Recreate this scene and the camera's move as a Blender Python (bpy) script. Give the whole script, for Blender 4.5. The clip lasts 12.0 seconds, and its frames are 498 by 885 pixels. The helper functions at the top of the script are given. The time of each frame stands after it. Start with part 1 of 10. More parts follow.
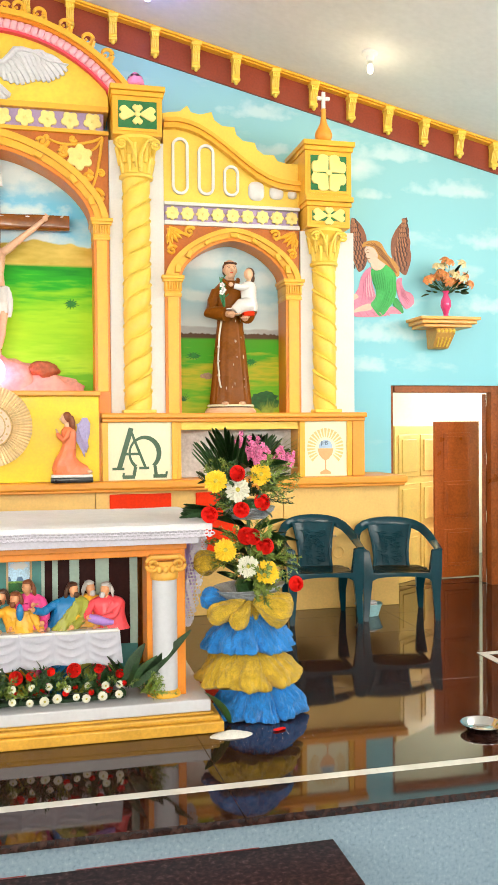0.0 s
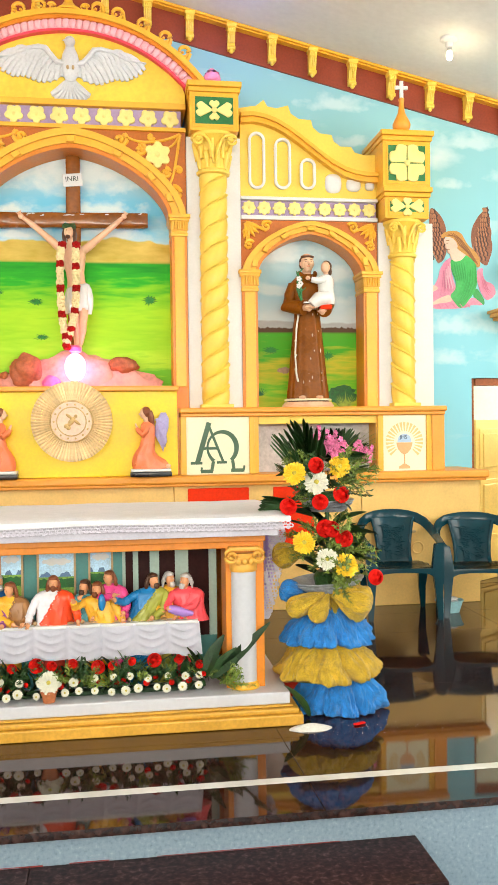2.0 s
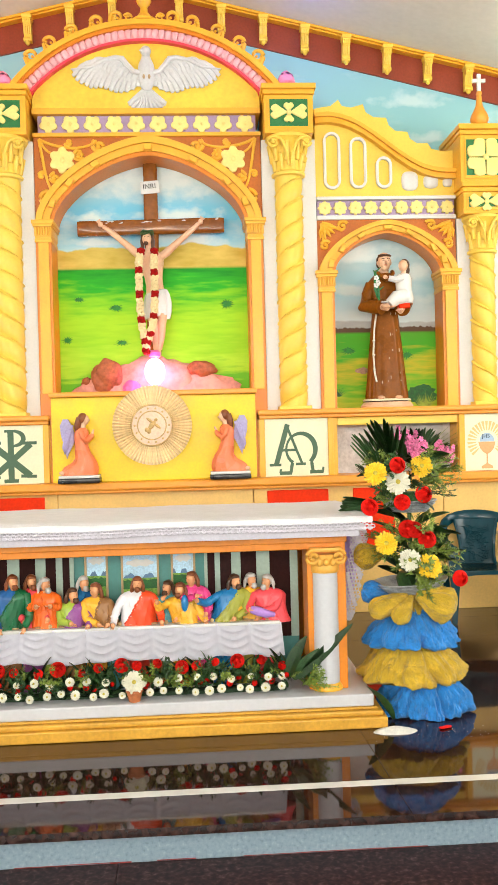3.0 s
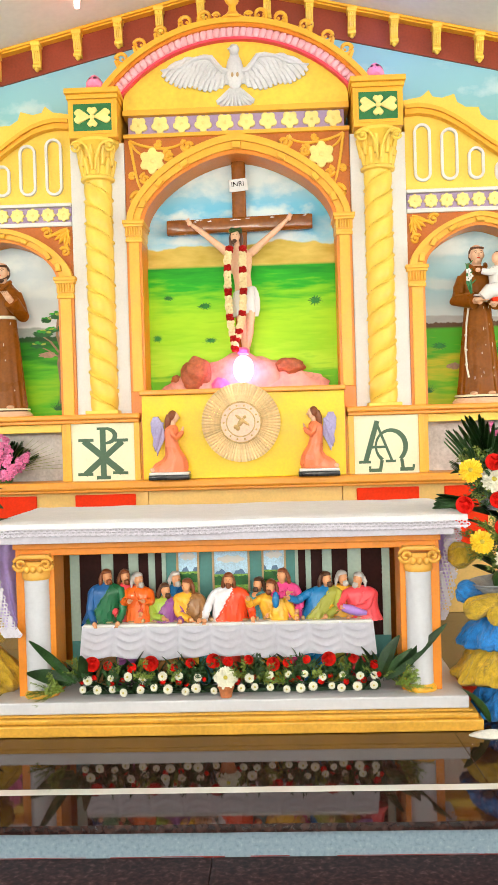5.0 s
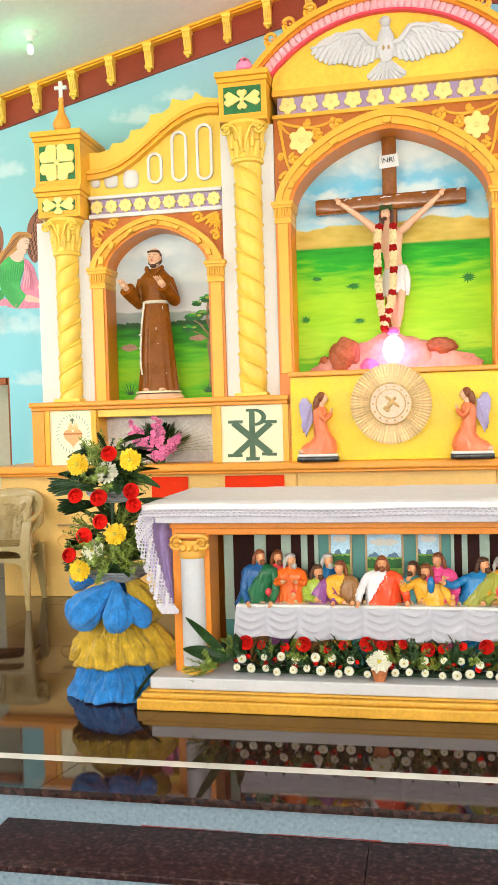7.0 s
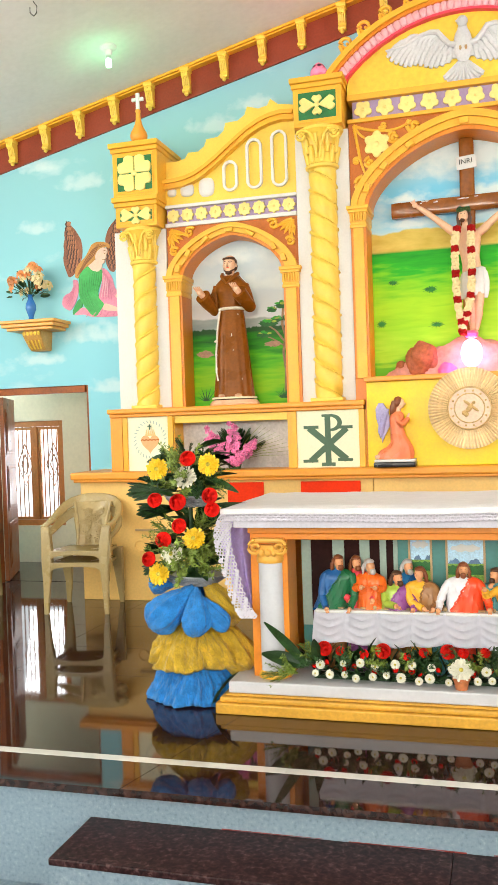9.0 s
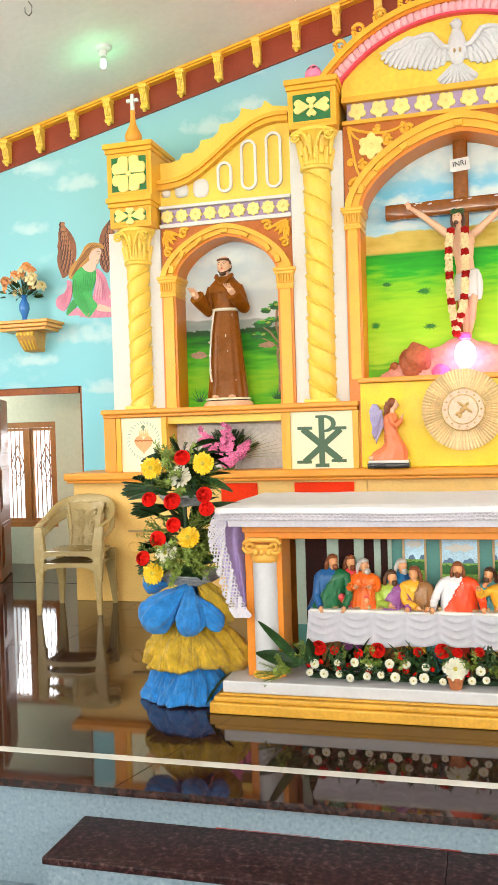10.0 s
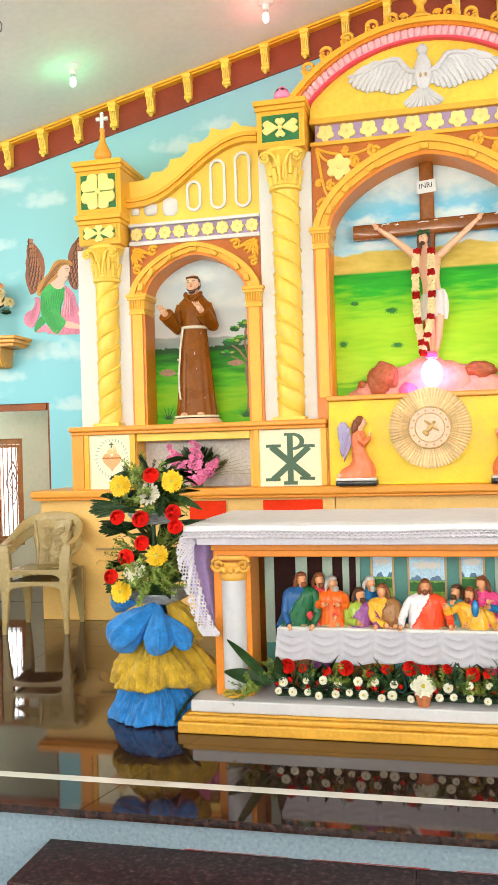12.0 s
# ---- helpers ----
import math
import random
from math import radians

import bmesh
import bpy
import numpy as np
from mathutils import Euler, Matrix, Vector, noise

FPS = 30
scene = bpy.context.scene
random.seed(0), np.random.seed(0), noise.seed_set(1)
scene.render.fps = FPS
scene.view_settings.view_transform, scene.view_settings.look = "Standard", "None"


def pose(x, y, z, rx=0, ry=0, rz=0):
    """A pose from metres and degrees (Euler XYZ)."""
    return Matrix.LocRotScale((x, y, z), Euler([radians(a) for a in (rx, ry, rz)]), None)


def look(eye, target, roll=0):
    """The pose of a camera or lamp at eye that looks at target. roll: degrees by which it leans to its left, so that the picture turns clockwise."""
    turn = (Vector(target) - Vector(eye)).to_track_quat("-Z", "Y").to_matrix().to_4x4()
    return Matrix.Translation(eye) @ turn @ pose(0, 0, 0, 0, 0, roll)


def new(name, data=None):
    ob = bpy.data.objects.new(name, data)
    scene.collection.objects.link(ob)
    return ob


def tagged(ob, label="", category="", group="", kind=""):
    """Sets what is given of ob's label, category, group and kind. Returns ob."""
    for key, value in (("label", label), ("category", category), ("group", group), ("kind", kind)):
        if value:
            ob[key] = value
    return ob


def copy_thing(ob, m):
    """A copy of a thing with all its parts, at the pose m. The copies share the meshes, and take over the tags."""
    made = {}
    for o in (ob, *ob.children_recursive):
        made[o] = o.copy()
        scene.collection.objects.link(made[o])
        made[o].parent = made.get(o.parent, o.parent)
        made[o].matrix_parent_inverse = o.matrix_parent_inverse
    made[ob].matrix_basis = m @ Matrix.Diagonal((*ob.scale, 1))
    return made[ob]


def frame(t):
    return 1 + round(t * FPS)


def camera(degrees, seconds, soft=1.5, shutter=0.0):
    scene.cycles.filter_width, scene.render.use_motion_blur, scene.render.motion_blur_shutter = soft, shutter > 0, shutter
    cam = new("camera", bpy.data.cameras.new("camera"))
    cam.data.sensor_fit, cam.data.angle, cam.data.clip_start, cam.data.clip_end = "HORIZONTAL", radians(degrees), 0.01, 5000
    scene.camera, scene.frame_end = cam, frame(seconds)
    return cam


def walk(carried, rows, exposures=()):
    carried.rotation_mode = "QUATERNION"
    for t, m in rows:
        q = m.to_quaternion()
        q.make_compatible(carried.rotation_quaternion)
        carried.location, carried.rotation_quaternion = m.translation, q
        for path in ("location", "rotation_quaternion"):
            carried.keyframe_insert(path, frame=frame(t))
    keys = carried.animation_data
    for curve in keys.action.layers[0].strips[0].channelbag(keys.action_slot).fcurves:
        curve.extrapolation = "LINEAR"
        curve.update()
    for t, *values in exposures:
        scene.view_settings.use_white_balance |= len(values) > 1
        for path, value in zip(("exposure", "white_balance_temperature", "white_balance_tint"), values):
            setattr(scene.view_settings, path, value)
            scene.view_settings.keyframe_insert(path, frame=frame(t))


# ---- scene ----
# ---- camera and its walk ----
cam = camera(31.75, 12.0)
# seconds, place, pitch, lean, heading
PATH = [
    (0.0, 0.379, -4.572, 1.612, -0.945, 0.454, -13.387),
    (0.5, 0.388, -4.590, 1.609, -0.898, 0.546, -14.302),
    (1.0, 0.373, -4.564, 1.607, -0.991, 0.275, -13.774),
    (1.5, 0.366, -4.565, 1.608, -1.329, 0.367, -11.332),
    (2.0, 0.367, -4.555, 1.580, -1.030, 0.705, -8.436),
    (2.5, 0.356, -4.535, 1.562, -0.710, 1.136, -5.543),
    (3.0, 0.350, -4.555, 1.570, -0.741, 1.511, -3.423),
    (5.0, 0.316, -4.535, 1.563, -0.728, 1.639, 2.108),
    (5.5, 0.303, -4.537, 1.567, -1.017, 1.743, 4.081),
    (6.0, 0.290, -4.535, 1.572, -1.286, 1.755, 6.390),
    (6.5, 0.266, -4.532, 1.573, -1.398, 1.726, 8.613),
    (7.0, 0.239, -4.516, 1.562, -1.650, 1.643, 11.259),
    (7.5, 0.212, -4.533, 1.568, -1.590, 1.641, 13.369),
    (9.5, 0.203, -4.518, 1.537, -0.912, 1.921, 16.035),
    (10.0, 0.192, -4.523, 1.525, -0.811, 1.742, 15.425),
    (10.5, 0.187, -4.532, 1.524, -0.616, 1.658, 14.817),
    (11.0, 0.194, -4.537, 1.531, -0.191, 1.743, 14.186),
    (11.5, 0.193, -4.538, 1.531, 0.090, 1.728, 13.743),
    (12.0, 0.190, -4.532, 1.528, 0.258, 1.635, 13.311),
]
walk(cam, [(t, pose(x, y, z, 90 + p, 0, h) @ pose(0, 0, 0, 0, 0, -r)) for t, x, y, z, p, r, h in PATH],
     [(0.0, 0.19), (12.0, 0.19)])

# ---- light ----
world = bpy.data.worlds.new("sky")
scene.world = world
world.use_nodes = True
_n = world.node_tree
_bg = _n.nodes["Background"]
_sky = _n.nodes.new("ShaderNodeTexSky")
_sky.sky_type = "NISHITA"
_sky.sun_disc = False
_sky.sun_elevation = radians(50)
_sky.sun_rotation = radians(200)
_n.links.new(_sky.outputs[0], _bg.inputs[0])
_bg.inputs[1].default_value = 0.12


def area_lamp(name, eye, target, sx, sy, watts, colour=(1, 1, 1)):
    d = bpy.data.lights.new(name, "AREA")
    d.shape = "RECTANGLE"
    d.size, d.size_y, d.energy, d.color = sx, sy, watts, colour
    ob = new(name, d)
    ob.matrix_world = look(eye, target)
    return ob


def bulb_lamp(name, place, watts, radius, colour):
    d = bpy.data.lights.new(name, "POINT")
    d.energy, d.shadow_soft_size, d.color = watts, radius, colour
    ob = new(name, d)
    ob.location = place
    return ob


# daylight through assumed, unseen nave openings: entrance behind, windows on both sides
# entrance lamp tilted upwards so the altar front gets less of it
area_lamp("daylight_entrance", (0, -13.8, 3.0), (0, -4.0, 8.5), 6.9, 2.2, 880, (1.0, 0.935, 0.80))
for _sx in (-1, 1):
    for _y in (0.0, -6.2, -9.8):
        area_lamp("daylight_window", (_sx * 6.1, _y, 3.1), (0, _y + 1.2, 3.6), 2.2, 1.5, (125 if _sx > 0 else 100) if _y > -1 else 165, (1.0, 0.935, 0.82))
sun_data = bpy.data.lights.new("sun", "SUN")
sun_data.energy, sun_data.angle, sun_data.color = 2.5, radians(0.6), (1.0, 0.94, 0.84)
sun = new("sun", sun_data)
sun.rotation_euler = (radians(40), 0, radians(200))
# ---- materials ----
def mat(name, colour, rough=0.5, metal=0.0, vary=0.06, scale=6.0, bump=0.0, bump_scale=40.0, spec=0.5, coat=0.0, trans=0.0, emit=None, random_by=0.0, alpha_mesh=0.0):
    m = bpy.data.materials.new(name)
    m.use_nodes = True
    nt = m.node_tree
    b = nt.nodes["Principled BSDF"]
    b.inputs["Roughness"].default_value = rough
    b.inputs["Metallic"].default_value = metal
    b.inputs["Specular IOR Level"].default_value = spec
    b.inputs["Coat Weight"].default_value = coat
    b.inputs["Transmission Weight"].default_value = trans
    tc = nt.nodes.new("ShaderNodeTexCoord")
    if vary > 0:
        n1 = nt.nodes.new("ShaderNodeTexNoise")
        n1.inputs["Scale"].default_value = scale
        n1.inputs["Detail"].default_value = 6
        n2 = nt.nodes.new("ShaderNodeTexNoise")
        n2.inputs["Scale"].default_value = scale * 9
        n2.inputs["Detail"].default_value = 3
        nt.links.new(tc.outputs["Object"], n1.inputs[0])
        nt.links.new(tc.outputs["Object"], n2.inputs[0])
        add = nt.nodes.new("ShaderNodeMath")
        add.operation = "ADD"
        nt.links.new(n1.outputs[0], add.inputs[0])
        nt.links.new(n2.outputs[0], add.inputs[1])
        mr = nt.nodes.new("ShaderNodeMapRange")
        mr.inputs[1].default_value, mr.inputs[2].default_value = 0.7, 1.3
        mr.inputs[3].default_value, mr.inputs[4].default_value = 1 - vary * 2, 1 + vary
        nt.links.new(add.outputs[0], mr.inputs[0])
        hsv = nt.nodes.new("ShaderNodeHueSaturation")
        hsv.inputs["Color"].default_value = (*colour, 1)
        last = mr.outputs[0]
        if random_by > 0:
            oi = nt.nodes.new("ShaderNodeObjectInfo")
            r2 = nt.nodes.new("ShaderNodeMapRange")
            r2.inputs[3].default_value, r2.inputs[4].default_value = 1 - random_by, 1 + random_by
            nt.links.new(oi.outputs["Random"], r2.inputs[0])
            mul = nt.nodes.new("ShaderNodeMath")
            mul.operation = "MULTIPLY"
            nt.links.new(last, mul.inputs[0])
            nt.links.new(r2.outputs[0], mul.inputs[1])
            last = mul.outputs[0]
        nt.links.new(last, hsv.inputs["Value"])
        nt.links.new(hsv.outputs[0], b.inputs["Base Color"])
        rr = nt.nodes.new("ShaderNodeMapRange")
        rr.inputs[1].default_value, rr.inputs[2].default_value = 0.3, 0.7
        rr.inputs[3].default_value, rr.inputs[4].default_value = max(0.02, rough - 0.08), min(1, rough + 0.08)
        nt.links.new(n1.outputs[0], rr.inputs[0])
        nt.links.new(rr.outputs[0], b.inputs["Roughness"])
    else:
        b.inputs["Base Color"].default_value = (*colour, 1)
    if bump > 0:
        nb = nt.nodes.new("ShaderNodeTexNoise")
        nb.inputs["Scale"].default_value = bump_scale
        nb.inputs["Detail"].default_value = 5
        nt.links.new(tc.outputs["Object"], nb.inputs[0])
        bp = nt.nodes.new("ShaderNodeBump")
        bp.inputs["Strength"].default_value = bump
        bp.inputs["Distance"].default_value = 0.01
        nt.links.new(nb.outputs[0], bp.inputs["Height"])
        nt.links.new(bp.outputs[0], b.inputs["Normal"])
    if emit:
        b.inputs["Emission Color"].default_value = (*emit[0], 1)
        b.inputs["Emission Strength"].default_value = emit[1]
    return m


YELLOW = mat("yellow_enamel_paint", (0.88, 0.455, 0.034), 0.36, vary=0.05, bump=0.12)
CREAM = mat("cream_yellow_paint", (0.90, 0.62, 0.085), 0.4, vary=0.04, bump=0.1)
LEMON = mat("lemon_yellow_paint", (0.92, 0.66, 0.005), 0.4, vary=0.05, bump=0.1)
ORANGE = mat("orange_ochre_paint", (0.76, 0.24, 0.014), 0.38, vary=0.06, bump=0.1)
WHITE = mat("white_paint", (0.72, 0.70, 0.68), 0.4, vary=0.03, bump=0.08)
IVORY = mat("ivory_panel_paint", (0.85, 0.82, 0.58), 0.45, vary=0.03)
RUST = mat("rust_brown_paint", (0.52, 0.135, 0.008), 0.5, vary=0.08, bump=0.1)
MAROON = mat("maroon_brown_paint", (0.29, 0.045, 0.016), 0.4, vary=0.1, bump=0.1)
LILAC = mat("lilac_paint", (0.42, 0.30, 0.50), 0.5, vary=0.06)
GREEN_D = mat("dark_green_paint", (0.02, 0.18, 0.05), 0.4, vary=0.1)
PINK = mat("pink_paint", (0.90, 0.46, 0.50), 0.45, vary=0.06)
HOTPINK = mat("hot_pink_paint", (0.86, 0.16, 0.42), 0.4, vary=0.08)
LOTUS = mat("bright_pink_lotus_paint", (0.95, 0.30, 0.52), 0.35, vary=0.06)
AMBER = mat("light_orange_ledge_paint", (0.88, 0.345, 0.035), 0.38, vary=0.05, bump=0.1)
STRAW = mat("pale_straw_paint", (0.90, 0.74, 0.24), 0.4, vary=0.05)
RED = mat("red_paint", (0.86, 0.035, 0.002), 0.6, vary=0.06, spec=0.15)
SIGN_GREEN = mat("grey_green_lettering", (0.06, 0.13, 0.07), 0.5, vary=0.08)
SILVER = mat("silver_white_paint", (0.66, 0.65, 0.66), 0.35, vary=0.06)
PALE = mat("pale_ochre_wall_paint", (0.84, 0.53, 0.155), 0.45, vary=0.05, bump=0.1)
CEIL = mat("white_ceiling_paint", (0.80, 0.79, 0.77), 0.7, vary=0.03, scale=2)
NAVE_WALL = mat("pale_nave_wall_paint", (0.62, 0.72, 0.74), 0.6, vary=0.04, scale=2)
ROOM_WALL = mat("cream_room_wall_paint", (0.74, 0.67, 0.50), 0.6, vary=0.04, scale=3)
DOOR_WOOD = mat("brown_varnished_wood", (0.34, 0.085, 0.014), 0.35, vary=0.2, scale=5, spec=0.3)
ALTAR_W = mat("altar_white_paint", (0.57, 0.56, 0.59), 0.4, vary=0.03, bump=0.04)
MARBLE = mat("white_grey_marble", (0.62, 0.58, 0.56), 0.25, vary=0.12, scale=5)
BLACK = mat("black_gloss_paint", (0.015, 0.015, 0.018), 0.25, vary=0.1)


def ramp_mat(name, stops, scale, rough, detail=8, distort=0.0, bump=0.0, coord="Object", kind="noise", spec=0.5):
    m = bpy.data.materials.new(name)
    m.use_nodes = True
    nt = m.node_tree
    b = nt.nodes["Principled BSDF"]
    b.inputs["Roughness"].default_value = rough
    b.inputs["Specular IOR Level"].default_value = spec
    tc = nt.nodes.new("ShaderNodeTexCoord")
    n1 = nt.nodes.new("ShaderNodeTexNoise")
    n1.inputs["Scale"].default_value = scale
    n1.inputs["Detail"].default_value = detail
    n1.inputs["Distortion"].default_value = distort
    nt.links.new(tc.outputs[coord], n1.inputs[0])
    cr = nt.nodes.new("ShaderNodeValToRGB")
    cr.color_ramp.elements[0].position, cr.color_ramp.elements[0].color = stops[0][0], (*stops[0][1], 1)
    cr.color_ramp.elements[1].position, cr.color_ramp.elements[1].color = stops[-1][0], (*stops[-1][1], 1)
    for p, c in stops[1:-1]:
        e = cr.color_ramp.elements.new(p)
        e.color = (*c, 1)
    nt.links.new(n1.outputs[0], cr.inputs[0])
    nt.links.new(cr.outputs[0], b.inputs["Base Color"])
    if bump:
        bp = nt.nodes.new("ShaderNodeBump")
        bp.inputs["Strength"].default_value = bump
        bp.inputs["Distance"].default_value = 0.004
        nt.links.new(n1.outputs[0], bp.inputs["Height"])
        nt.links.new(bp.outputs[0], b.inputs["Normal"])
    return m


GRANITE = ramp_mat("polished_brown_granite", [(0.3, (0.007, 0.0025, 0.0022)), (0.45, (0.019, 0.0070, 0.0055)), (0.58, (0.037, 0.0145, 0.011)), (0.82, (0.10, 0.046, 0.036))], 30, 0.045, detail=15, distort=0.25, spec=0.48)
GRANITE_M = ramp_mat("matt_brown_granite", [(0.3, (0.008, 0.004, 0.005)), (0.46, (0.024, 0.010, 0.011)), (0.58, (0.048, 0.021, 0.021)), (0.76, (0.15, 0.085, 0.080))], 44, 0.34, detail=12, distort=0.4, spec=0.14)
GREY = ramp_mat("blue_grey_granite", [(0.26, (0.135, 0.190, 0.240)), (0.44, (0.205, 0.275, 0.335)), (0.6, (0.235, 0.305, 0.365)), (0.78, (0.34, 0.41, 0.47))], 62, 0.4, detail=12, distort=0.15)
STRIP = ramp_mat("white_marble_strip", [(0.3, (0.55, 0.52, 0.48)), (0.7, (0.72, 0.70, 0.66))], 5, 0.15)


def mural_mat(name, sky, horizon_z, land, hills, cloud=0.5, seed=0.0, extent=3.0, puffs=(), cover=0.5, rise=-0.26, hedge=None):
    """Painted sky with clouds over painted meadows, laid out by height."""
    m = bpy.data.materials.new(name)
    m.use_nodes = True
    nt = m.node_tree
    b = nt.nodes["Principled BSDF"]
    b.inputs["Roughness"].default_value = 0.5
    b.inputs["Specular IOR Level"].default_value = 0.2
    L = nt.links.new
    tc = nt.nodes.new("ShaderNodeTexCoord")
    sep = nt.nodes.new("ShaderNodeSeparateXYZ")
    L(tc.outputs["Object"], sep.inputs[0])

    def noise_at(sx, sz, scale, detail=6):
        mp = nt.nodes.new("ShaderNodeMapping")
        mp.inputs["Scale"].default_value = (sx, 1, sz)
        mp.inputs["Location"].default_value = (seed, seed * 2, seed)
        L(tc.outputs["Object"], mp.inputs[0])
        n = nt.nodes.new("ShaderNodeTexNoise")
        n.inputs["Scale"].default_value = scale
        n.inputs["Detail"].default_value = detail
        L(mp.outputs[0], n.inputs[0])
        return n.outputs[0]

    def ramp(src, stops):
        cr = nt.nodes.new("ShaderNodeValToRGB")
        cr.color_ramp.elements[0].position, cr.color_ramp.elements[0].color = stops[0][0], (*stops[0][1], 1)
        cr.color_ramp.elements[1].position, cr.color_ramp.elements[1].color = stops[-1][0], (*stops[-1][1], 1)
        for p, c in stops[1:-1]:
            cr.color_ramp.elements.new(p).color = (*c, 1)
        L(src, cr.inputs[0])
        return cr.outputs[0]

    def mix(fac, a, c):
        x = nt.nodes.new("ShaderNodeMix")
        x.data_type = "RGBA"
        L(fac, x.inputs["Factor"])
        L(a, x.inputs["A"])
        L(c, x.inputs["B"])
        return x.outputs["Result"]

    def range_of(src, a, c, lo=0.0, hi=1.0):
        r = nt.nodes.new("ShaderNodeMapRange")
        r.inputs[1].default_value, r.inputs[2].default_value, r.inputs[3].default_value, r.inputs[4].default_value = a, c, lo, hi
        L(src, r.inputs[0])
        return r.outputs[0]

    zt = range_of(sep.outputs[2], horizon_z, horizon_z + extent)
    base = ramp(zt, sky)
    puff = range_of(noise_at(0.8, 1.7, 1.9, 5), 0.62 - cloud * 0.2, 0.86 - cloud * 0.2)
    white = nt.nodes.new("ShaderNodeRGB")
    white.outputs[0].default_value = (0.78, 0.86, 0.86, 1)
    soft = nt.nodes.new("ShaderNodeMath")
    soft.operation = "MULTIPLY"
    soft.inputs[1].default_value = 0.8
    L(puff, soft.inputs[0])
    col = mix(soft.outputs[0], base, white.outputs[0])
    if puffs:
        def calc(op, a, c, third=None):
            n = nt.nodes.new("ShaderNodeMath")
            n.operation = op
            for k, q in enumerate((a, c, third)):
                if q is None:
                    continue
                if isinstance(q, (int, float)):
                    n.inputs[k].default_value = q
                else:
                    L(q, n.inputs[k])
            return n.outputs[0]
        lump = calc("MULTIPLY_ADD", noise_at(0.8, 1, 9.0, 5), 2.6, -1.3)
        whole = None
        for cx, cz, w, h in puffs:
            ax = calc("DIVIDE", calc("SUBTRACT", sep.outputs[0], cx), w)
            az = calc("DIVIDE", calc("SUBTRACT", sep.outputs[2], cz), h)
            az = calc("MAXIMUM", az, calc("MULTIPLY", az, -2.2))
            dist = calc("ADD", calc("SQRT", calc("ADD", calc("MULTIPLY", ax, ax), calc("MULTIPLY", az, az)), 0.0), lump)
            one = range_of(dist, 1.2, 0.3, 0.0, cover)
            whole = one if whole is None else calc("MAXIMUM", whole, one)
        col = mix(whole, col, white.outputs[0])
    if land:
        wob = nt.nodes.new("ShaderNodeMath")
        wob.operation = "MULTIPLY_ADD"
        L(noise_at(1, 0.02, 1.6, 4), wob.inputs[0])
        wob.inputs[1].default_value = rise
        L(sep.outputs[2], wob.inputs[2])
        hill = ramp(range_of(noise_at(2, 6, 2.0), 0.3, 0.7), [(0.0, hills[0]), (1.0, hills[1])])
        under_hill = range_of(wob.outputs[0], horizon_z - 0.12, horizon_z - 0.105, 1.0, 0.0)
        col = mix(under_hill, col, hill)
        zl = nt.nodes.new("ShaderNodeMath")
        zl.operation = "MULTIPLY_ADD"
        L(noise_at(0.9, 6.0, 3.2), zl.inputs[0])
        zl.inputs[1].default_value = 0.6
        L(range_of(sep.outputs[2], horizon_z - 0.13, horizon_z - 1.2, -0.25, 0.75), zl.inputs[2])
        grass = ramp(zl.outputs[0], land)
        if hedge:
            line = nt.nodes.new("ShaderNodeRGB")
            line.outputs[0].default_value = (*hedge, 1)
            ragged = nt.nodes.new("ShaderNodeMath")
            ragged.operation = "MULTIPLY_ADD"
            L(noise_at(1, 0.02, 22.0, 4), ragged.inputs[0])
            ragged.inputs[1].default_value = -0.07
            L(sep.outputs[2], ragged.inputs[2])
            col = mix(range_of(ragged.outputs[0], horizon_z - 0.135, horizon_z - 0.125, 1.0, 0.0), col, line.outputs[0])
        under = range_of(sep.outputs[2], horizon_z - 0.15, horizon_z - 0.13, 1.0, 0.0)
        col = mix(under, col, grass)
    L(col, b.inputs["Base Color"])
    return m


# painted clouds on the wall: middle x and z, half width, half height
WALL_CLOUDS = [(3.74, 4.25, 0.36, 0.11), (3.53, 3.85, 0.17, 0.06), (4.35, 3.93, 0.40, 0.10), (4.81, 3.44, 0.30, 0.12), (4.76, 2.80, 0.28, 0.11), (3.49, 2.20, 0.24, 0.11), (2.41, 4.56, 0.30, 0.10), (2.57, 4.22, 0.2, 0.07), (3.58, 2.50, 0.48, 0.13),
               (-3.70, 4.00, 0.26, 0.11), (-4.20, 3.60, 0.26, 0.08), (-4.17, 4.21, 0.2, 0.08), (-4.24, 2.28, 0.30, 0.09), (-3.50, 1.97, 0.24, 0.09), (-2.31, 4.40, 0.25, 0.11), (-1.92, 4.55, 0.2, 0.09), (-3.56, 2.50, 0.48, 0.13), (5.4, 4.0, 0.4, 0.12), (-5.3, 3.3, 0.4, 0.12)]
WALL_SKY = mural_mat("painted_sky_wall", [(0.0, (0.26, 0.64, 0.77)), (0.45, (0.29, 0.64, 0.72)), (0.75, (0.30, 0.60, 0.65)), (1.0, (0.26, 0.50, 0.66))], 1.2, None, None, cloud=0.1, extent=4.2, puffs=WALL_CLOUDS, cover=0.5)
GRASS_STOPS = [(0.0, (0.012, 0.32, 0.02)), (0.2, (0.03, 0.50, 0.02)), (0.32, (0.22, 0.68, 0.015)), (0.5, (0.40, 0.80, 0.02)), (0.7, (0.30, 0.72, 0.015)), (0.9, (0.46, 0.82, 0.04)), (1.0, (0.16, 0.60, 0.02))]
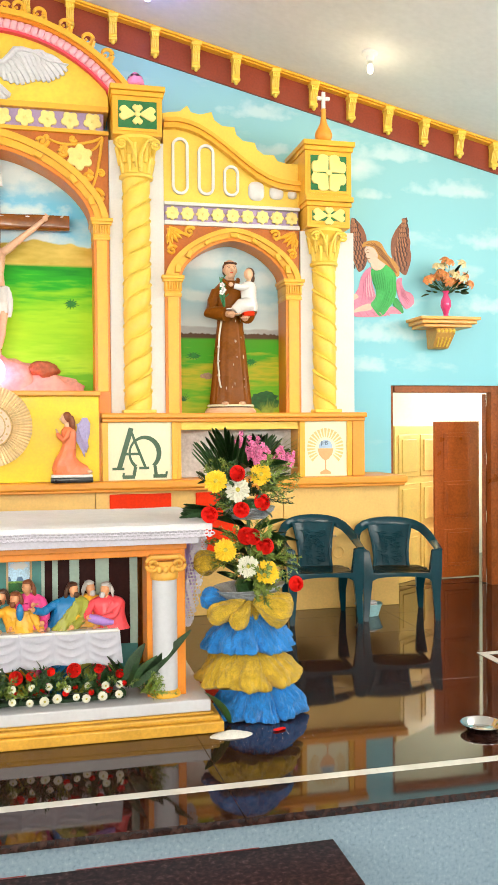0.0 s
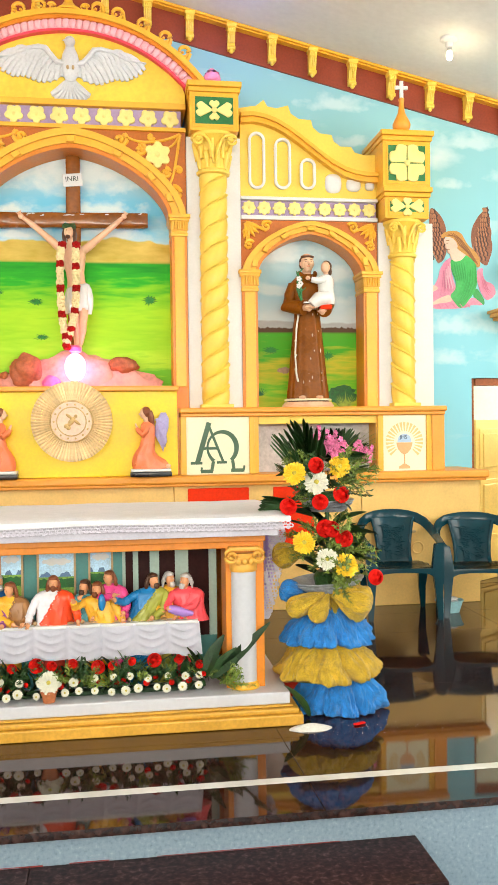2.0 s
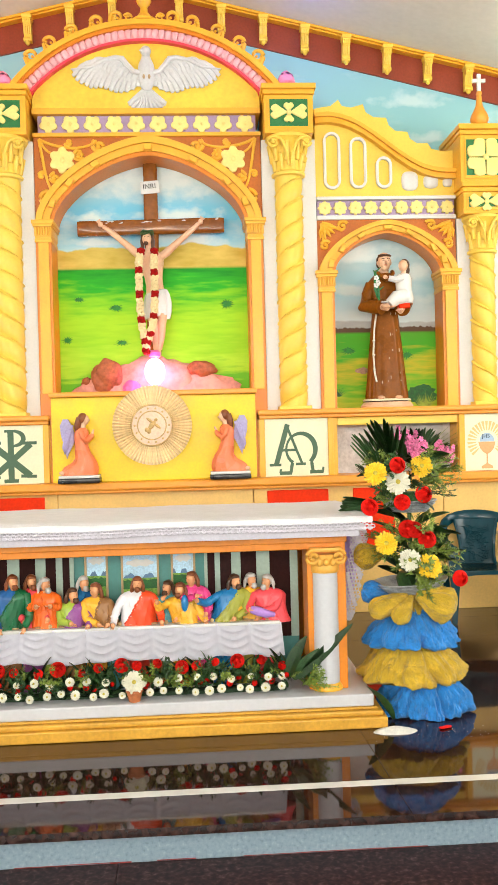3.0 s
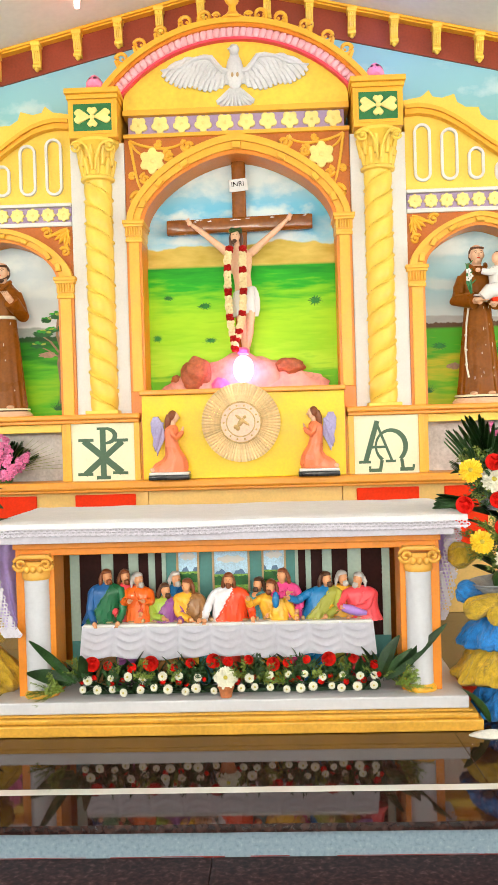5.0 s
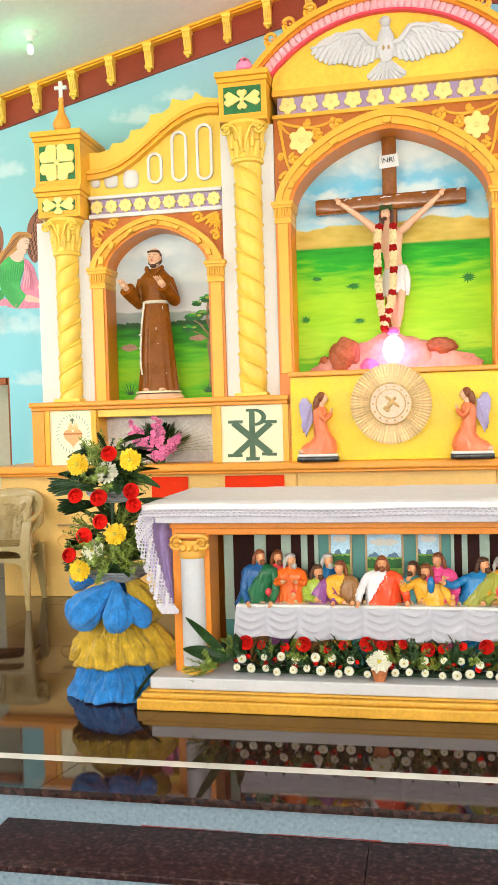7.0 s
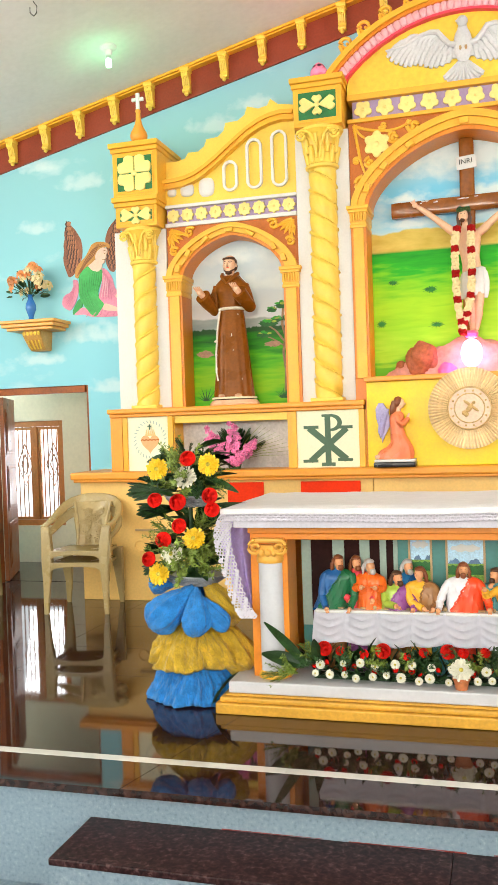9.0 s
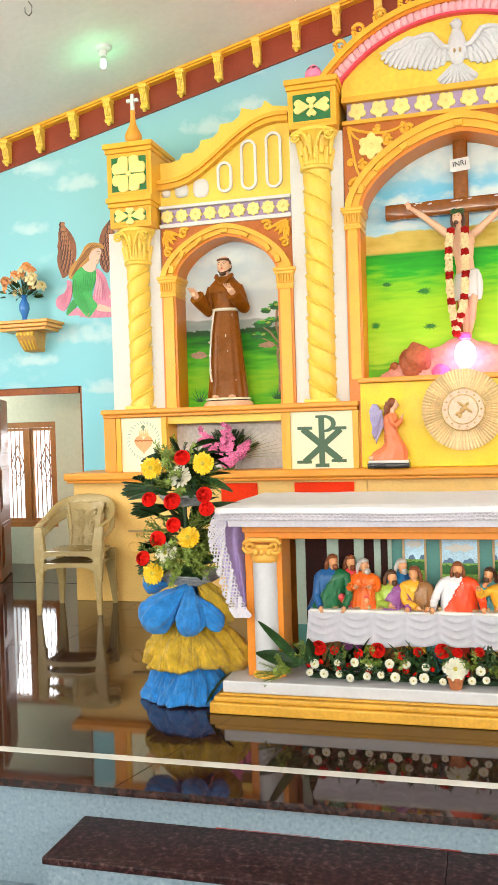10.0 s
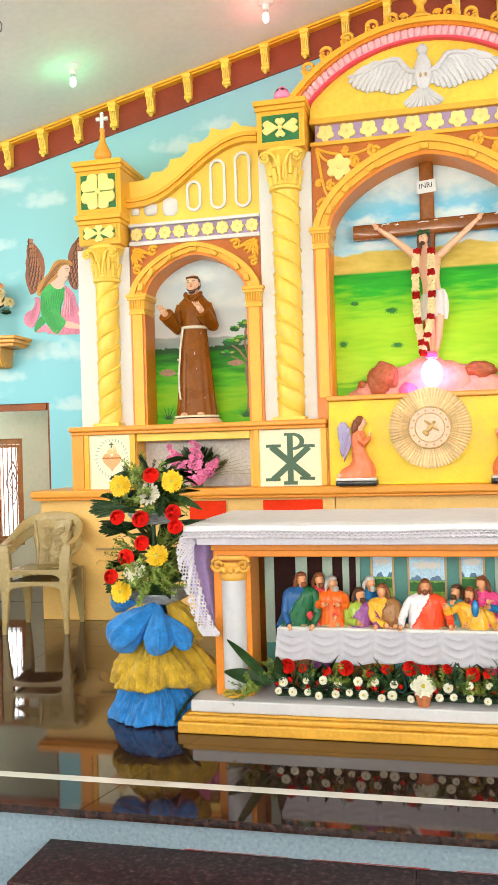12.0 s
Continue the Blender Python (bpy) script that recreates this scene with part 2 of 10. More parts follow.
CENTRE_PAINT = mural_mat("painted_hillside_backdrop", [(0.0, (0.55, 0.80, 0.88)), (0.2, (0.10, 0.52, 0.80)), (0.45, (0.20, 0.58, 0.80)), (0.7, (0.50, 0.68, 0.74)), (1.0, (0.56, 0.66, 0.70))], 3.19, GRASS_STOPS, [(0.58, 0.42, 0.06), (0.82, 0.64, 0.16)], cloud=0.45, seed=3.0, extent=0.9, puffs=[(0.0, 3.78, 0.55, 0.28), (-0.45, 3.28, 0.25, 0.07), (0.42, 3.27, 0.26, 0.08), (0.25, 3.5, 0.35, 0.1), (-0.5, 3.5, 0.2, 0.06)], cover=0.85, rise=-0.30)
SIDE_PAINT = mural_mat("painted_meadow_backdrop", [(0.0, (0.66, 0.76, 0.78)), (0.3, (0.34, 0.62, 0.72)), (0.7, (0.46, 0.66, 0.72)), (1.0, (0.34, 0.54, 0.62))], 2.57, [(0.0, (0.10, 0.42, 0.02)), (0.2, (0.08, 0.46, 0.02)), (0.36, (0.62, 0.56, 0.03)), (0.52, (0.14, 0.52, 0.02)), (0.68, (0.52, 0.58, 0.03)), (0.85, (0.10, 0.46, 0.02)), (1.0, (0.04, 0.30, 0.02))], [(0.42, 0.42, 0.42), (0.56, 0.58, 0.56)], cloud=0.5, seed=7.0, extent=0.8, puffs=[(1.8, 2.8, 0.25, 0.08), (2.3, 2.95, 0.28, 0.1), (1.9, 3.1, 0.3, 0.1), (2.3, 2.72, 0.3, 0.07)], cover=0.7, rise=-0.12, hedge=(0.12, 0.06, 0.03))
SIDE_PAINT_L = mural_mat("painted_pasture_backdrop", [(0.0, (0.80, 0.82, 0.82)), (0.35, (0.66, 0.76, 0.80)), (1.0, (0.56, 0.70, 0.76))], 2.56, [(0.0, (0.02, 0.12, 0.02)), (0.16, (0.04, 0.30, 0.02)), (0.3, (0.12, 0.54, 0.02)), (0.48, (0.30, 0.64, 0.02)), (0.66, (0.10, 0.54, 0.02)), (0.82, (0.22, 0.60, 0.02)), (1.0, (0.02, 0.32, 0.02))], [(0.30, 0.36, 0.34), (0.48, 0.52, 0.48)], cloud=0.5, seed=11.0, extent=0.8, puffs=[(-1.8, 2.85, 0.28, 0.1), (-2.35, 2.75, 0.3, 0.09), (-2.1, 3.1, 0.35, 0.1)], cover=0.9, rise=-0.2, hedge=(0.03, 0.10, 0.03))
SKIN = mat("painted_plaster_skin", (0.82, 0.50, 0.32), 0.3, vary=0.06)
SKIN_R = mat("tanned_relief_skin", (0.74, 0.34, 0.16), 0.35, vary=0.08)
HABIT = mat("brown_glazed_habit", (0.24, 0.072, 0.006), 0.30, vary=0.12, scale=5, spec=0.14)
HAIR = mat("dark_brown_hair_paint", (0.09, 0.035, 0.015), 0.35, vary=0.15)
HAIR_RED = mat("auburn_hair_paint", (0.24, 0.065, 0.018), 0.4, vary=0.15)
HAIR_GREY = mat("grey_hair_paint", (0.55, 0.52, 0.50), 0.4, vary=0.1)
GLOSS_WHITE = mat("gloss_white_paint", (0.74, 0.72, 0.70), 0.2, vary=0.03, coat=0.3)
ROPE = mat("ivory_cord", (0.72, 0.66, 0.52), 0.5)
CROSS_WOOD = mat("varnished_cross_wood", (0.27, 0.082, 0.010), 0.2, vary=0.14, scale=3, bump=0.3, bump_scale=14, spec=0.4, coat=0.25)
GOLD = mat("gold_brass_leaf", (0.80, 0.55, 0.20), 0.28, metal=0.75, vary=0.1)
SALMON = mat("salmon_robe_paint", (0.88, 0.22, 0.085), 0.3, vary=0.06)
VIOLET = mat("lavender_wing_paint", (0.42, 0.36, 0.62), 0.35, vary=0.12)
ROCK = mat("painted_rock_brown", (0.42, 0.12, 0.045), 0.6, vary=0.25, scale=4, bump=0.1, bump_scale=12)
ROCK_PINK = mat("painted_rock_pink", (0.80, 0.36, 0.30), 0.5, vary=0.16, scale=3, bump=0.1, bump_scale=10)
LEAF = mat("dark_green_leaf", (0.036, 0.100, 0.026), 0.4, vary=0.3, scale=12, random_by=0.35)
LEAF_L = mat("light_green_fern", (0.24, 0.33, 0.05), 0.5, vary=0.3, scale=12, random_by=0.3)
PETAL_R = mat("red_petal", (0.80, 0.010, 0.005), 0.7, vary=0.15, scale=20, random_by=0.2, spec=0.15)
PETAL_W = mat("white_petal", (0.76, 0.73, 0.60), 0.5, vary=0.05, scale=20)
PETAL_Y = mat("yellow_petal", (0.90, 0.58, 0.02), 0.45, vary=0.1, scale=20, random_by=0.12)
PETAL_P = mat("pink_petal", (0.84, 0.20, 0.42), 0.5, vary=0.15, scale=20, random_by=0.35)
PETAL_O = mat("orange_petal", (0.88, 0.32, 0.10), 0.5, vary=0.15, scale=20, random_by=0.25)
PETAL_C = mat("cream_petal", (0.85, 0.68, 0.36), 0.5, vary=0.1, scale=20)
EYE_Y = mat("yellow_green_flower_eye", (0.55, 0.45, 0.05), 0.6, vary=0.2, scale=60)
CHAIR_G = mat("dark_teal_plastic", (0.003, 0.040, 0.058), 0.16, vary=0.08, spec=0.25)
CHAIR_B = mat("beige_plastic", (0.42, 0.31, 0.13), 0.24, vary=0.06)
RED_WORN = mat("worn_red_paint", (0.34, 0.035, 0.03), 0.6, vary=0.25, scale=18)
STEEL = mat("stainless_steel", (0.75, 0.75, 0.74), 0.12, metal=1.0, vary=0.05)
WICKER = mat("silver_wicker", (0.42, 0.44, 0.47), 0.4, metal=0.3, vary=0.25, scale=30, bump=0.5, bump_scale=120)
PURPLE = mat("violet_satin", (0.66, 0.50, 0.90), 0.35, vary=0.1, scale=5)
SALT = mat("white_salt", (0.78, 0.75, 0.68), 0.8, vary=0.1, scale=60, bump=0.6, bump_scale=200)
TUB = mat("pale_blue_plastic_tub", (0.35, 0.62, 0.66), 0.35, vary=0.12, trans=0.0)
CUPBOARD = mat("yellow_cupboard_paint", (0.90, 0.60, 0.16), 0.4, vary=0.06)
TERRACOTTA = mat("terracotta", (0.48, 0.15, 0.05), 0.6, vary=0.15)
VASE_P = mat("pink_glass_vase", (0.80, 0.06, 0.22), 0.15, vary=0.06, coat=0.4)
VASE_B = mat("blue_glass_vase", (0.03, 0.18, 0.55), 0.15, vary=0.06, coat=0.4)
TEAL_D = mat("teal_relief_paint", (0.06, 0.24, 0.22), 0.4, vary=0.06)
SAGE = mat("sage_relief_paint", (0.36, 0.47, 0.40), 0.4, vary=0.06)
DARKWOOD = mat("dark_relief_wood", (0.03, 0.008, 0.007), 0.7, vary=0.15, spec=0.15)
SKYLET = mat("pale_sky_paint", (0.52, 0.76, 0.95), 0.5, vary=0.15, scale=12)
HILLLET = mat("distant_hill_paint", (0.10, 0.20, 0.36), 0.5, vary=0.15, scale=20)
FIELDLET = mat("green_field_paint", (0.26, 0.50, 0.06), 0.5, vary=0.3, scale=25)
TAN = mat("tan_paint", (0.50, 0.33, 0.16), 0.45)
BULB_W = mat("lit_bulb_warm", (1, 1, 1), 0.3, vary=0, emit=((1.0, 0.86, 0.6), 9))
BULB_G = mat("lit_bulb_green", (1, 1, 1), 0.3, vary=0, emit=((0.45, 1.0, 0.65), 7))
BULB_R = mat("lit_bulb_red", (1, 1, 1), 0.3, vary=0, emit=((1.0, 0.35, 0.3), 18))
BULB_B = mat("lit_bulb_blue", (1, 1, 1), 0.3, vary=0, emit=((0.4, 0.4, 1.0), 18))
BULB_M = mat("lit_lamp_magenta", (1, 1, 1), 0.3, vary=0, emit=((1.0, 0.42, 0.95), 9))
DAYLIGHT = mat("bright_outdoors", (0.9, 0.95, 1), 0.9, vary=0, emit=((0.92, 0.97, 1.0), 1.15))
RELIEF = {}
for _k, _c in dict(blue=(0.012, 0.10, 0.30), green=(0.010, 0.13, 0.045), red=(0.72, 0.05, 0.03), crimson=(0.84, 0.08, 0.10), orange=(0.90, 0.15, 0.015), lime=(0.36, 0.48, 0.06), gold=(0.88, 0.46, 0.04), brown=(0.33, 0.15, 0.05), white=(0.80, 0.77, 0.80), scarlet=(0.88, 0.075, 0.015), violet=(0.42, 0.22, 0.62), pink=(0.80, 0.07, 0.27), azure=(0.012, 0.19, 0.46), olive=(0.36, 0.36, 0.05), plum=(0.30, 0.08, 0.30), teal=(0.10, 0.34, 0.38)).items():
    RELIEF[_k] = mat("relief_%s_paint" % _k, _c, 0.3, vary=0.06)


def net_mat(name, colour):
    """Fine crumpled netting: close-set crossed threads; noise paints in the folds' light and shade."""
    m = mat(name, colour, 0.55, vary=0.0)
    nt = m.node_tree
    b = nt.nodes["Principled BSDF"]
    b.inputs["Roughness"].default_value = 0.55
    b.inputs["Specular IOR Level"].default_value = 0.2
    b.inputs["Sheen Weight"].default_value = 0.25
    tc = nt.nodes.new("ShaderNodeTexCoord")
    outs = []
    for ang in (0.75, -0.75):
        mp = nt.nodes.new("ShaderNodeMapping")
        mp.inputs["Rotation"].default_value = (0.3, ang, ang * 0.6)
        nt.links.new(tc.outputs["Object"], mp.inputs[0])
        w = nt.nodes.new("ShaderNodeTexWave")
        w.inputs["Scale"].default_value = 75
        w.inputs["Distortion"].default_value = 8.0
        w.inputs["Detail"].default_value = 3
        w.inputs["Detail Scale"].default_value = 2.0
        nt.links.new(mp.outputs[0], w.inputs[0])
        outs.append(w.outputs["Fac"])
    mx = nt.nodes.new("ShaderNodeMath")
    mx.operation = "MAXIMUM"
    nt.links.new(outs[0], mx.inputs[0])
    nt.links.new(outs[1], mx.inputs[1])
    # tone patches: bright and dark folds put into the thread colour
    n = nt.nodes.new("ShaderNodeTexNoise")
    n.inputs["Scale"].default_value = 16
    n.inputs["Detail"].default_value = 8
    n.inputs["Roughness"].default_value = 0.65
    nt.links.new(tc.outputs["Object"], n.inputs[0])
    ml = nt.nodes.new("ShaderNodeMath")
    ml.operation = "MULTIPLY"
    nt.links.new(mx.outputs[0], ml.inputs[0])
    nt.links.new(n.outputs[0], ml.inputs[1])
    cr = nt.nodes.new("ShaderNodeValToRGB")
    cr.color_ramp.elements[0].position, cr.color_ramp.elements[0].color = 0.15, (*[c * 0.46 for c in colour], 1)
    cr.color_ramp.elements[1].position, cr.color_ramp.elements[1].color = 0.64, (*[min(1, c * 1.85 + 0.02) for c in colour], 1)
    nt.links.new(ml.outputs[0], cr.inputs[0])
    nt.links.new(cr.outputs[0], b.inputs["Base Color"])
    bp = nt.nodes.new("ShaderNodeBump")
    bp.inputs["Strength"].default_value = 0.7
    bp.inputs["Distance"].default_value = 0.006
    nt.links.new(ml.outputs[0], bp.inputs["Height"])
    nt.links.new(bp.outputs[0], b.inputs["Normal"])
    return m


NET_BLUE = net_mat("blue_netting", (0.006, 0.19, 0.66))
NET_GOLD = net_mat("gold_netting", (0.55, 0.33, 0.012))


def cloth_mat():
    m = mat("white_embroidered_cloth", (0.74, 0.71, 0.72), 0.7, vary=0.05, scale=14, bump=0.35, bump_scale=90)
    return m


CLOTH = cloth_mat()
LACE = mat("white_lace", (0.72, 0.67, 0.75), 0.7, vary=0.1, scale=60, bump=0.6, bump_scale=160)
GREY_LINEN = mat("grey_white_linen", (0.58, 0.54, 0.60), 0.7, vary=0.06, scale=10)
# ---- mesh helpers ----
def mesh_of(name, bm, materials, smooth=False):
    me = bpy.data.meshes.new(name)
    bmesh.ops.recalc_face_normals(bm, faces=bm.faces[:])
    bm.to_mesh(me)
    bm.free()
    for m in materials if isinstance(materials, (list, tuple)) else [materials]:
        me.materials.append(m)
    if smooth:
        me.polygons.foreach_set("use_smooth", [True] * len(me.polygons))
        me.set_sharp_from_angle(angle=radians(38))
    return me


def part(name, bm, material, parent=None, label="", smooth=False):
    ob = new(name, mesh_of(name, bm, material, smooth))
    if parent:
        ob.parent = parent
    if label:
        ob["label"] = label
    return ob


def thing(name, label, category, place=(0, 0, 0), group="", kind=""):
    e = new(name)
    e.empty_display_size = 0.1
    e.location = place
    return tagged(e, label, category, group, kind)


def box(bm, x0, x1, y0, y1, z0, z1, bevel=0.0, mi=0):
    vs = [bm.verts.new((x, y, z)) for x in (x0, x1) for y in (y0, y1) for z in (z0, z1)]
    fs = [bm.faces.new([vs[i] for i in q]) for q in ((0, 1, 3, 2), (4, 6, 7, 5), (0, 4, 5, 1), (2, 3, 7, 6), (0, 2, 6, 4), (1, 5, 7, 3))]
    for f in fs:
        f.material_index = mi
    if bevel > 0:
        r = bmesh.ops.bevel(bm, geom=list({e for f in fs for e in f.edges}), offset=bevel, segments=2, affect="EDGES", profile=0.5)
        for f in r["faces"]:
            f.material_index = mi
    return vs


def boxed(x0, x1, y0, y1, z0, z1, bevel=0.004):
    bm = bmesh.new()
    box(bm, x0, x1, y0, y1, z0, z1, bevel)
    return bm


def plate(bm, outline, y0, y1, mi=0, bevel=0.0):
    """A plate with an outline in x and z, from y0 (front) to y1."""
    a = [bm.verts.new((x, y0, z)) for x, z in outline]
    b = [bm.verts.new((x, y1, z)) for x, z in outline]
    fs = [bm.faces.new(a), bm.faces.new(b[::-1])]
    n = len(a)
    for i in range(n):
        fs.append(bm.faces.new((a[i], b[i], b[(i + 1) % n], a[(i + 1) % n])))
    for f in fs:
        f.material_index = mi
    if bevel > 0:
        r = bmesh.ops.bevel(bm, geom=list(fs[0].edges), offset=bevel, segments=2, affect="EDGES", profile=0.5)
        for f in r["faces"]:
            f.material_index = mi
    return a


def ring(bm, outer, inner, y0, y1, mi=0, closed=False):
    """A band between two lines of equal length in x and z."""
    rows = [[bm.verts.new((x, y, z)) for x, z in line] for line, y in ((outer, y0), (inner, y0), (inner, y1), (outer, y1))]
    n = len(outer)
    last = n if closed else n - 1
    for i in range(last):
        j = (i + 1) % n
        for k in range(4):
            q = (k + 1) % 4
            bm.faces.new((rows[k][i], rows[k][j], rows[q][j], rows[q][i])).material_index = mi
    if not closed:
        for i in (0, n - 1):
            bm.faces.new([rows[k][i] for k in range(4)]).material_index = mi


def lathe(bm, profile, centre=(0, 0, 0), seg=24, squash=1.0, mi=0, twist=0.0):
    """profile: radius, height. squash: depth over width."""
    rows = []
    for r, z in profile:
        rows.append([bm.verts.new((centre[0] + r * math.cos(2 * math.pi * i / seg), centre[1] + r * squash * math.sin(2 * math.pi * i / seg), centre[2] + z)) for i in range(seg)])
    for a, b in zip(rows, rows[1:]):
        for i in range(seg):
            bm.faces.new((a[i], a[(i + 1) % seg], b[(i + 1) % seg], b[i])).material_index = mi
    bm.faces.new(rows[0][::-1]).material_index = mi
    bm.faces.new(rows[-1]).material_index = mi


def tube(bm, path, radii, seg=8, mi=0, cap=True):
    """A round bar along a path, with a radius for each point or one for all."""
    path = [Vector(p) for p in path]
    if not isinstance(radii, (list, tuple)):
        radii = [radii] * len(path)
    rows = []
    up = Vector((0, 0, 1))
    for i, p in enumerate(path):
        d = (path[min(i + 1, len(path) - 1)] - path[max(i - 1, 0)]).normalized()
        side = d.cross(up)
        if side.length < 0.05:
            side = d.cross(Vector((0, 1, 0)))
        side.normalize()
        top = side.cross(d).normalized()
        rows.append([bm.verts.new(p + radii[i] * (math.cos(2 * math.pi * k / seg) * side + math.sin(2 * math.pi * k / seg) * top)) for k in range(seg)])
    for a, b in zip(rows, rows[1:]):
        for k in range(seg):
            bm.faces.new((a[k], a[(k + 1) % seg], b[(k + 1) % seg], b[k])).material_index = mi
    if cap:
        bm.faces.new(rows[0][::-1]).material_index = mi
        bm.faces.new(rows[-1]).material_index = mi


def ball(bm, centre, rx, ry=None, rz=None, u=14, v=9, mi=0):
    r = bmesh.ops.create_uvsphere(bm, u_segments=u, v_segments=v, radius=1.0, matrix=Matrix.Translation(centre) @ Matrix.Diagonal((rx, ry or rx, rz or rx, 1)))
    for f in {f for w in r["verts"] for f in w.link_faces}:
        f.material_index = mi
    return r["verts"]


def super_arc(cx, z0, a, b, n=1.6, steps=40):
    out = []
    for i in range(steps + 1):
        t = math.pi * i / steps
        c, s = math.cos(t), math.sin(t)
        out.append((cx - math.copysign(abs(c) ** (2 / n), c) * a, z0 + abs(s) ** (2 / n) * b))
    return out


def circle_arc(cx, cz, r, a0, a1, steps=48):
    return [(cx + r * math.cos(radians(a0 + (a1 - a0) * i / steps)), cz + r * math.sin(radians(a0 + (a1 - a0) * i / steps))) for i in range(steps + 1)]


def spiral(cx, cz, r, turns, start, steps=26, flip=1):
    r *= 1.3
    return [(cx + flip * r * (1 - 0.8 * i / steps) * math.cos(start + turns * 2 * math.pi * i / steps), cz + r * (1 - 0.8 * i / steps) * math.sin(start + turns * 2 * math.pi * i / steps)) for i in range(steps + 1)]


# ---- the large structure ----
WALL_Y, EAVE, RIDGE, SLOPE = 3.45, 6.2, 5.58, 0.238
DOOR_IN, DOOR_OUT, DOOR_H = 3.72, 4.90, 2.02


def roof_z(x):
    return RIDGE - SLOPE * abs(x)


def end_wall():
    """The gable wall with a doorway on each side of the altarpiece."""
    bm = bmesh.new()
    y0, y1 = WALL_Y, WALL_Y + 0.24
    plate(bm, [(-DOOR_IN, 0), (DOOR_IN, 0), (DOOR_IN, roof_z(DOOR_IN)), (0, RIDGE), (-DOOR_IN, roof_z(DOOR_IN))], y0, y1)
    for s in (-1, 1):
        plate(bm, [(s * DOOR_IN, DOOR_H), (s * DOOR_OUT, DOOR_H), (s * DOOR_OUT, roof_z(DOOR_OUT)), (s * DOOR_IN, roof_z(DOOR_IN))], y0, y1)
        plate(bm, [(s * DOOR_OUT, -0.5), (s * EAVE, -0.5), (s * EAVE, roof_z(EAVE)), (s * DOOR_OUT, roof_z(DOOR_OUT))], y0, y1)
    return tagged(part("wall_north", bm, WALL_SKY), "gable wall painted as a pale blue sky with soft clouds", "wall", kind="structure")


end_wall()

bm = bmesh.new()
for s in (-1, 1):
    a = [bm.verts.new(p) for p in ((0, -14.2, RIDGE), (s * 6.5, -14.2, roof_z(6.5)), (s * 6.5, 3.7, roof_z(6.5)), (0, 3.7, RIDGE))]
    b = [bm.verts.new(v.co + Vector((0, 0, 0.12))) for v in a]
    bm.faces.new(a), bm.faces.new(b[::-1])
    for i in range(4):
        bm.faces.new((a[i], a[(i + 1) % 4], b[(i + 1) % 4], b[i]))
tagged(part("ceiling", bm, CEIL), "white painted ceiling sloping down from a ridge", "ceiling", kind="structure")


def side_wall(s, name):
    bm = bmesh.new()
    x0, x1 = sorted((s * EAVE, s * (EAVE + 0.24)))
    # openings set to suit the daylight lamps; these walls stay out of view
    holes = [(-10.9, -8.7), (-7.3, -5.1), (-1.1, 1.1)]
    y = -14.0
    for a, b in holes:
        box(bm, x0, x1, y, a, -0.5, 4.3)
        box(bm, x0, x1, a, b, -0.5, 1.4)
        box(bm, x0, x1, a, b, 3.6, 4.3)
        y = b
    box(bm, x0, x1, y, 3.7, -0.5, 4.3)
    tagged(part(name, bm, NAVE_WALL), "pale painted nave side wall with window openings", "wall", kind="structure")


side_wall(-1, "wall_west")
side_wall(1, "wall_east")
# unseen closing wall, its opening sized for the entrance lamp
bm = bmesh.new()
for s in (-1, 1):
    plate(bm, [(s * 3.5, -0.5), (s * 6.44, -0.5), (s * 6.44, roof_z(6.44)), (s * 3.5, roof_z(3.5))], -14.2, -13.96)
plate(bm, [(-3.5, 3.8), (3.5, 3.8), (3.5, roof_z(3.5)), (0, RIDGE), (-3.5, roof_z(3.5))], -14.2, -13.96)
tagged(part("wall_south", bm, NAVE_WALL), "pale painted entrance wall with a wide opening", "wall", kind="structure")

# ground floor of the nave and the raised sanctuary
tagged(part("floor_nave", boxed(-6.5, 6.5, -14.2, -0.9, -0.62, -0.5, 0), GREY), "pale blue-grey granite nave floor", "floor", kind="structure")
sanct = tagged(part("floor", boxed(-6.3, 6.3, -1.0, 3.7, -0.5, -0.035, 0), GREY), "raised sanctuary floor of polished dark brown granite", "floor", kind="structure")
EDGE, STRIP_A, STRIP_B = -1.07, -0.765, -0.705


def joint_x(k, y):
    """The slanting joints of the front slabs."""
    return (-1.163 - 0.2485 * (-0.06 - y), 1.159 + 0.026 * (-0.088 - y), 3.3)[k]


def slab(lo, hi, y0, y1):
    """A slab between two slanting ends, lo and hi being functions of y."""
    bm = bmesh.new()
    low = [bm.verts.new((x, y, -0.034)) for x, y in ((lo(y0), y0), (hi(y0), y0), (hi(y1), y1), (lo(y1), y1))]
    top = [bm.verts.new((v.co.x, v.co.y, 0.0)) for v in low]
    bm.faces.new(low[::-1]), bm.faces.new(top)
    for i in range(4):
        bm.faces.new((low[i], low[(i + 1) % 4], top[(i + 1) % 4], top[i]))
    bmesh.ops.bevel(bm, geom=[e for e in bm.edges if all(v.co.z > -0.01 for v in e.verts)], offset=0.0015, segments=1, affect="EDGES")
    part("granite_slab", bm, GRANITE, sanct)


cuts = [lambda y: -6.2, lambda y: joint_x(0, y), lambda y: joint_x(1, y), lambda y: 3.3, lambda y: 6.2]
for k in range(4):
    slab(lambda y, k=k: cuts[k](y) + 0.0008, lambda y, k=k: cuts[k + 1](y) - 0.0008, EDGE, STRIP_A - 0.001)
    slab(lambda y, k=k: cuts[k](y) + 0.0008, lambda y, k=k: cuts[k + 1](y) - 0.0008, STRIP_B + 0.001, 0.55)
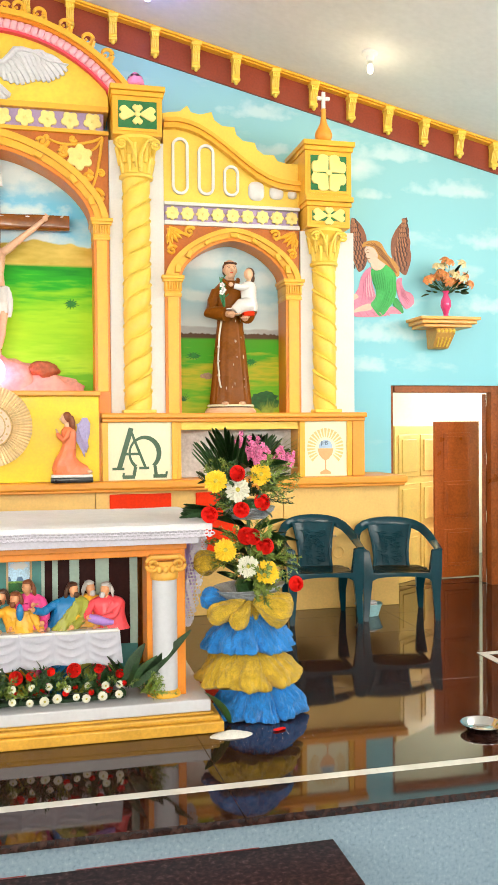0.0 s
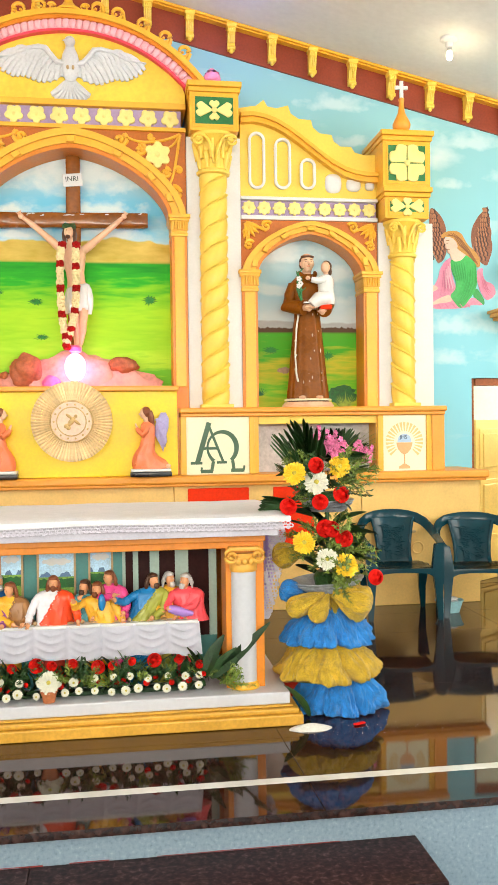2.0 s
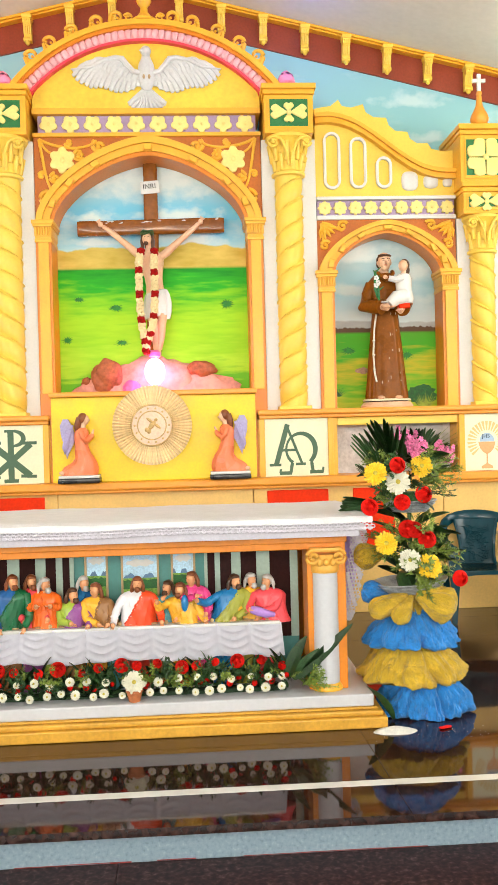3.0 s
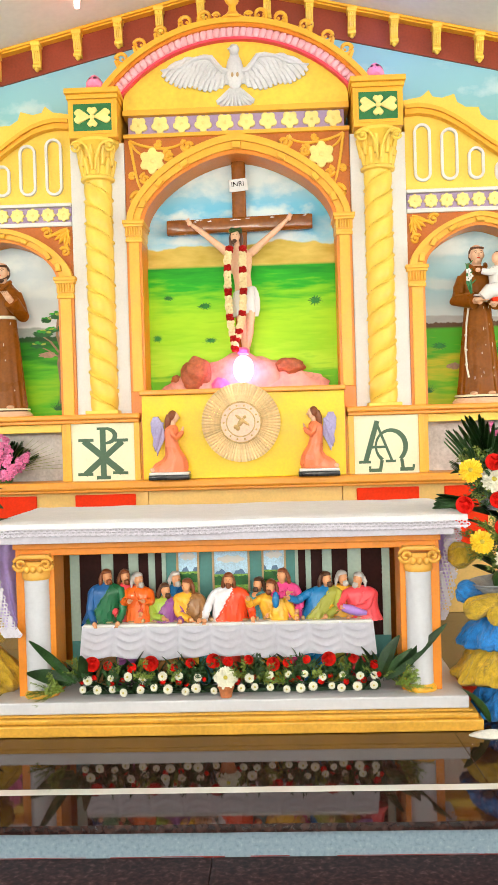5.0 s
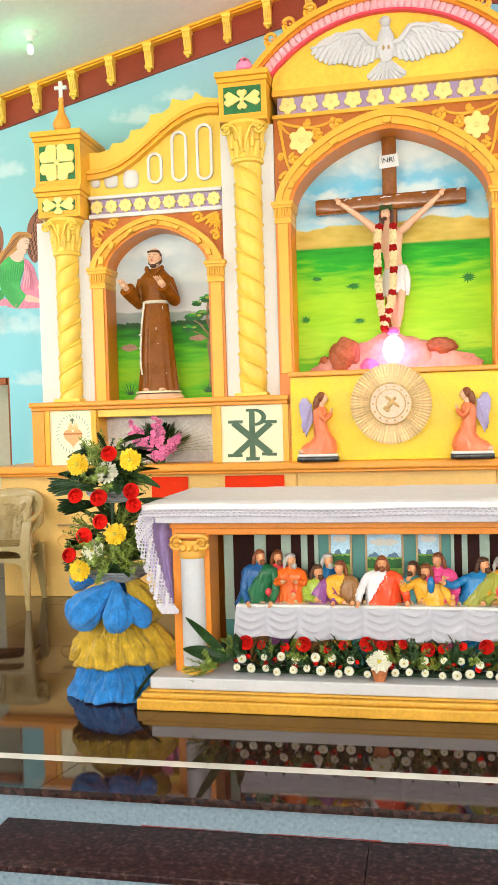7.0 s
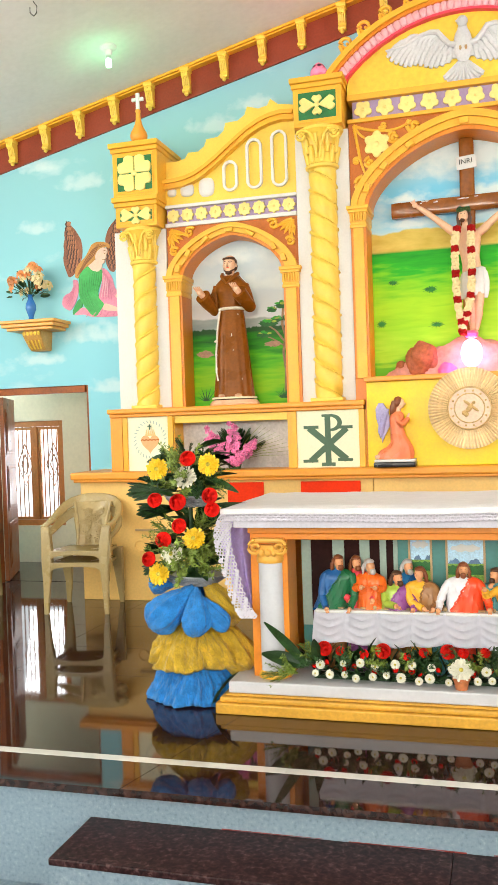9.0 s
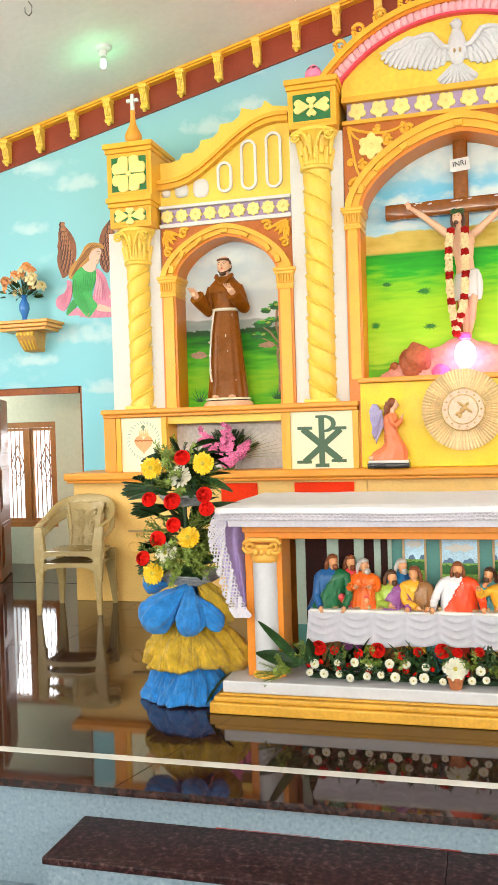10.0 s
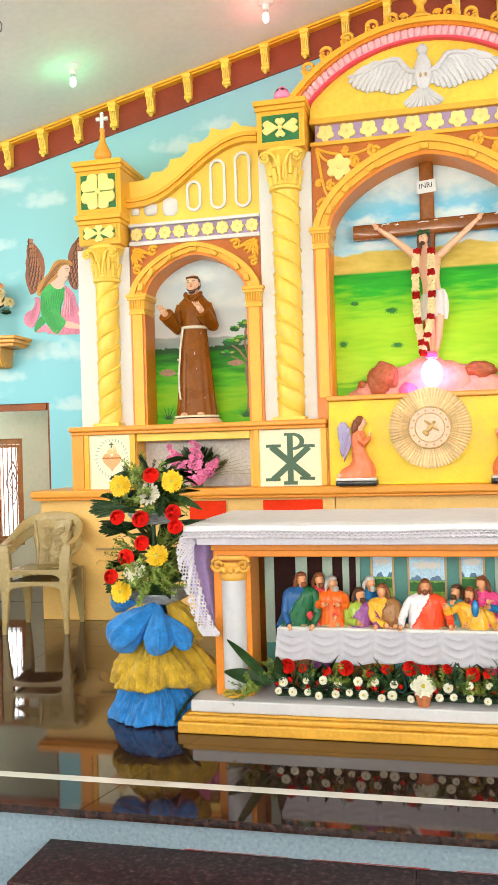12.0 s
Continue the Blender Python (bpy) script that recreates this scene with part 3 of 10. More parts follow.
for a, b in ((-6.2, -0.75), (-0.748, 1.9), (1.902, 6.2)):
    part("marble_strip", boxed(a, b, STRIP_A, STRIP_B, -0.034, 0.0004, 0.0015), STRIP, sanct, "white marble inlay strip")
# inlay meeting at a corner on the right
part("marble_strip", boxed(3.38, 3.44, STRIP_B + 0.002, 1.09, 0.0005, 0.004, 0.001), STRIP, sanct, "white marble inlay strip")
part("marble_strip", boxed(3.442, 6.18, 1.03, 1.09, 0.0005, 0.004, 0.001), STRIP, sanct, "white marble inlay strip")
ys = [0.551, 1.2, 1.85, 2.5, 3.66]
for i, (a, b) in enumerate(zip(ys, ys[1:])):
    xs = [-6.2, -4.6, -2.9, -1.2, 0.3, 1.8, 3.3, 4.75, 6.2]
    for c, d in zip(xs, xs[1:]):
        part("granite_slab", boxed(c + 0.0008, d - 0.0008, a + 0.0005, b - 0.0005, -0.034, 0, 0.0015), GRANITE, sanct)
for k, (z, ya, yb, w) in enumerate(((-0.164, -1.39, -1.0, 1.59), (-0.328, -1.75, -1.0, 1.62))):
    st = tagged(thing("step", "", "step"), "altar step with a dark granite tread and a blue-grey riser", "step", "altar steps", "structure")
    part("riser", boxed(-w + 0.015, w - 0.015, ya + 0.025, -1.0, -0.5, z - 0.032, 0), GREY, st, "blue-grey granite riser")
    for a, b in ((-w, -0.011), (-0.009, w)):
        part("tread", boxed(a, b, ya, yb, z - 0.031, z, 0.006), GRANITE_M, st, "dark brown granite tread")
    bm = bmesh.new()
    _r = random.Random(5 + k)
    x = -w + 0.02
    while x < w - 0.1:
        l = _r.uniform(0.04, 0.26)
        if _r.random() < 0.72:
            box(bm, x, min(x + l, w - 0.02), (-1.0025 if k == 0 else -1.3675) - _r.uniform(0.001, 0.006), (-1.0015 if k == 0 else -1.3665), z + 0.0006, z + _r.uniform(0.0015, 0.0035))
        x += l
    part("paint_line", bm, RED_WORN, st, "worn red paint line along the riser")

# raked beam under the ceiling with its corbels
beam = thing("beam", "maroon raked beam with yellow cornice and scrolled corbels", "beam", kind="structure")
for s in (-1, 1):
    bm = bmesh.new()
    plate(bm, [(0, RIDGE - 0.005), (s * 6.19, roof_z(6.19) - 0.005), (s * 6.19, roof_z(6.19) - 0.285), (0, RIDGE - 0.285)], 3.425, 3.448)
    part("board", bm, MAROON, beam)
    for d0, d1, yy in ((0.006, 0.028, 3.32), (0.028, 0.040, 3.35)):
        bm = bmesh.new()
        plate(bm, [(0, RIDGE - d0), (s * 6.19, roof_z(6.19) - d0), (s * 6.19, roof_z(6.19) - d1), (0, RIDGE - d1)], yy, 3.424)
        part("cornice", bm, YELLOW, beam, "yellow cornice moulding")


def corbel_mesh():
    bm = bmesh.new()
    prof = [(0, 0), (-0.105, 0), (-0.115, -0.02), (-0.112, -0.05), (-0.085, -0.07), (-0.08, -0.10), (-0.07, -0.13), (-0.055, -0.15), (-0.06, -0.17), (-0.05, -0.19), (-0.03, -0.2), (0, -0.2)]
    for x0, x1, k in ((-0.042, 0.042, 1.0), (-0.052, 0.052, 0.0)):
        if k:
            a = [bm.verts.new((x0, y, z)) for y, z in prof]
            b = [bm.verts.new((x1, y, z)) for y, z in prof]
            bm.faces.new(a), bm.faces.new(b[::-1])
            for i in range(len(a)):
                bm.faces.new((a[i], b[i], b[(i + 1) % len(a)], a[(i + 1) % len(a)]))
    box(bm, -0.055, 0.055, -0.12, 0, -0.005, 0.03, 0.004)
    for x in (-0.02, 0.0, 0.02):
        tube(bm, [(x, -0.118, -0.02), (x, -0.088, -0.08), (x, -0.075, -0.14)], 0.006, 6)
    tube(bm, [(-0.045, -0.055, -0.185), (0.045, -0.055, -0.185)], 0.02, 10)
    ball(bm, (0, -0.055, -0.215), 0.026, 0.026, 0.024, 10, 7)
    return mesh_of("corbel", bm, CREAM, True)


_corbel = corbel_mesh()
for s in (-1, 1):
    for k in range(17):
        x = s * (0.30 + 0.375 * k)
        if abs(x) < 6.1:
            o = new("corbel", _corbel)
            o.parent = beam
            o.location = (x, 3.423, roof_z(x) - 0.052)
            o.scale = (0.8, 0.9, 0.95)
# ---- the altarpiece built against the wall ----
BEAD = mat("rose_red_paint", (0.86, 0.055, 0.10), 0.4, vary=0.06)
TYMPAN = mat("soft_yellow_paint", (0.90, 0.62, 0.06), 0.4, vary=0.07, scale=3, bump=0.1)
retablo = thing("altarpiece", "carved yellow and orange altarpiece with three arched niches", "altarpiece")
F = 3.05          # face of the bays
PIER = 2.87       # face of the column blocks
PAN = 2.86        # face of the panels below the columns


def ap(name, bm, m, label="", smooth=False, parent=None):
    return part(name, bm, m, parent or retablo, label, smooth)


# counter at the foot
for a, b in ((-3.53, -2.45), (-2.446, -0.82), (-0.816, 0.816), (0.82, 2.446), (2.45, 3.53)):
    ap("counter", boxed(a, b, 2.83, 3.448, 0.0, 1.108, 0.006), PALE, "pale ochre counter front")
for a, b in ((-2.10, -1.77), (-1.44, -0.925), (0.935, 1.455), (1.665, 2.02)):
    ap("red_panel", boxed(a, b, 2.810, 2.829, 0.55, 1.064, 0.008), RED, "bright red painted panel")
bm = bmesh.new()
box(bm, -3.585, 3.585, 2.735, 3.449, 1.109, 1.177, 0.016)
box(bm, -3.565, 3.565, 2.76, 2.90, 1.085, 1.112, 0.008)
ap("shelf", bm, AMBER, "orange rounded shelf edge")

# panels under the columns
for s in (-1, 1):
    def sb(x0, x1, *r):
        a, b = sorted((s * x0, s * x1))
        return boxed(a, b, *r)
    ap("pedestal", sb(0.87, 1.555, PAN + 0.02, 3.449, 1.178, 1.668), YELLOW)
    ap("pedestal", sb(2.60, 3.20, PAN + 0.02, 3.449, 1.178, 1.668), YELLOW)
    ap("pedestal_end", sb(3.10, 3.215, PAN - 0.01, 3.449, 1.178, 1.668), AMBER)
    ap("recess_back", sb(1.556, 2.599, 3.10, 3.449, 1.178, 1.668), MARBLE, "white marble recess back")
    ap("recess_head", sb(1.556, 2.599, PAN + 0.02, 3.099, 1.60, 1.668), CREAM)
    for x0, x1 in ((0.93, 1.47), (2.655, 3.05)):
        ap("panel", sb(x0, x1, PAN + 0.006, PAN + 0.019, 1.178, 1.667, 0.002), IVORY, "ivory painted panel")
        for q0, q1, z0, z1 in ((x0 - 0.05, x0, 1.178, 1.668), (x1, x1 + 0.045, 1.178, 1.668)):
            ap("panel_frame", sb(q0, q1, PAN - 0.012, PAN + 0.018, z0, z1), YELLOW)
    ledge = bmesh.new()
    a, b = sorted((s * 0.872, s * 3.225))
    box(ledge, a, b, 2.80, 3.449, 1.70, 1.745, 0.012)
    box(ledge, a + 0.01, b - 0.01, 2.83, 3.448, 1.669, 1.702, 0.008)
    ap("ledge", ledge, AMBER, "orange ledge carrying the columns")

# golden field in the middle
for s in (-1, 1):
    a, b = sorted((s * 0.857, s * 0.973))
    ap("jamb_foot", boxed(a, b, F - 0.03, 3.449, 1.746, 1.934), ORANGE)
    a, b = sorted((s * 0.857, s * 0.869))
    ap("field_edge", boxed(a, b, 2.87, 3.449, 1.178, 1.745, 0), ORANGE)
ap("gold_field", boxed(-0.855, 0.855, 2.84, 3.449, 1.178, 1.888), LEMON, "bright lemon yellow field behind the monstrance")
bm = bmesh.new()
box(bm, -0.868, 0.868, 2.79, 3.449, 1.889, 1.932, 0.01)
ap("gold_ledge", bm, AMBER)


def twisted_column(cx, r0, z0, z1, cap_h, hand):
    """A shaft wound with a rope moulding, and a leafy capital."""
    col = part("column", boxed(cx - r0 * 1.15, cx + r0 * 1.15, 3.02 - r0 * 1.15, 3.02 + r0 * 1.1, z0 + 0.001, z0 + 0.03), CREAM, retablo, "cream yellow twisted column")
    bm = bmesh.new()
    seg, rows = 48, 210
    turns = (z1 - z0) / 0.186
    grid = []
    for j in range(rows + 1):
        v = j / rows
        z = z0 + 0.03 + (z1 - z0 - 0.03) * v
        line = []
        for i in range(seg):
            a = 2 * math.pi * i / seg
            ph = (2 * hand * a / (2 * math.pi) - v * turns) % 1.0
            rr = r0 * (0.80 + 0.19 * abs(math.sin(math.pi * ph)) ** 0.5) + r0 * 0.20 * max(0, 1 - abs(ph - 0.07) / 0.06)
            line.append(bm.verts.new((cx + rr * math.cos(a), 3.02 + rr * math.sin(a), z)))
        grid.append(line)
    for a, b in zip(grid, grid[1:]):
        for i in range(seg):
            bm.faces.new((a[i], a[(i + 1) % seg], b[(i + 1) % seg], b[i]))
    part("shaft", bm, CREAM, col, smooth=True)
    bm = bmesh.new()
    k = r0 / 0.12
    lathe(bm, [(0.118 * k, 0), (0.14 * k, 0.01), (0.145 * k, 0.03), (0.125 * k, 0.045), (0.12 * k, cap_h * 0.4), (0.14 * k, cap_h * 0.7), (0.185 * k, cap_h - 0.03), (0.19 * k, cap_h - 0.028), (0.19 * k, cap_h - 0.002)], (cx, 3.02, z1), 28)
    for tier, (n, zz, hh, rr) in enumerate(((9, 0.05, 0.14, 0.132), (9, 0.13, 0.16, 0.145))):
        for i in range(n):
            a = 2 * math.pi * (i + 0.5 * tier) / n
            u = Vector((math.cos(a), math.sin(a), 0))
            c = Vector((cx, 3.02, z1 + zz * cap_h / 0.35))
            h = hh * cap_h / 0.35
            pts = [c + u * rr * k, c + u * (rr + 0.012) * k + Vector((0, 0, h * 0.6)), c + u * (rr + 0.032) * k + Vector((0, 0, h)), c + u * (rr + 0.04) * k + Vector((0, 0, h * 0.88))]
            lf = bmesh.new()
            tube(lf, [q - u * 0.014 * k for q in pts], [0.020 * k, 0.026 * k, 0.020 * k, 0.010 * k], 8)
            part("acanthus_leaf", lf, CREAM, col, smooth=True)
    for sx in (-1, 1):
        vo = bmesh.new()
        tube(vo, [(cx + sx * (0.138 * k) + 0.052 * k * (1 - q / 22) * math.cos(2.6 - q * 0.55) * sx, 3.02 - 0.172 * k - 0.001 * q, z1 + cap_h - 0.085 + 0.052 * k * (1 - q / 22) * math.sin(2.6 - q * 0.55)) for q in range(20)], 0.0125 * k, 7)
        ball(vo, (cx + sx * 0.138 * k, 3.02 - 0.185 * k, z1 + cap_h - 0.085), 0.016 * k, 0.014 * k, 0.016 * k, 9, 6)
        tube(vo, [(cx + sx * 0.012 * k, 3.02 - 0.15 * k, z1 + cap_h * 0.22), (cx + sx * 0.022 * k, 3.02 - 0.158 * k, z1 + cap_h * 0.5), (cx + sx * 0.06 * k, 3.02 - 0.17 * k, z1 + cap_h * 0.78), (cx + sx * 0.10 * k, 3.02 - 0.172 * k, z1 + cap_h * 0.9)], [0.010 * k, 0.013 * k, 0.014 * k, 0.012 * k], 7)
        part("volute", vo, CREAM, col, smooth=True)
    part("capital", bm, CREAM, col, "leafy carved capital", True)
    return col


def leaf_plate(bm, cx, cz, r, angles, y, w=0.75):
    """Clover leaves: notched lobes round a centre."""
    for a in angles:
        c, s = math.cos(a), math.sin(a)
        pts = []
        for q in range(21):
            t = -1.0 + 2.0 * q / 20
            rad = r * (1.03 - 0.20 * math.exp(-(t / 0.16) ** 2)) * (1 - 0.20 * abs(t) ** 3)
            ang = t * w
            pts.append((rad * math.cos(ang), rad * math.sin(ang)))
        pts = [(0.06 * r, 0.0)] + pts
        plate(bm, [(cx + u * c - v * s, cz + u * s + v * c) for u, v in pts], y - 0.016, y + 0.006, bevel=0.005)
    ball(bm, (cx, y - 0.014, cz), r * 0.16, 0.012, r * 0.16, 10, 6)


def pier_block(cx, hw, z0, z1, leaves):
    """A block with a cornice over a green field and its clover."""
    b = part("pier_block", boxed(cx - hw * 0.9, cx + hw * 0.9, PIER, 3.449, z0, z1 - 0.085), YELLOW, retablo)
    bm = bmesh.new()
    box(bm, cx - hw, cx + hw, PIER - 0.045, 3.449, z1 - 0.045, z1, 0.006)
    box(bm, cx - hw * 0.95, cx + hw * 0.95, PIER - 0.02, 3.448, z1 - 0.084, z1 - 0.046, 0.006)
    part("cornice", bm, YELLOW, b)
    m = hw * 0.9
    part("green_field", boxed(cx - m * 0.78, cx + m * 0.78, PIER - 0.004, PIER + 0.01, z0 + 0.055, z1 - 0.125, 0), GREEN_D, b, "dark green painted field")
    bm = bmesh.new()
    for q in ((cx - m * 0.84, cx - m * 0.78, z0 + 0.0552, z1 - 0.1252), (cx + m * 0.78, cx + m * 0.84, z0 + 0.0552, z1 - 0.1252), (cx - m * 0.84, cx + m * 0.84, z0 + 0.03, z0 + 0.055), (cx - m * 0.84, cx + m * 0.84, z1 - 0.125, z1 - 0.10)):
        box(bm, q[0], q[1], PIER - 0.008, PIER + 0.01, q[2], q[3], 0)
    part("field_frame", bm, YELLOW, b)
    bm = bmesh.new()
    zc = (z0 + z1) / 2 - 0.035
    if leaves == 4:
        leaf_plate(bm, cx, zc, m * 0.80, [radians(45 + 90 * i) for i in range(4)], PIER - 0.005, 0.77)
    else:
        leaf_plate(bm, cx, zc, m * 0.74, [radians(4), radians(176)], PIER - 0.005, 0.52)
        leaf_plate(bm, cx, zc, m * 0.40, [radians(90), radians(270)], PIER - 0.005, 0.7)
    part("clover", bm, STRAW, b, "raised pale yellow clover", True)
    return b


INNER_X, OUTER_X = 1.205, 2.895
for s in (-1, 1):
    for x0, x1, z1 in ((0.975, 1.445, 4.09), (2.68, 3.19, 3.39)):
        a, b = sorted((s * x0, s * x1))
        ap("backing_strip", boxed(a, b, F - 0.012, 3.449, 1.746, z1), WHITE, "white flat pilaster behind the column")
    twisted_column(s * INNER_X, 0.122, 1.746, 3.745, 0.345, s)
    twisted_column(s * OUTER_X, 0.108, 1.746, 3.06, 0.33, -s)
    pier_block(s * INNER_X, 0.232, 4.091, 4.50, 3)
    pier_block(s * OUTER_X, 0.222, 3.391, 3.66, 3)
    pier_block(s * OUTER_X, 0.240, 3.661, 4.15, 4)
    # bottle-shaped finial with a small cross, and a lotus bud
    fin = part("finial", boxed(s * OUTER_X - 0.05, s * OUTER_X + 0.05, 2.95, 3.05, 4.151, 4.175, 0.004), AMBER, retablo, "orange bottle-shaped finial with a white cross")
    bm = bmesh.new()
    lathe(bm, [(0.042, 0), (0.062, 0.018), (0.077, 0.05), (0.080, 0.075), (0.070, 0.105), (0.048, 0.145), (0.032, 0.18), (0.024, 0.23), (0.021, 0.275), (0.026, 0.30), (0.02, 0.31)], (s * OUTER_X, 3.0, 4.175), 20)
    part("bottle", bm, AMBER, fin, smooth=True)
    bm = bmesh.new()
    x = s * OUTER_X
    box(bm, x - 0.016, x + 0.016, 2.985, 3.015, 4.48, 4.635, 0.004)
    box(bm, x - 0.058, x - 0.0165, 2.986, 3.014, 4.562, 4.592, 0.004)
    box(bm, x + 0.0165, x + 0.058, 2.986, 3.014, 4.562, 4.592, 0.004)
    part("cross", bm, WHITE, fin, "small white cross")
    bud = part("lotus_bud", boxed(s * INNER_X - 0.05, s * INNER_X + 0.05, 2.95, 3.05, 4.501, 4.515, 0.003), HOTPINK, retablo, "hot pink lotus bud")
    bm = bmesh.new()
    for tier, (n, r, h) in enumerate(((8, 0.062, 0.10), (7, 0.05, 0.13), (5, 0.03, 0.155))):
        for i in range(n):
            a = 2 * math.pi * (i + 0.5 * tier) / n
            u = Vector((math.cos(a), math.sin(a), 0))
            c = Vector((s * INNER_X, 3.0, 4.51))
            tube(bm, [c + u * r * 0.5, c + u * r + Vector((0, 0, h * 0.4)), c + u * r * 0.8 + Vector((0, 0, h * 0.8)), c + u * r * 0.35 + Vector((0, 0, h))], [0.014, 0.034, 0.026, 0.005], 7)
    ball(bm, (s * INNER_X, 3.0, 4.575), 0.075, 0.075, 0.07, 16, 11)
    part("petals", bm, LOTUS, bud, smooth=True)


def flower_plate(bm, cx, cz, r, lobes, y, turn=0.0):
    """A flat raised flower with rounded lobes and a low eye."""
    out = []
    for q in range(80):
        a = 2 * math.pi * q / 80
        k = 0.66 + 0.36 * abs(math.cos(lobes * a / 2)) ** 0.75
        out.append((cx + r * k * math.cos(a + turn), cz + r * k * math.sin(a + turn)))
    plate(bm, out, y - 0.012, y + 0.0115, bevel=0.006)
    ball(bm, (cx, y - 0.010, cz), r * 0.20, 0.008, r * 0.20, 10, 6)


def rosette_band(x0, x1, z0, z1, count, y):
    """A lilac band between two mouldings with raised lobed rosettes."""
    band = part("frieze", boxed(x0, x1, y + 0.012, 3.449, z0, z1), LILAC, retablo, "lilac frieze with raised cream rosettes")
    d = (x1 - x0) / count
    for i in range(count):
        bm = bmesh.new()
        cx, cz, r = x0 + d * (i + 0.5), (z0 + z1) / 2, min(d, z1 - z0) * 0.46
        flower_plate(bm, cx, cz, r * (1.08 if count == 10 else 1.0), 5 if count == 10 else 8, y, 0.9 if count == 10 else 0.0)
        part("rosette", bm, STRAW, band, smooth=True)
    return band


def scroll(bm, pts, r, y):
    if len(pts) < 8:
        for _ in range(2):
            pts = [pts[0]] + [q for a, b in zip(pts, pts[1:]) for q in ((a[0] * 0.75 + b[0] * 0.25, a[1] * 0.75 + b[1] * 0.25), (a[0] * 0.25 + b[0] * 0.75, a[1] * 0.25 + b[1] * 0.75))] + [pts[-1]]
    tube(bm, [(x, y, z) for x, z in pts], [r * 1.15 * (1 - 0.35 * i / len(pts)) for i in range(len(pts))], 7)
    ball(bm, (pts[-1][0], y - 0.004, pts[-1][1]), r * 1.2, r * 0.9, r * 1.2, 9, 6)


def bay(cx, half, z_spring, rise_o, rise_i, a_o, a_i, z_top, z_foot, jamb, painting, niche_y, blocks):
    """One arched bay: painted back, jambs, imposts, arch moulding and carved spandrels."""
    outer = super_arc(cx, z_spring, a_o, rise_o)
    inner = super_arc(cx, z_spring, a_i, rise_i)
    n = len(outer)
    # spandrel wall above the arch
    bm = bmesh.new()
    top = [(cx - half + 2 * half * i / (n - 1), z_top) for i in range(n)]
    top = [(min(max(x, cx - half), cx + half), z) for x, z in top]
    ring(bm, top, [(x, min(z, z_top - 0.002)) for x, z in super_arc(cx, z_spring, a_o - 0.02, rise_o - 0.015)], F, 3.449)
    ap("spandrel", bm, RUST, "rust brown spandrel")
    for e in (-1, 1):
        a, b = sorted((cx + e * (a_o - 0.05), cx + e * half))
        ap("spandrel_edge", boxed(a, b, F + 0.004, 3.448, z_spring, z_top - 0.002, 0), RUST)
    # painted back
    bm = bmesh.new()
    plate(bm, [(cx - a_i - 0.06, z_foot), (cx + a_i + 0.06, z_foot)] + [(x, z) for x, z in super_arc(cx, z_spring, a_i + 0.06, rise_i + 0.06)][::-1], niche_y, niche_y + 0.02)
    ap("painted_back", bm, painting, "painted landscape with clouds and meadow")
    # arch moulding in three steps
    for k, (f0, f1, yy, m) in enumerate(((1.0, 0.62, F - 0.075, YELLOW), (0.62, 0.22, F - 0.045, YELLOW), (0.22, 0.0, F - 0.02, ORANGE))):
        bm = bmesh.new()
        l0 = [(i[0] + (o[0] - i[0]) * f0, i[1] + (o[1] - i[1]) * f0) for o, i in zip(outer, inner)]
        l1 = [(i[0] + (o[0] - i[0]) * f1, i[1] + (o[1] - i[1]) * f1) for o, i in zip(outer, inner)]
        ring(bm, l0, l1, yy, niche_y - 0.002 if k == 2 else F + 0.02)
        ap("arch_moulding", bm, m)
    for q in blocks:
        i = int(q * (n - 1))
        o, w = outer[i], inner[i]
        d = Vector((o[0] - w[0], o[1] - w[1])).normalized()
        p = Vector(w) + (Vector(o) - Vector(w)) * 0.40
        e = Vector((-d.y, d.x))
        h = (Vector(o) - Vector(w)).length * 0.17
        bm = bmesh.new()
        plate(bm, [tuple(p + e * 0.040 + d * h), tuple(p - e * 0.040 + d * h), tuple(p - e * 0.034 - d * h), tuple(p + e * 0.034 - d * h)], F - 0.075, F - 0.0455, bevel=0.006)
        ap("arch_block", bm, YELLOW)
    # jambs and imposts
    for s in (-1, 1):
        a, b = sorted((cx + s * a_i * 1.03, cx + s * half))
        jb = part("jamb", boxed(a, b, F - 0.03, niche_y - 0.001, z_foot, z_spring - 0.185), ORANGE, retablo)
        part("jamb_bead", boxed(a + 0.022, b - 0.022, F - 0.045, F - 0.031, z_foot, z_spring - 0.186), YELLOW, jb)
        bm = bmesh.new()
        m, h = (a + b) / 2, (b - a) / 2
        for z0, z1, g in ((0, 0.03, 0.005), (0.03, 0.05, 0.0), (0.05, 0.13, 0.006), (0.13, 0.155, 0.018), (0.155, 0.185, 0.028)):
            box(bm, m - h - g, m + h + g, F - 0.05 - g, niche_y - 0.002, z_spring - 0.186 + z0, z_spring - 0.186 + z1, 0.003)
        for q in range(6):
            tube(bm, [(m - h + 2 * h * (q + 0.5) / 6, F - 0.06, z_spring - 0.13), (m - h + 2 * h * (q + 0.5) / 6, F - 0.065, z_spring - 0.06)], 0.009, 6)
        ap("impost", bm, YELLOW, smooth=True)
    return outer


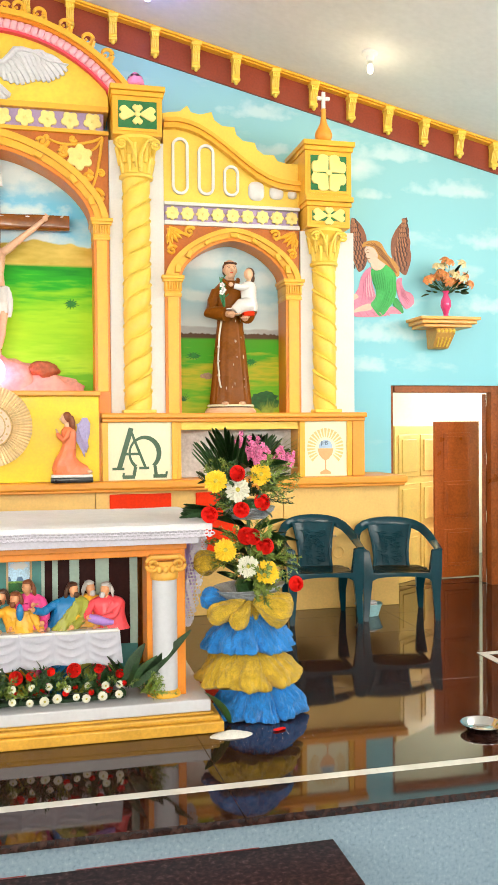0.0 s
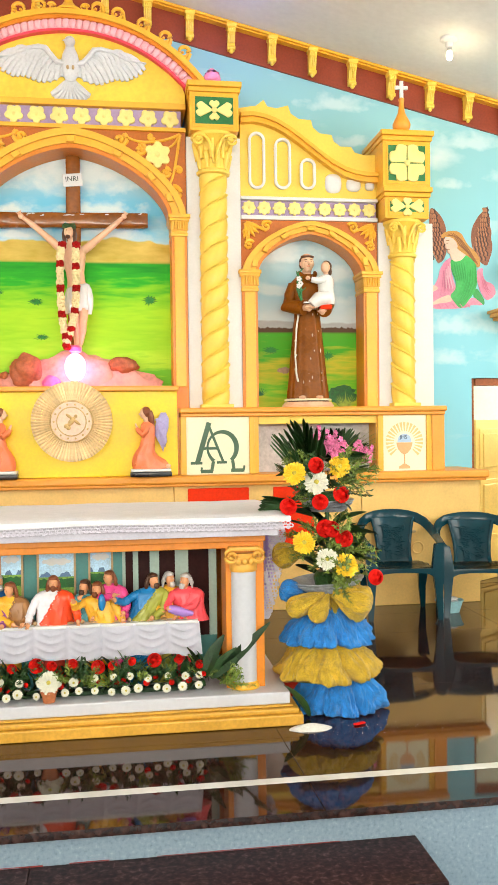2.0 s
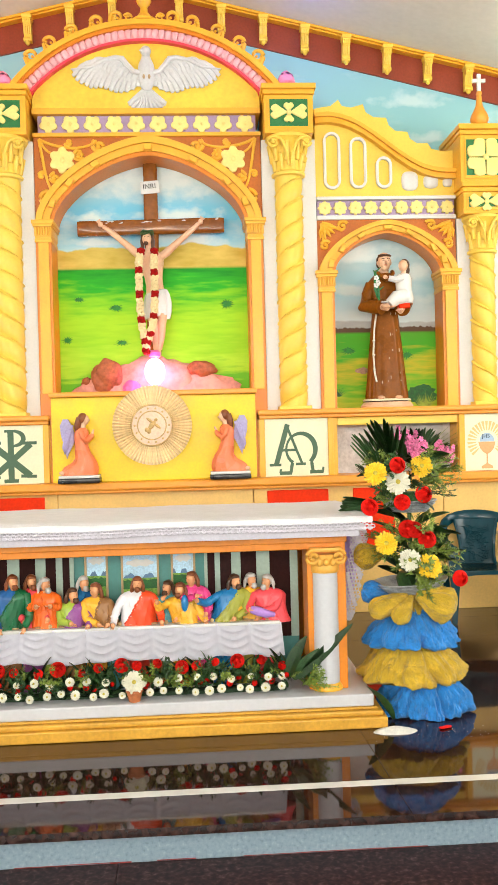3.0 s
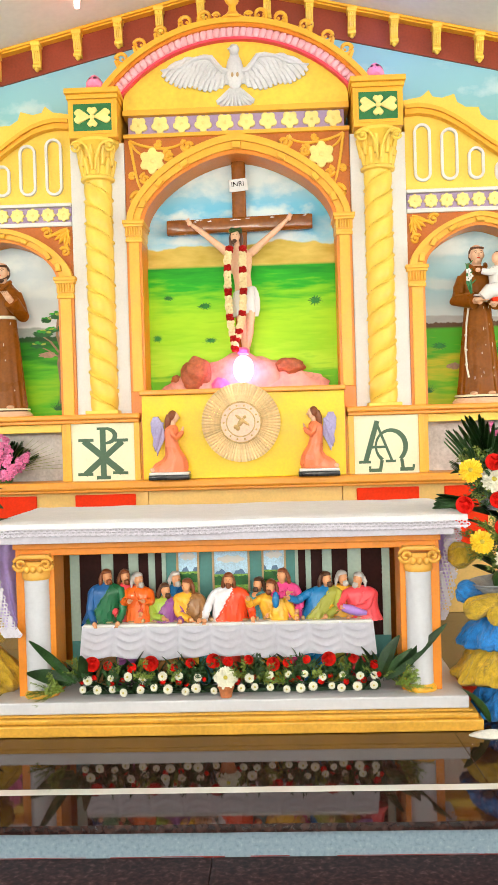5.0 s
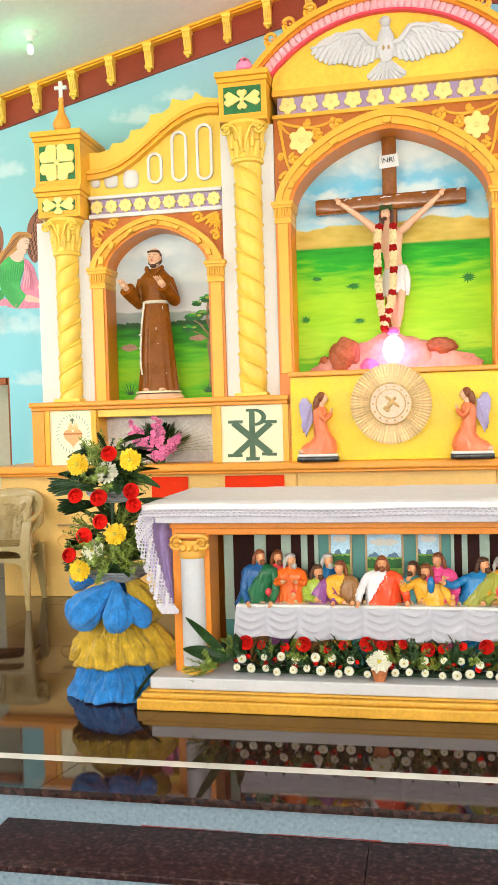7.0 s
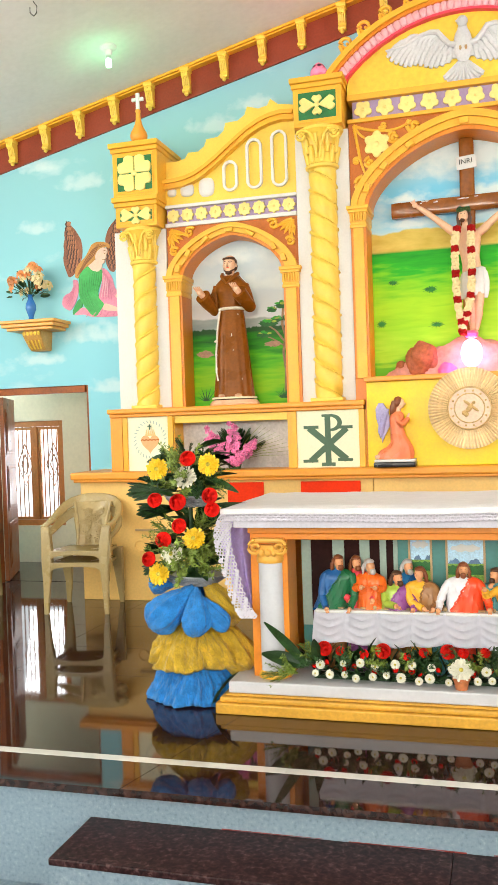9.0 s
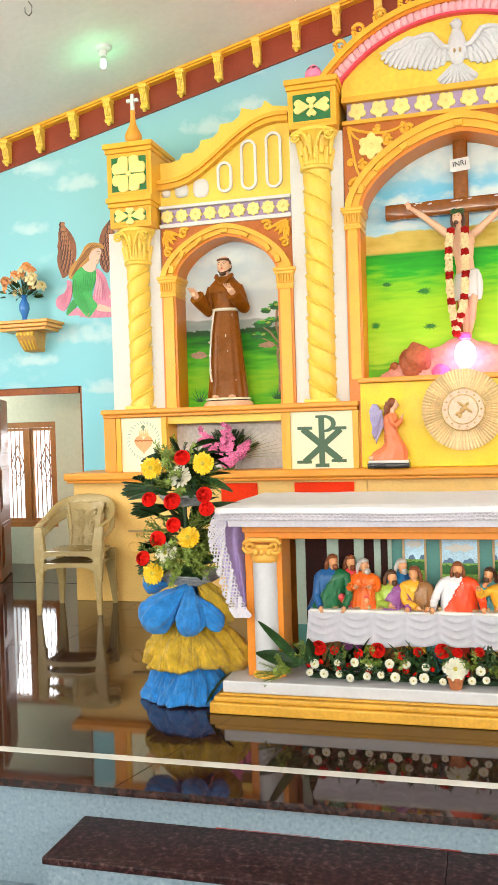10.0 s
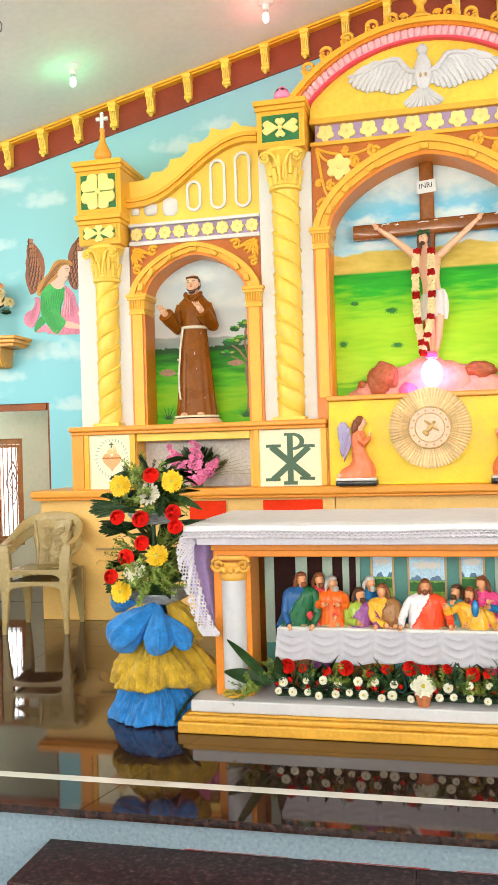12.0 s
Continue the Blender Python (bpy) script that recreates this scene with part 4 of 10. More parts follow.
CENTRE_Y, SIDE_Y = 3.335, 3.28
bay(0.0, 0.972, 3.41, 0.705, 0.55, 0.962, 0.815, 4.122, 1.933, 0.12, CENTRE_PAINT, CENTRE_Y, (0.10, 0.2, 0.32, 0.5, 0.68, 0.8, 0.90))
for s in (-1, 1):
    bay(s * 2.06, 0.615, 2.945, 0.43, 0.325, 0.608, 0.462, 3.39, 1.746, 0.11, SIDE_PAINT if s > 0 else SIDE_PAINT_L, SIDE_Y, (0.09, 0.2, 0.34, 0.5, 0.66, 0.8, 0.91))
    a, b = sorted((s * 1.452, s * 2.672))
    rosette_band(a, b, 3.428, 3.562, 9, F)
    for z0, z1 in ((3.391, 3.427), (3.563, 3.592)):
        ap("frieze_moulding", boxed(a - 0.005, b + 0.005, F - 0.025, 3.449, z0, z1), WHITE, "white flat moulding")
    # carved leaf scrolls in the spandrels
    for e in (-1, 1):
        bm = bmesh.new()
        ox = s * 2.06 + e * 0.59
        sx = -e
        scroll(bm, spiral(ox + sx * 0.20, 3.335, 0.038, 1.2, 0.5, flip=sx), 0.014, F - 0.008)
        scroll(bm, [(ox + sx * 0.02, 3.365), (ox + sx * 0.09, 3.352), (ox + sx * 0.16, 3.31), (ox + sx * 0.19, 3.302)], 0.014, F - 0.008)
        scroll(bm, spiral(ox + sx * 0.045, 3.17, 0.035, 1.2, 0.5, flip=sx), 0.014, F - 0.008)
        scroll(bm, [(ox + sx * 0.015, 3.36), (ox + sx * 0.02, 3.28), (ox + sx * 0.03, 3.22)], 0.014, F - 0.008)
        for q in range(5):
            a = radians(-20 - 22 * q)
            tube(bm, [(ox + sx * 0.03, F - 0.005, 3.35), (ox + sx * (0.03 + 0.07 * math.cos(a)), F - 0.02, 3.35 + 0.07 * math.sin(a)), (ox + sx * (0.03 + 0.13 * math.cos(a + 0.1)), F - 0.01, 3.35 + 0.13 * math.sin(a + 0.1))], [0.012, 0.022, 0.004], 6)
        ap("leaf_scroll", bm, YELLOW, "raised leaf scroll", True)

rosette_band(-0.935, 0.935, 4.158, 4.312, 10, F)
for z0, z1, d in ((4.123, 4.157, 0.03), (4.313, 4.362, 0.035)):
    ap("frieze_moulding", boxed(-0.975, 0.975, F - d, 3.449, z0, z1), YELLOW)
for e in (-1, 1):
    bm = bmesh.new()
    ox, sx = e * 0.945, -e
    flower_plate(bm, ox + sx * 0.215, 3.925, 0.112, 6, F - 0.013, 0.5)
    ap("spandrel_flower", bm, STRAW, "raised six-petalled flower", True)
    bm = bmesh.new()
    y = F - 0.006
    stem = [(0.02, 4.105), (0.12, 4.06), (0.24, 4.035), (0.34, 4.03), (0.43, 4.045), (0.50, 4.085)]
    scroll(bm, [(ox + sx * x, z) for x, z in stem], 0.013, y)
    scroll(bm, spiral(ox + sx * 0.53, 4.045, 0.046, 1.3, 2.2, flip=sx), 0.019, y)
    scroll(bm, spiral(ox + sx * 0.36, 3.965, 0.038, 1.3, 1.8, flip=sx), 0.017, y)
    scroll(bm, [(ox + sx * 0.28, 4.035), (ox + sx * 0.33, 4.02), (ox + sx * 0.37, 4.005)], 0.011, y)
    scroll(bm, spiral(ox + sx * 0.27, 4.080, 0.024, 1.2, 3.4, flip=sx), 0.013, y)
    scroll(bm, [(ox + sx * 0.02, 4.105), (ox + sx * 0.07, 4.02), (ox + sx * 0.13, 3.98), (ox + sx * 0.15, 3.965)], 0.011, y)
    scroll(bm, [(ox + sx * 0.02, 4.105), (ox + sx * 0.045, 3.95), (ox + sx * 0.07, 3.80), (ox + sx * 0.10, 3.70), (ox + sx * 0.13, 3.66)], 0.013, y)
    scroll(bm, spiral(ox + sx * 0.075, 3.60, 0.048, 1.3, 1.4, flip=sx), 0.019, y)
    scroll(bm, spiral(ox + sx * 0.15, 3.775, 0.036, 1.3, 1.6, flip=sx), 0.016, y)
    scroll(bm, spiral(ox + sx * 0.035, 3.80, 0.024, 1.2, 0.4, flip=sx), 0.014, y)
    ap("leaf_scroll", bm, YELLOW, "raised scrollwork", True)


# round gable over the middle bay
ARC_Z = 3.63
ARC_A = math.degrees(math.asin((4.52 - ARC_Z) / 1.47))
bm = bmesh.new()
arc = circle_arc(0, ARC_Z, 1.31, 180 - math.degrees(math.asin(0.74 / 1.31)), math.degrees(math.asin(0.74 / 1.31)))
plate(bm, [(-0.975, 4.363), (-0.975, 4.45)] + [p for p in arc if abs(p[0]) < 0.975] + [(0.975, 4.45), (0.975, 4.363)], F + 0.01, 3.449)
ap("tympanum", bm, TYMPAN, "bright yellow rounded gable field")
for r0, r1, yy, m, name in ((1.47, 1.425, F - 0.09, YELLOW, "arch_moulding"), (1.425, 1.40, F - 0.06, ORANGE, "arch_moulding"), (1.40, 1.318, F - 0.03, PINK, "pink_band"), (1.318, 1.298, F - 0.05, BEAD, "red_bead")):
    bm = bmesh.new()
    ring(bm, circle_arc(0, ARC_Z, r0, 180 - ARC_A, ARC_A), circle_arc(0, ARC_Z, r1, 180 - ARC_A, ARC_A), yy, 3.449)
    ap(name, bm, m)
for i in range(44):
    a = radians(ARC_A + (180 - 2 * ARC_A) * (i + 0.5) / 44)
    bm = bmesh.new()
    ball(bm, (0, 0, 0), 0.030, 0.024, 0.046, 10, 7)
    ball(bm, (0.016, -0.008, 0.012), 0.014, 0.014, 0.030, 8, 6)
    bmesh.ops.transform(bm, matrix=Matrix.Translation((1.365 * math.cos(a), F - 0.032, ARC_Z + 1.365 * math.sin(a))) @ Matrix.Rotation(-(a - math.pi / 2), 4, "Y"), verts=bm.verts[:])
    ap("pink_petal", bm, PINK, smooth=True)
# crockets along the gable
for s in (-1, 1):
    for a in (50.5, 58, 66, 74.5, 81):
        u = radians(a)
        cx, cz = s * 1.52 * math.cos(u), ARC_Z + 1.52 * math.sin(u)
        bm = bmesh.new()
        tube(bm, [(s * 1.455 * math.cos(u - 0.045), F - 0.03, ARC_Z + 1.455 * math.sin(u - 0.045)), (s * 1.50 * math.cos(u - 0.040), F - 0.03, ARC_Z + 1.50 * math.sin(u - 0.040))] + [(cx + s * (0.052 - 0.0011 * q) * math.cos(-0.2 + q * 0.36), F - 0.03, cz + (0.052 - 0.0011 * q) * math.sin(-0.2 + q * 0.36)) for q in range(20)], [0.019, 0.018] + [0.0175 - 0.0003 * q for q in range(20)], 9)
        ball(bm, (cx - s * 0.012, F - 0.032, cz - 0.004), 0.013, 0.012, 0.013, 9, 6)


        ap("crocket", bm, YELLOW, "scrolled crocket", True)
bm = bmesh.new()
lathe(bm, [(0.10, 0), (0.10, 0.02), (0.06, 0.045), (0.035, 0.08), (0.03, 0.12), (0.055, 0.15), (0.065, 0.175), (0.045, 0.20), (0.03, 0.22)], (0, F - 0.03, 5.095), 22, 0.8)
for s in (-1, 1):
    tube(bm, [(s * (0.135 + 0.04 * (1 - q / 22) * math.cos(0.4 + q * 0.5)), F - 0.05, 5.12 + 0.04 * (1 - q / 22) * math.sin(0.4 + q * 0.5)) for q in range(18)], 0.011, 7)
ap("top_finial", bm, YELLOW, "small turned finial", True)


# swept gables over the side bays
SWEEP = [(1.45, 4.27), (1.56, 4.28), (1.66, 4.265), (1.76, 4.232), (1.866, 4.175), (1.97, 4.105), (2.07, 4.03), (2.17, 3.955), (2.275, 3.885), (2.38, 3.83), (2.48, 3.80), (2.58, 3.788), (2.68, 3.785)]
CREST = [(1.45, 4.375), (1.53, 4.39), (1.60, 4.40), (1.668, 4.455), (1.70, 4.40), (1.78, 4.385), (1.886, 4.415), (1.91, 4.345), (1.98, 4.30), (2.092, 4.295), (2.11, 4.23), (2.17, 4.18), (2.278, 4.17), (2.30, 4.11), (2.36, 4.07), (2.456, 4.07), (2.49, 4.02), (2.58, 4.0), (2.68, 4.005)]
for s in (-1, 1):
    def fl(line):
        return [(s * x, z) for x, z in line]
    bm = bmesh.new()
    plate(bm, fl([(1.45, 3.593), (2.68, 3.593)] + SWEEP[::-1]), F + 0.02, 3.449)
    ap("side_gable", bm, CREAM, "cream swept gable field")
    bm = bmesh.new()
    plate(bm, fl([(x, z + 0.02) for x, z in SWEEP] + CREST[::-1]), F + 0.045, 3.30)
    ap("crest", bm, CREAM, "scalloped cream crest")
    for d0, d1, yy in ((0.035, 0.0, F - 0.06), (0.0, -0.03, F - 0.03), (-0.03, -0.05, F - 0.05)):
        bm = bmesh.new()
        ring(bm, fl([(x, z + d0) for x, z in SWEEP]), fl([(x, z + d1) for x, z in SWEEP]), yy, 3.3)
        ap("gable_moulding", bm, YELLOW)
    for x0, x1, z0, z1 in ((1.52, 1.668, 3.66, 4.155), (1.75, 1.898, 3.664, 4.11), (1.98, 2.12, 3.665, 3.94)):
        r = (x1 - x0) / 2
        cx = (x0 + x1) / 2
        def stad(q):
            return [(s * x, z) for x, z in circle_arc(cx, z1 - r, r - q, 0, 180, 14) + circle_arc(cx, z0 + r, r - q, 180, 360, 14)]
        bm = bmesh.new()
        ring(bm, stad(0), stad(0.022), F - 0.012, F + 0.03, closed=True)
        ap("slot_frame", bm, WHITE, "white raised slot outline", True)
    for cx, cz, rx, rz in ((2.282, 3.73, 0.075, 0.085), (2.468, 3.723, 0.066, 0.06), (2.617, 3.715, 0.043, 0.04)):
        bm = bmesh.new()
        ball(bm, (0, 0, 0), 1, 0.03, 1, 32, 16)
        for v in bm.verts:
            a = math.atan2(v.co.z, v.co.x)
            k = (abs(math.cos(a)) ** 2.9 + abs(math.sin(a)) ** 2.9) ** (-1 / 2.9)
            v.co = (s * cx + v.co.x * k * rx, F + 0.018 + v.co.y, cz + v.co.z * k * rz)
        ap("white_boss", bm, WHITE, "white oval boss", True)

# painted shrubs and a tree in the landscapes
SHRUB = mat("painted_dark_shrub", (0.02, 0.16, 0.03), 0.6, vary=0.3, scale=25)
TUFT = mat("painted_grass_tuft", (0.015, 0.26, 0.02), 0.6, vary=0.3, scale=25)
SHRUB_M = mat("painted_mid_shrub", (0.04, 0.42, 0.03), 0.6, vary=0.2, scale=25)
SHRUB_L = mat("painted_light_shrub", (0.42, 0.56, 0.06), 0.6, vary=0.2, scale=25)
BARK = mat("painted_bark", (0.34, 0.22, 0.11), 0.6, vary=0.2, scale=25)
STONEP = mat("painted_stone", (0.48, 0.28, 0.18), 0.6, vary=0.2, scale=25)


def tuft(cx, cz, rx, rz, m, n=26, seed=0, y=SIDE_Y - 0.0015):
    """A flat painted clump with a ragged outline."""
    r = random.Random(seed)
    bm = bmesh.new()
    spike = [(0.75 + 0.35 * r.random()) * ((0.62, 1.25)[i % 2] if m is TUFT else 1.0) for i in range(n)]
    plate(bm, [(cx + rx * spike[i] * math.cos(2 * math.pi * i / n), cz + rz * spike[i] * math.sin(2 * math.pi * i / n)) for i in range(n)], y - 0.0008, y)
    ap("painted_shrub", bm, m)


def blades(cx, cz, h, n, m, seed=0, y=SIDE_Y - 0.0025):
    r = random.Random(seed)
    bm = bmesh.new()
    for i in range(n):
        a = -1.1 + 2.2 * i / (n - 1)
        l = h * r.uniform(0.75, 1.1)
        plate(bm, [(cx + 0.012 * (i - n / 2) * 0.4 - 0.008, cz), (cx + 0.012 * (i - n / 2) * 0.4 + 0.008, cz), (cx + l * math.sin(a), cz + l * math.cos(a))], y - 0.0006 - 0.00005 * i, y)
    ap("painted_blades", bm, m)


for cx, cz, rx, rz in ((-0.34, 2.70, 0.062, 0.030), (0.655, 2.72, 0.062, 0.042), (-0.77, 2.42, 0.045, 0.035), (-0.66, 2.78, 0.05, 0.022), (-0.29, 2.39, 0.065, 0.026)):
    tuft(cx, cz, rx, rz, TUFT, seed=int(cx * 100), y=CENTRE_Y - 0.0015)
for cx, cz, rx, rz, m in ((1.74, 2.27, 0.07, 0.035, TUFT), (2.27, 2.22, 0.06, 0.035, TUFT), (1.86, 2.09, 0.07, 0.03, STONEP), (2.40, 1.86, 0.14, 0.10, SHRUB)):
    tuft(cx, cz, rx, rz, m, seed=int(cx * 100))
blades(2.43, 1.75, 0.14, 15, SHRUB_L, 3)
blades(1.63, 1.86, 0.09, 9, SHRUB, 4)
for cx, cz, rx, rz, m in ((-2.42, 2.24, 0.09, 0.035, STONEP), (-1.76, 2.30, 0.08, 0.028, STONEP)):
    tuft(cx, cz, rx, rz, m, seed=int(cz * 100), y=SIDE_Y - 0.0025)
_r = random.Random(17)
for cx, cz, rx, rz in ((-1.66, 2.66, 0.075, 0.035), (-1.76, 2.62, 0.05, 0.022), (-1.80, 2.50, 0.095, 0.032), (-1.72, 2.53, 0.06, 0.028), (-1.84, 2.40, 0.075, 0.028), (-1.62, 2.54, 0.05, 0.030)):
    tuft(cx, cz - 0.010, rx, rz, SHRUB, n=34, seed=int(cz * 100), y=SIDE_Y - 0.0030)
    for q in range(6):
        tuft(cx + rx * _r.uniform(-0.7, 0.7), cz + rz * _r.uniform(-0.1, 0.7), rx * _r.uniform(0.22, 0.38), rz * _r.uniform(0.25, 0.4), SHRUB_M if q % 3 else SHRUB_L, n=14, seed=q + int(cx * 90), y=SIDE_Y - 0.0040 - 0.0003 * q)


bm = bmesh.new()
for line in ([(-1.655, 1.86), (-1.645, 2.05), (-1.665, 2.22), (-1.64, 2.36), (-1.67, 2.48), (-1.655, 2.62)], [(-1.655, 2.32), (-1.73, 2.42), (-1.80, 2.47)], [(-1.65, 2.40), (-1.61, 2.50)], [(-1.66, 2.28), (-1.75, 2.34), (-1.83, 2.38)]):
    q = [Vector(p) for p in line]
    l = [(p.x - 0.012, p.y) for p in q]
    r_ = [(p.x + 0.012, p.y) for p in q]
    ring(bm, l, r_, SIDE_Y - 0.0028, SIDE_Y - 0.0008)
ap("painted_trunk", bm, BARK, "painted tree trunk")
blades(-1.66, 1.80, 0.11, 13, SHRUB, 6)
blades(-2.42, 1.80, 0.15, 7, SHRUB, 7)
# ---- the altar table ----
OCHRE = mat("ochre_plinth_paint", (0.66, 0.34, 0.035), 0.4, vary=0.1, bump=0.1)
altar = thing("altar_table", "altar table with orange frame, white fluted pilasters and yellow plinth", "altar")
AD = 0.82
CAPITAL = mat("tan_capital_paint", (0.80, 0.40, 0.06), 0.4, vary=0.06)
for i, (x, y, z0, z1, m) in enumerate(((1.31, -0.05, 0.0, 0.06, OCHRE), (1.29, -0.03, 0.06, 0.088, OCHRE), (1.265, -0.005, 0.088, 0.10, OCHRE), (1.25, 0.01, 0.10, 0.165, ALTAR_W))):
    part("plinth", boxed(-x, x, y, AD + 0.1 - y, z0 + 0.0005, z1, 0.008), m, altar, "white plinth top" if m is ALTAR_W else "yellow stepped plinth")
bm = bmesh.new()
box(bm, -1.14, 1.14, 0.10, AD, 0.962, 1.0, 0.004)
box(bm, -1.12, 1.12, 0.125, AD - 0.02, 0.925, 0.961, 0.004)
part("top_rail", bm, ORANGE, altar)
part("tabletop", boxed(-1.20, 1.20, 0.03, AD + 0.06, 1.001, 1.075, 0.006), ALTAR_W, altar)
part("back_panel", boxed(-1.10, 1.10, AD - 0.05, AD - 0.01, 0.166, 0.924, 0), ORANGE, altar)
for s in (-1, 1):
    a, b = sorted((s * 0.925, s * 1.135))
    part("post", boxed(a, b, 0.13, 0.34, 0.1655, 0.961, 0.004), ORANGE, altar)
    part("end_panel", boxed(*sorted((s * 1.09, s * 1.125)), 0.341, AD - 0.051, 0.166, 0.924, 0), ORANGE, altar)
    c = s * 1.022
    bm = bmesh.new()
    lathe(bm, [(0.068, 0.20), (0.068, 0.815)], (c, 0.135, 0), 24, 0.8)
    part("pilaster", bm, ALTAR_W, altar, "white round pilaster shaft", True)
    bm = bmesh.new()
    lathe(bm, [(0.082, 0.166), (0.085, 0.18), (0.075, 0.195), (0.07, 0.205)], (c, 0.135, 0), 24, 0.8)
    part("pilaster_base", bm, YELLOW, altar, smooth=True)
    bm = bmesh.new()
    lathe(bm, [(0.07, 0.80), (0.076, 0.81), (0.076, 0.825), (0.072, 0.85), (0.078, 0.90)], (c, 0.13, 0), 24, 0.8)
    box(bm, c - 0.085, c + 0.085, 0.07, 0.2, 0.915, 0.937, 0.004)
    for e in (-1, 1):
        tube(bm, [(c + e * 0.070 + 0.042 * (1 - q / 22) * math.cos(e * (1.6 - 0.55 * q)) if e > 0 else c - 0.070 - 0.042 * (1 - q / 22) * math.cos(1.6 - 0.55 * q), 0.072, 0.885 + 0.042 * (1 - q / 22) * math.sin(1.6 - 0.55 * q)) for q in range(20)], 0.010, 6)
    for q in range(3):
        ball(bm, (c - 0.036 + 0.036 * q, 0.072, 0.86), 0.018, 0.016, 0.022, 10, 7)
    part("pilaster_capital", bm, CAPITAL, altar, "yellow scrolled capital", True)
# ---- statues and carvings in the altarpiece ----
def put(name, me, parent, m, label=""):
    o = new(name, me)
    o.parent = parent
    o.matrix_basis = m
    if label:
        o["label"] = label
    return o


def statue(name, place, height, label, arms, child=False):
    """A robed plaster statue as one plain mesh; lengths in heights of the figure."""
    bm = bmesh.new()
    h = height
    seg = 72
    rows = []
    prof = [(0.055, 0.130, 0.100), (0.075, 0.131, 0.100), (0.16, 0.122, 0.094), (0.32, 0.109, 0.086), (0.46, 0.096, 0.078), (0.56, 0.086, 0.070), (0.615, 0.081, 0.066), (0.63, 0.081, 0.066), (0.66, 0.088, 0.071), (0.72, 0.100, 0.076), (0.77, 0.106, 0.074), (0.805, 0.096, 0.066), (0.83, 0.07, 0.055), (0.85, 0.042, 0.042)]
    for v, rx, ry in prof:
        line = []
        for i in range(seg):
            a = 2 * math.pi * i / seg
            k = max(0.0, 1 - v / 0.62)
            fold = 1 + 0.11 * k ** 0.6 * (abs(math.sin(6.5 * a + 1.1 * math.sin(2 * a) + 0.5 * v)) ** 0.8 - 0.55) + 0.03 * k * math.sin(17 * a + 4 * v)
            if v > 0.64:
                fold = 1 + 0.02 * math.sin(9 * a + 6 * v)
            line.append(bm.verts.new((rx * h * fold * math.cos(a), ry * h * fold * math.sin(a), v * h)))
        rows.append(line)
    for a, b in zip(rows, rows[1:]):
        for i in range(seg):
            bm.faces.new((a[i], a[(i + 1) % seg], b[(i + 1) % seg], b[i])).material_index = 0
    bm.faces.new(rows[0][::-1])
    # oval base with a pale rim
    lathe(bm, [(0.165 * h, 0), (0.168 * h, 0.012 * h), (0.15 * h, 0.034 * h)], (0, 0, 0), 32, 0.8, 1)
    lathe(bm, [(0.14 * h, 0.034 * h), (0.135 * h, 0.042 * h)], (0, 0, 0), 32, 0.8, 2)
    lathe(bm, [(0.152 * h, 0.042 * h), (0.154 * h, 0.05 * h), (0.146 * h, 0.055 * h), (0.01 * h, 0.056 * h)], (0, 0, 0), 32, 0.8, 6)
    for e in (-1, 1):
        ball(bm, (e * 0.055 * h, -0.098 * h, 0.062 * h), 0.024 * h, 0.032 * h, 0.012 * h, 10, 7, 1)
    # cape and cowl
    cape = []
    for v, rx, ry in ((0.745, 0.118, 0.088), (0.775, 0.117, 0.086), (0.805, 0.100, 0.076), (0.832, 0.074, 0.064), (0.856, 0.056, 0.056), (0.862, 0.046, 0.048), (0.845, 0.038, 0.04)):
        cape.append([bm.verts.new((rx * h * math.cos(2 * math.pi * i / 40), ry * h * math.sin(2 * math.pi * i / 40) + 0.006 * h, (v - 0.012 * max(0, -math.sin(2 * math.pi * i / 40)) * (1.5 if v > 0.82 else 0.4)) * h)) for i in range(40)])
    for a, b in zip(cape, cape[1:]):
        for i in range(40):
            bm.faces.new((a[i], a[(i + 1) % 40], b[(i + 1) % 40], b[i])).material_index = 0
    # neck, head, nose, ears, ring of hair
    tube(bm, [(0, 0, 0.82 * h), (0, -0.008 * h, 0.89 * h)], 0.030 * h, 12, 1)
    ball(bm, (0, -0.022 * h, 0.922 * h), 0.042 * h, 0.047 * h, 0.054 * h, 20, 14, 1)
    ball(bm, (0, -0.026 * h, 0.888 * h), 0.030 * h, 0.034 * h, 0.03 * h, 14, 10, 1)
    ball(bm, (0, 0.006 * h, 0.940 * h), 0.046 * h, 0.048 * h, 0.040 * h, 18, 12, 2)
    ball(bm, (0, -0.004 * h, 0.962 * h), 0.034 * h, 0.036 * h, 0.024 * h, 16, 10, 1)
    ball(bm, (0, 0.016 * h, 0.918 * h), 0.046 * h, 0.036 * h, 0.042 * h, 16, 10, 2)
    tube(bm, [(0.038 * h * math.cos(radians(a)), -0.014 * h + 0.040 * h * math.sin(radians(a)), 0.962 * h + 0.004 * h * math.sin(radians(a))) for a in range(-160, -19, 14)], 0.009 * h, 8, 2)
    tube(bm, [(-0.009 * h, -0.064 * h, 0.896 * h), (0, -0.066 * h, 0.897 * h), (0.009 * h, -0.064 * h, 0.896 * h)], 0.0022 * h, 6, 5)
    tube(bm, [(0, -0.066 * h, 0.93 * h), (0, -0.076 * h, 0.912 * h), (0, -0.070 * h, 0.906 * h)], [0.004 * h, 0.008 * h, 0.006 * h], 7, 1)
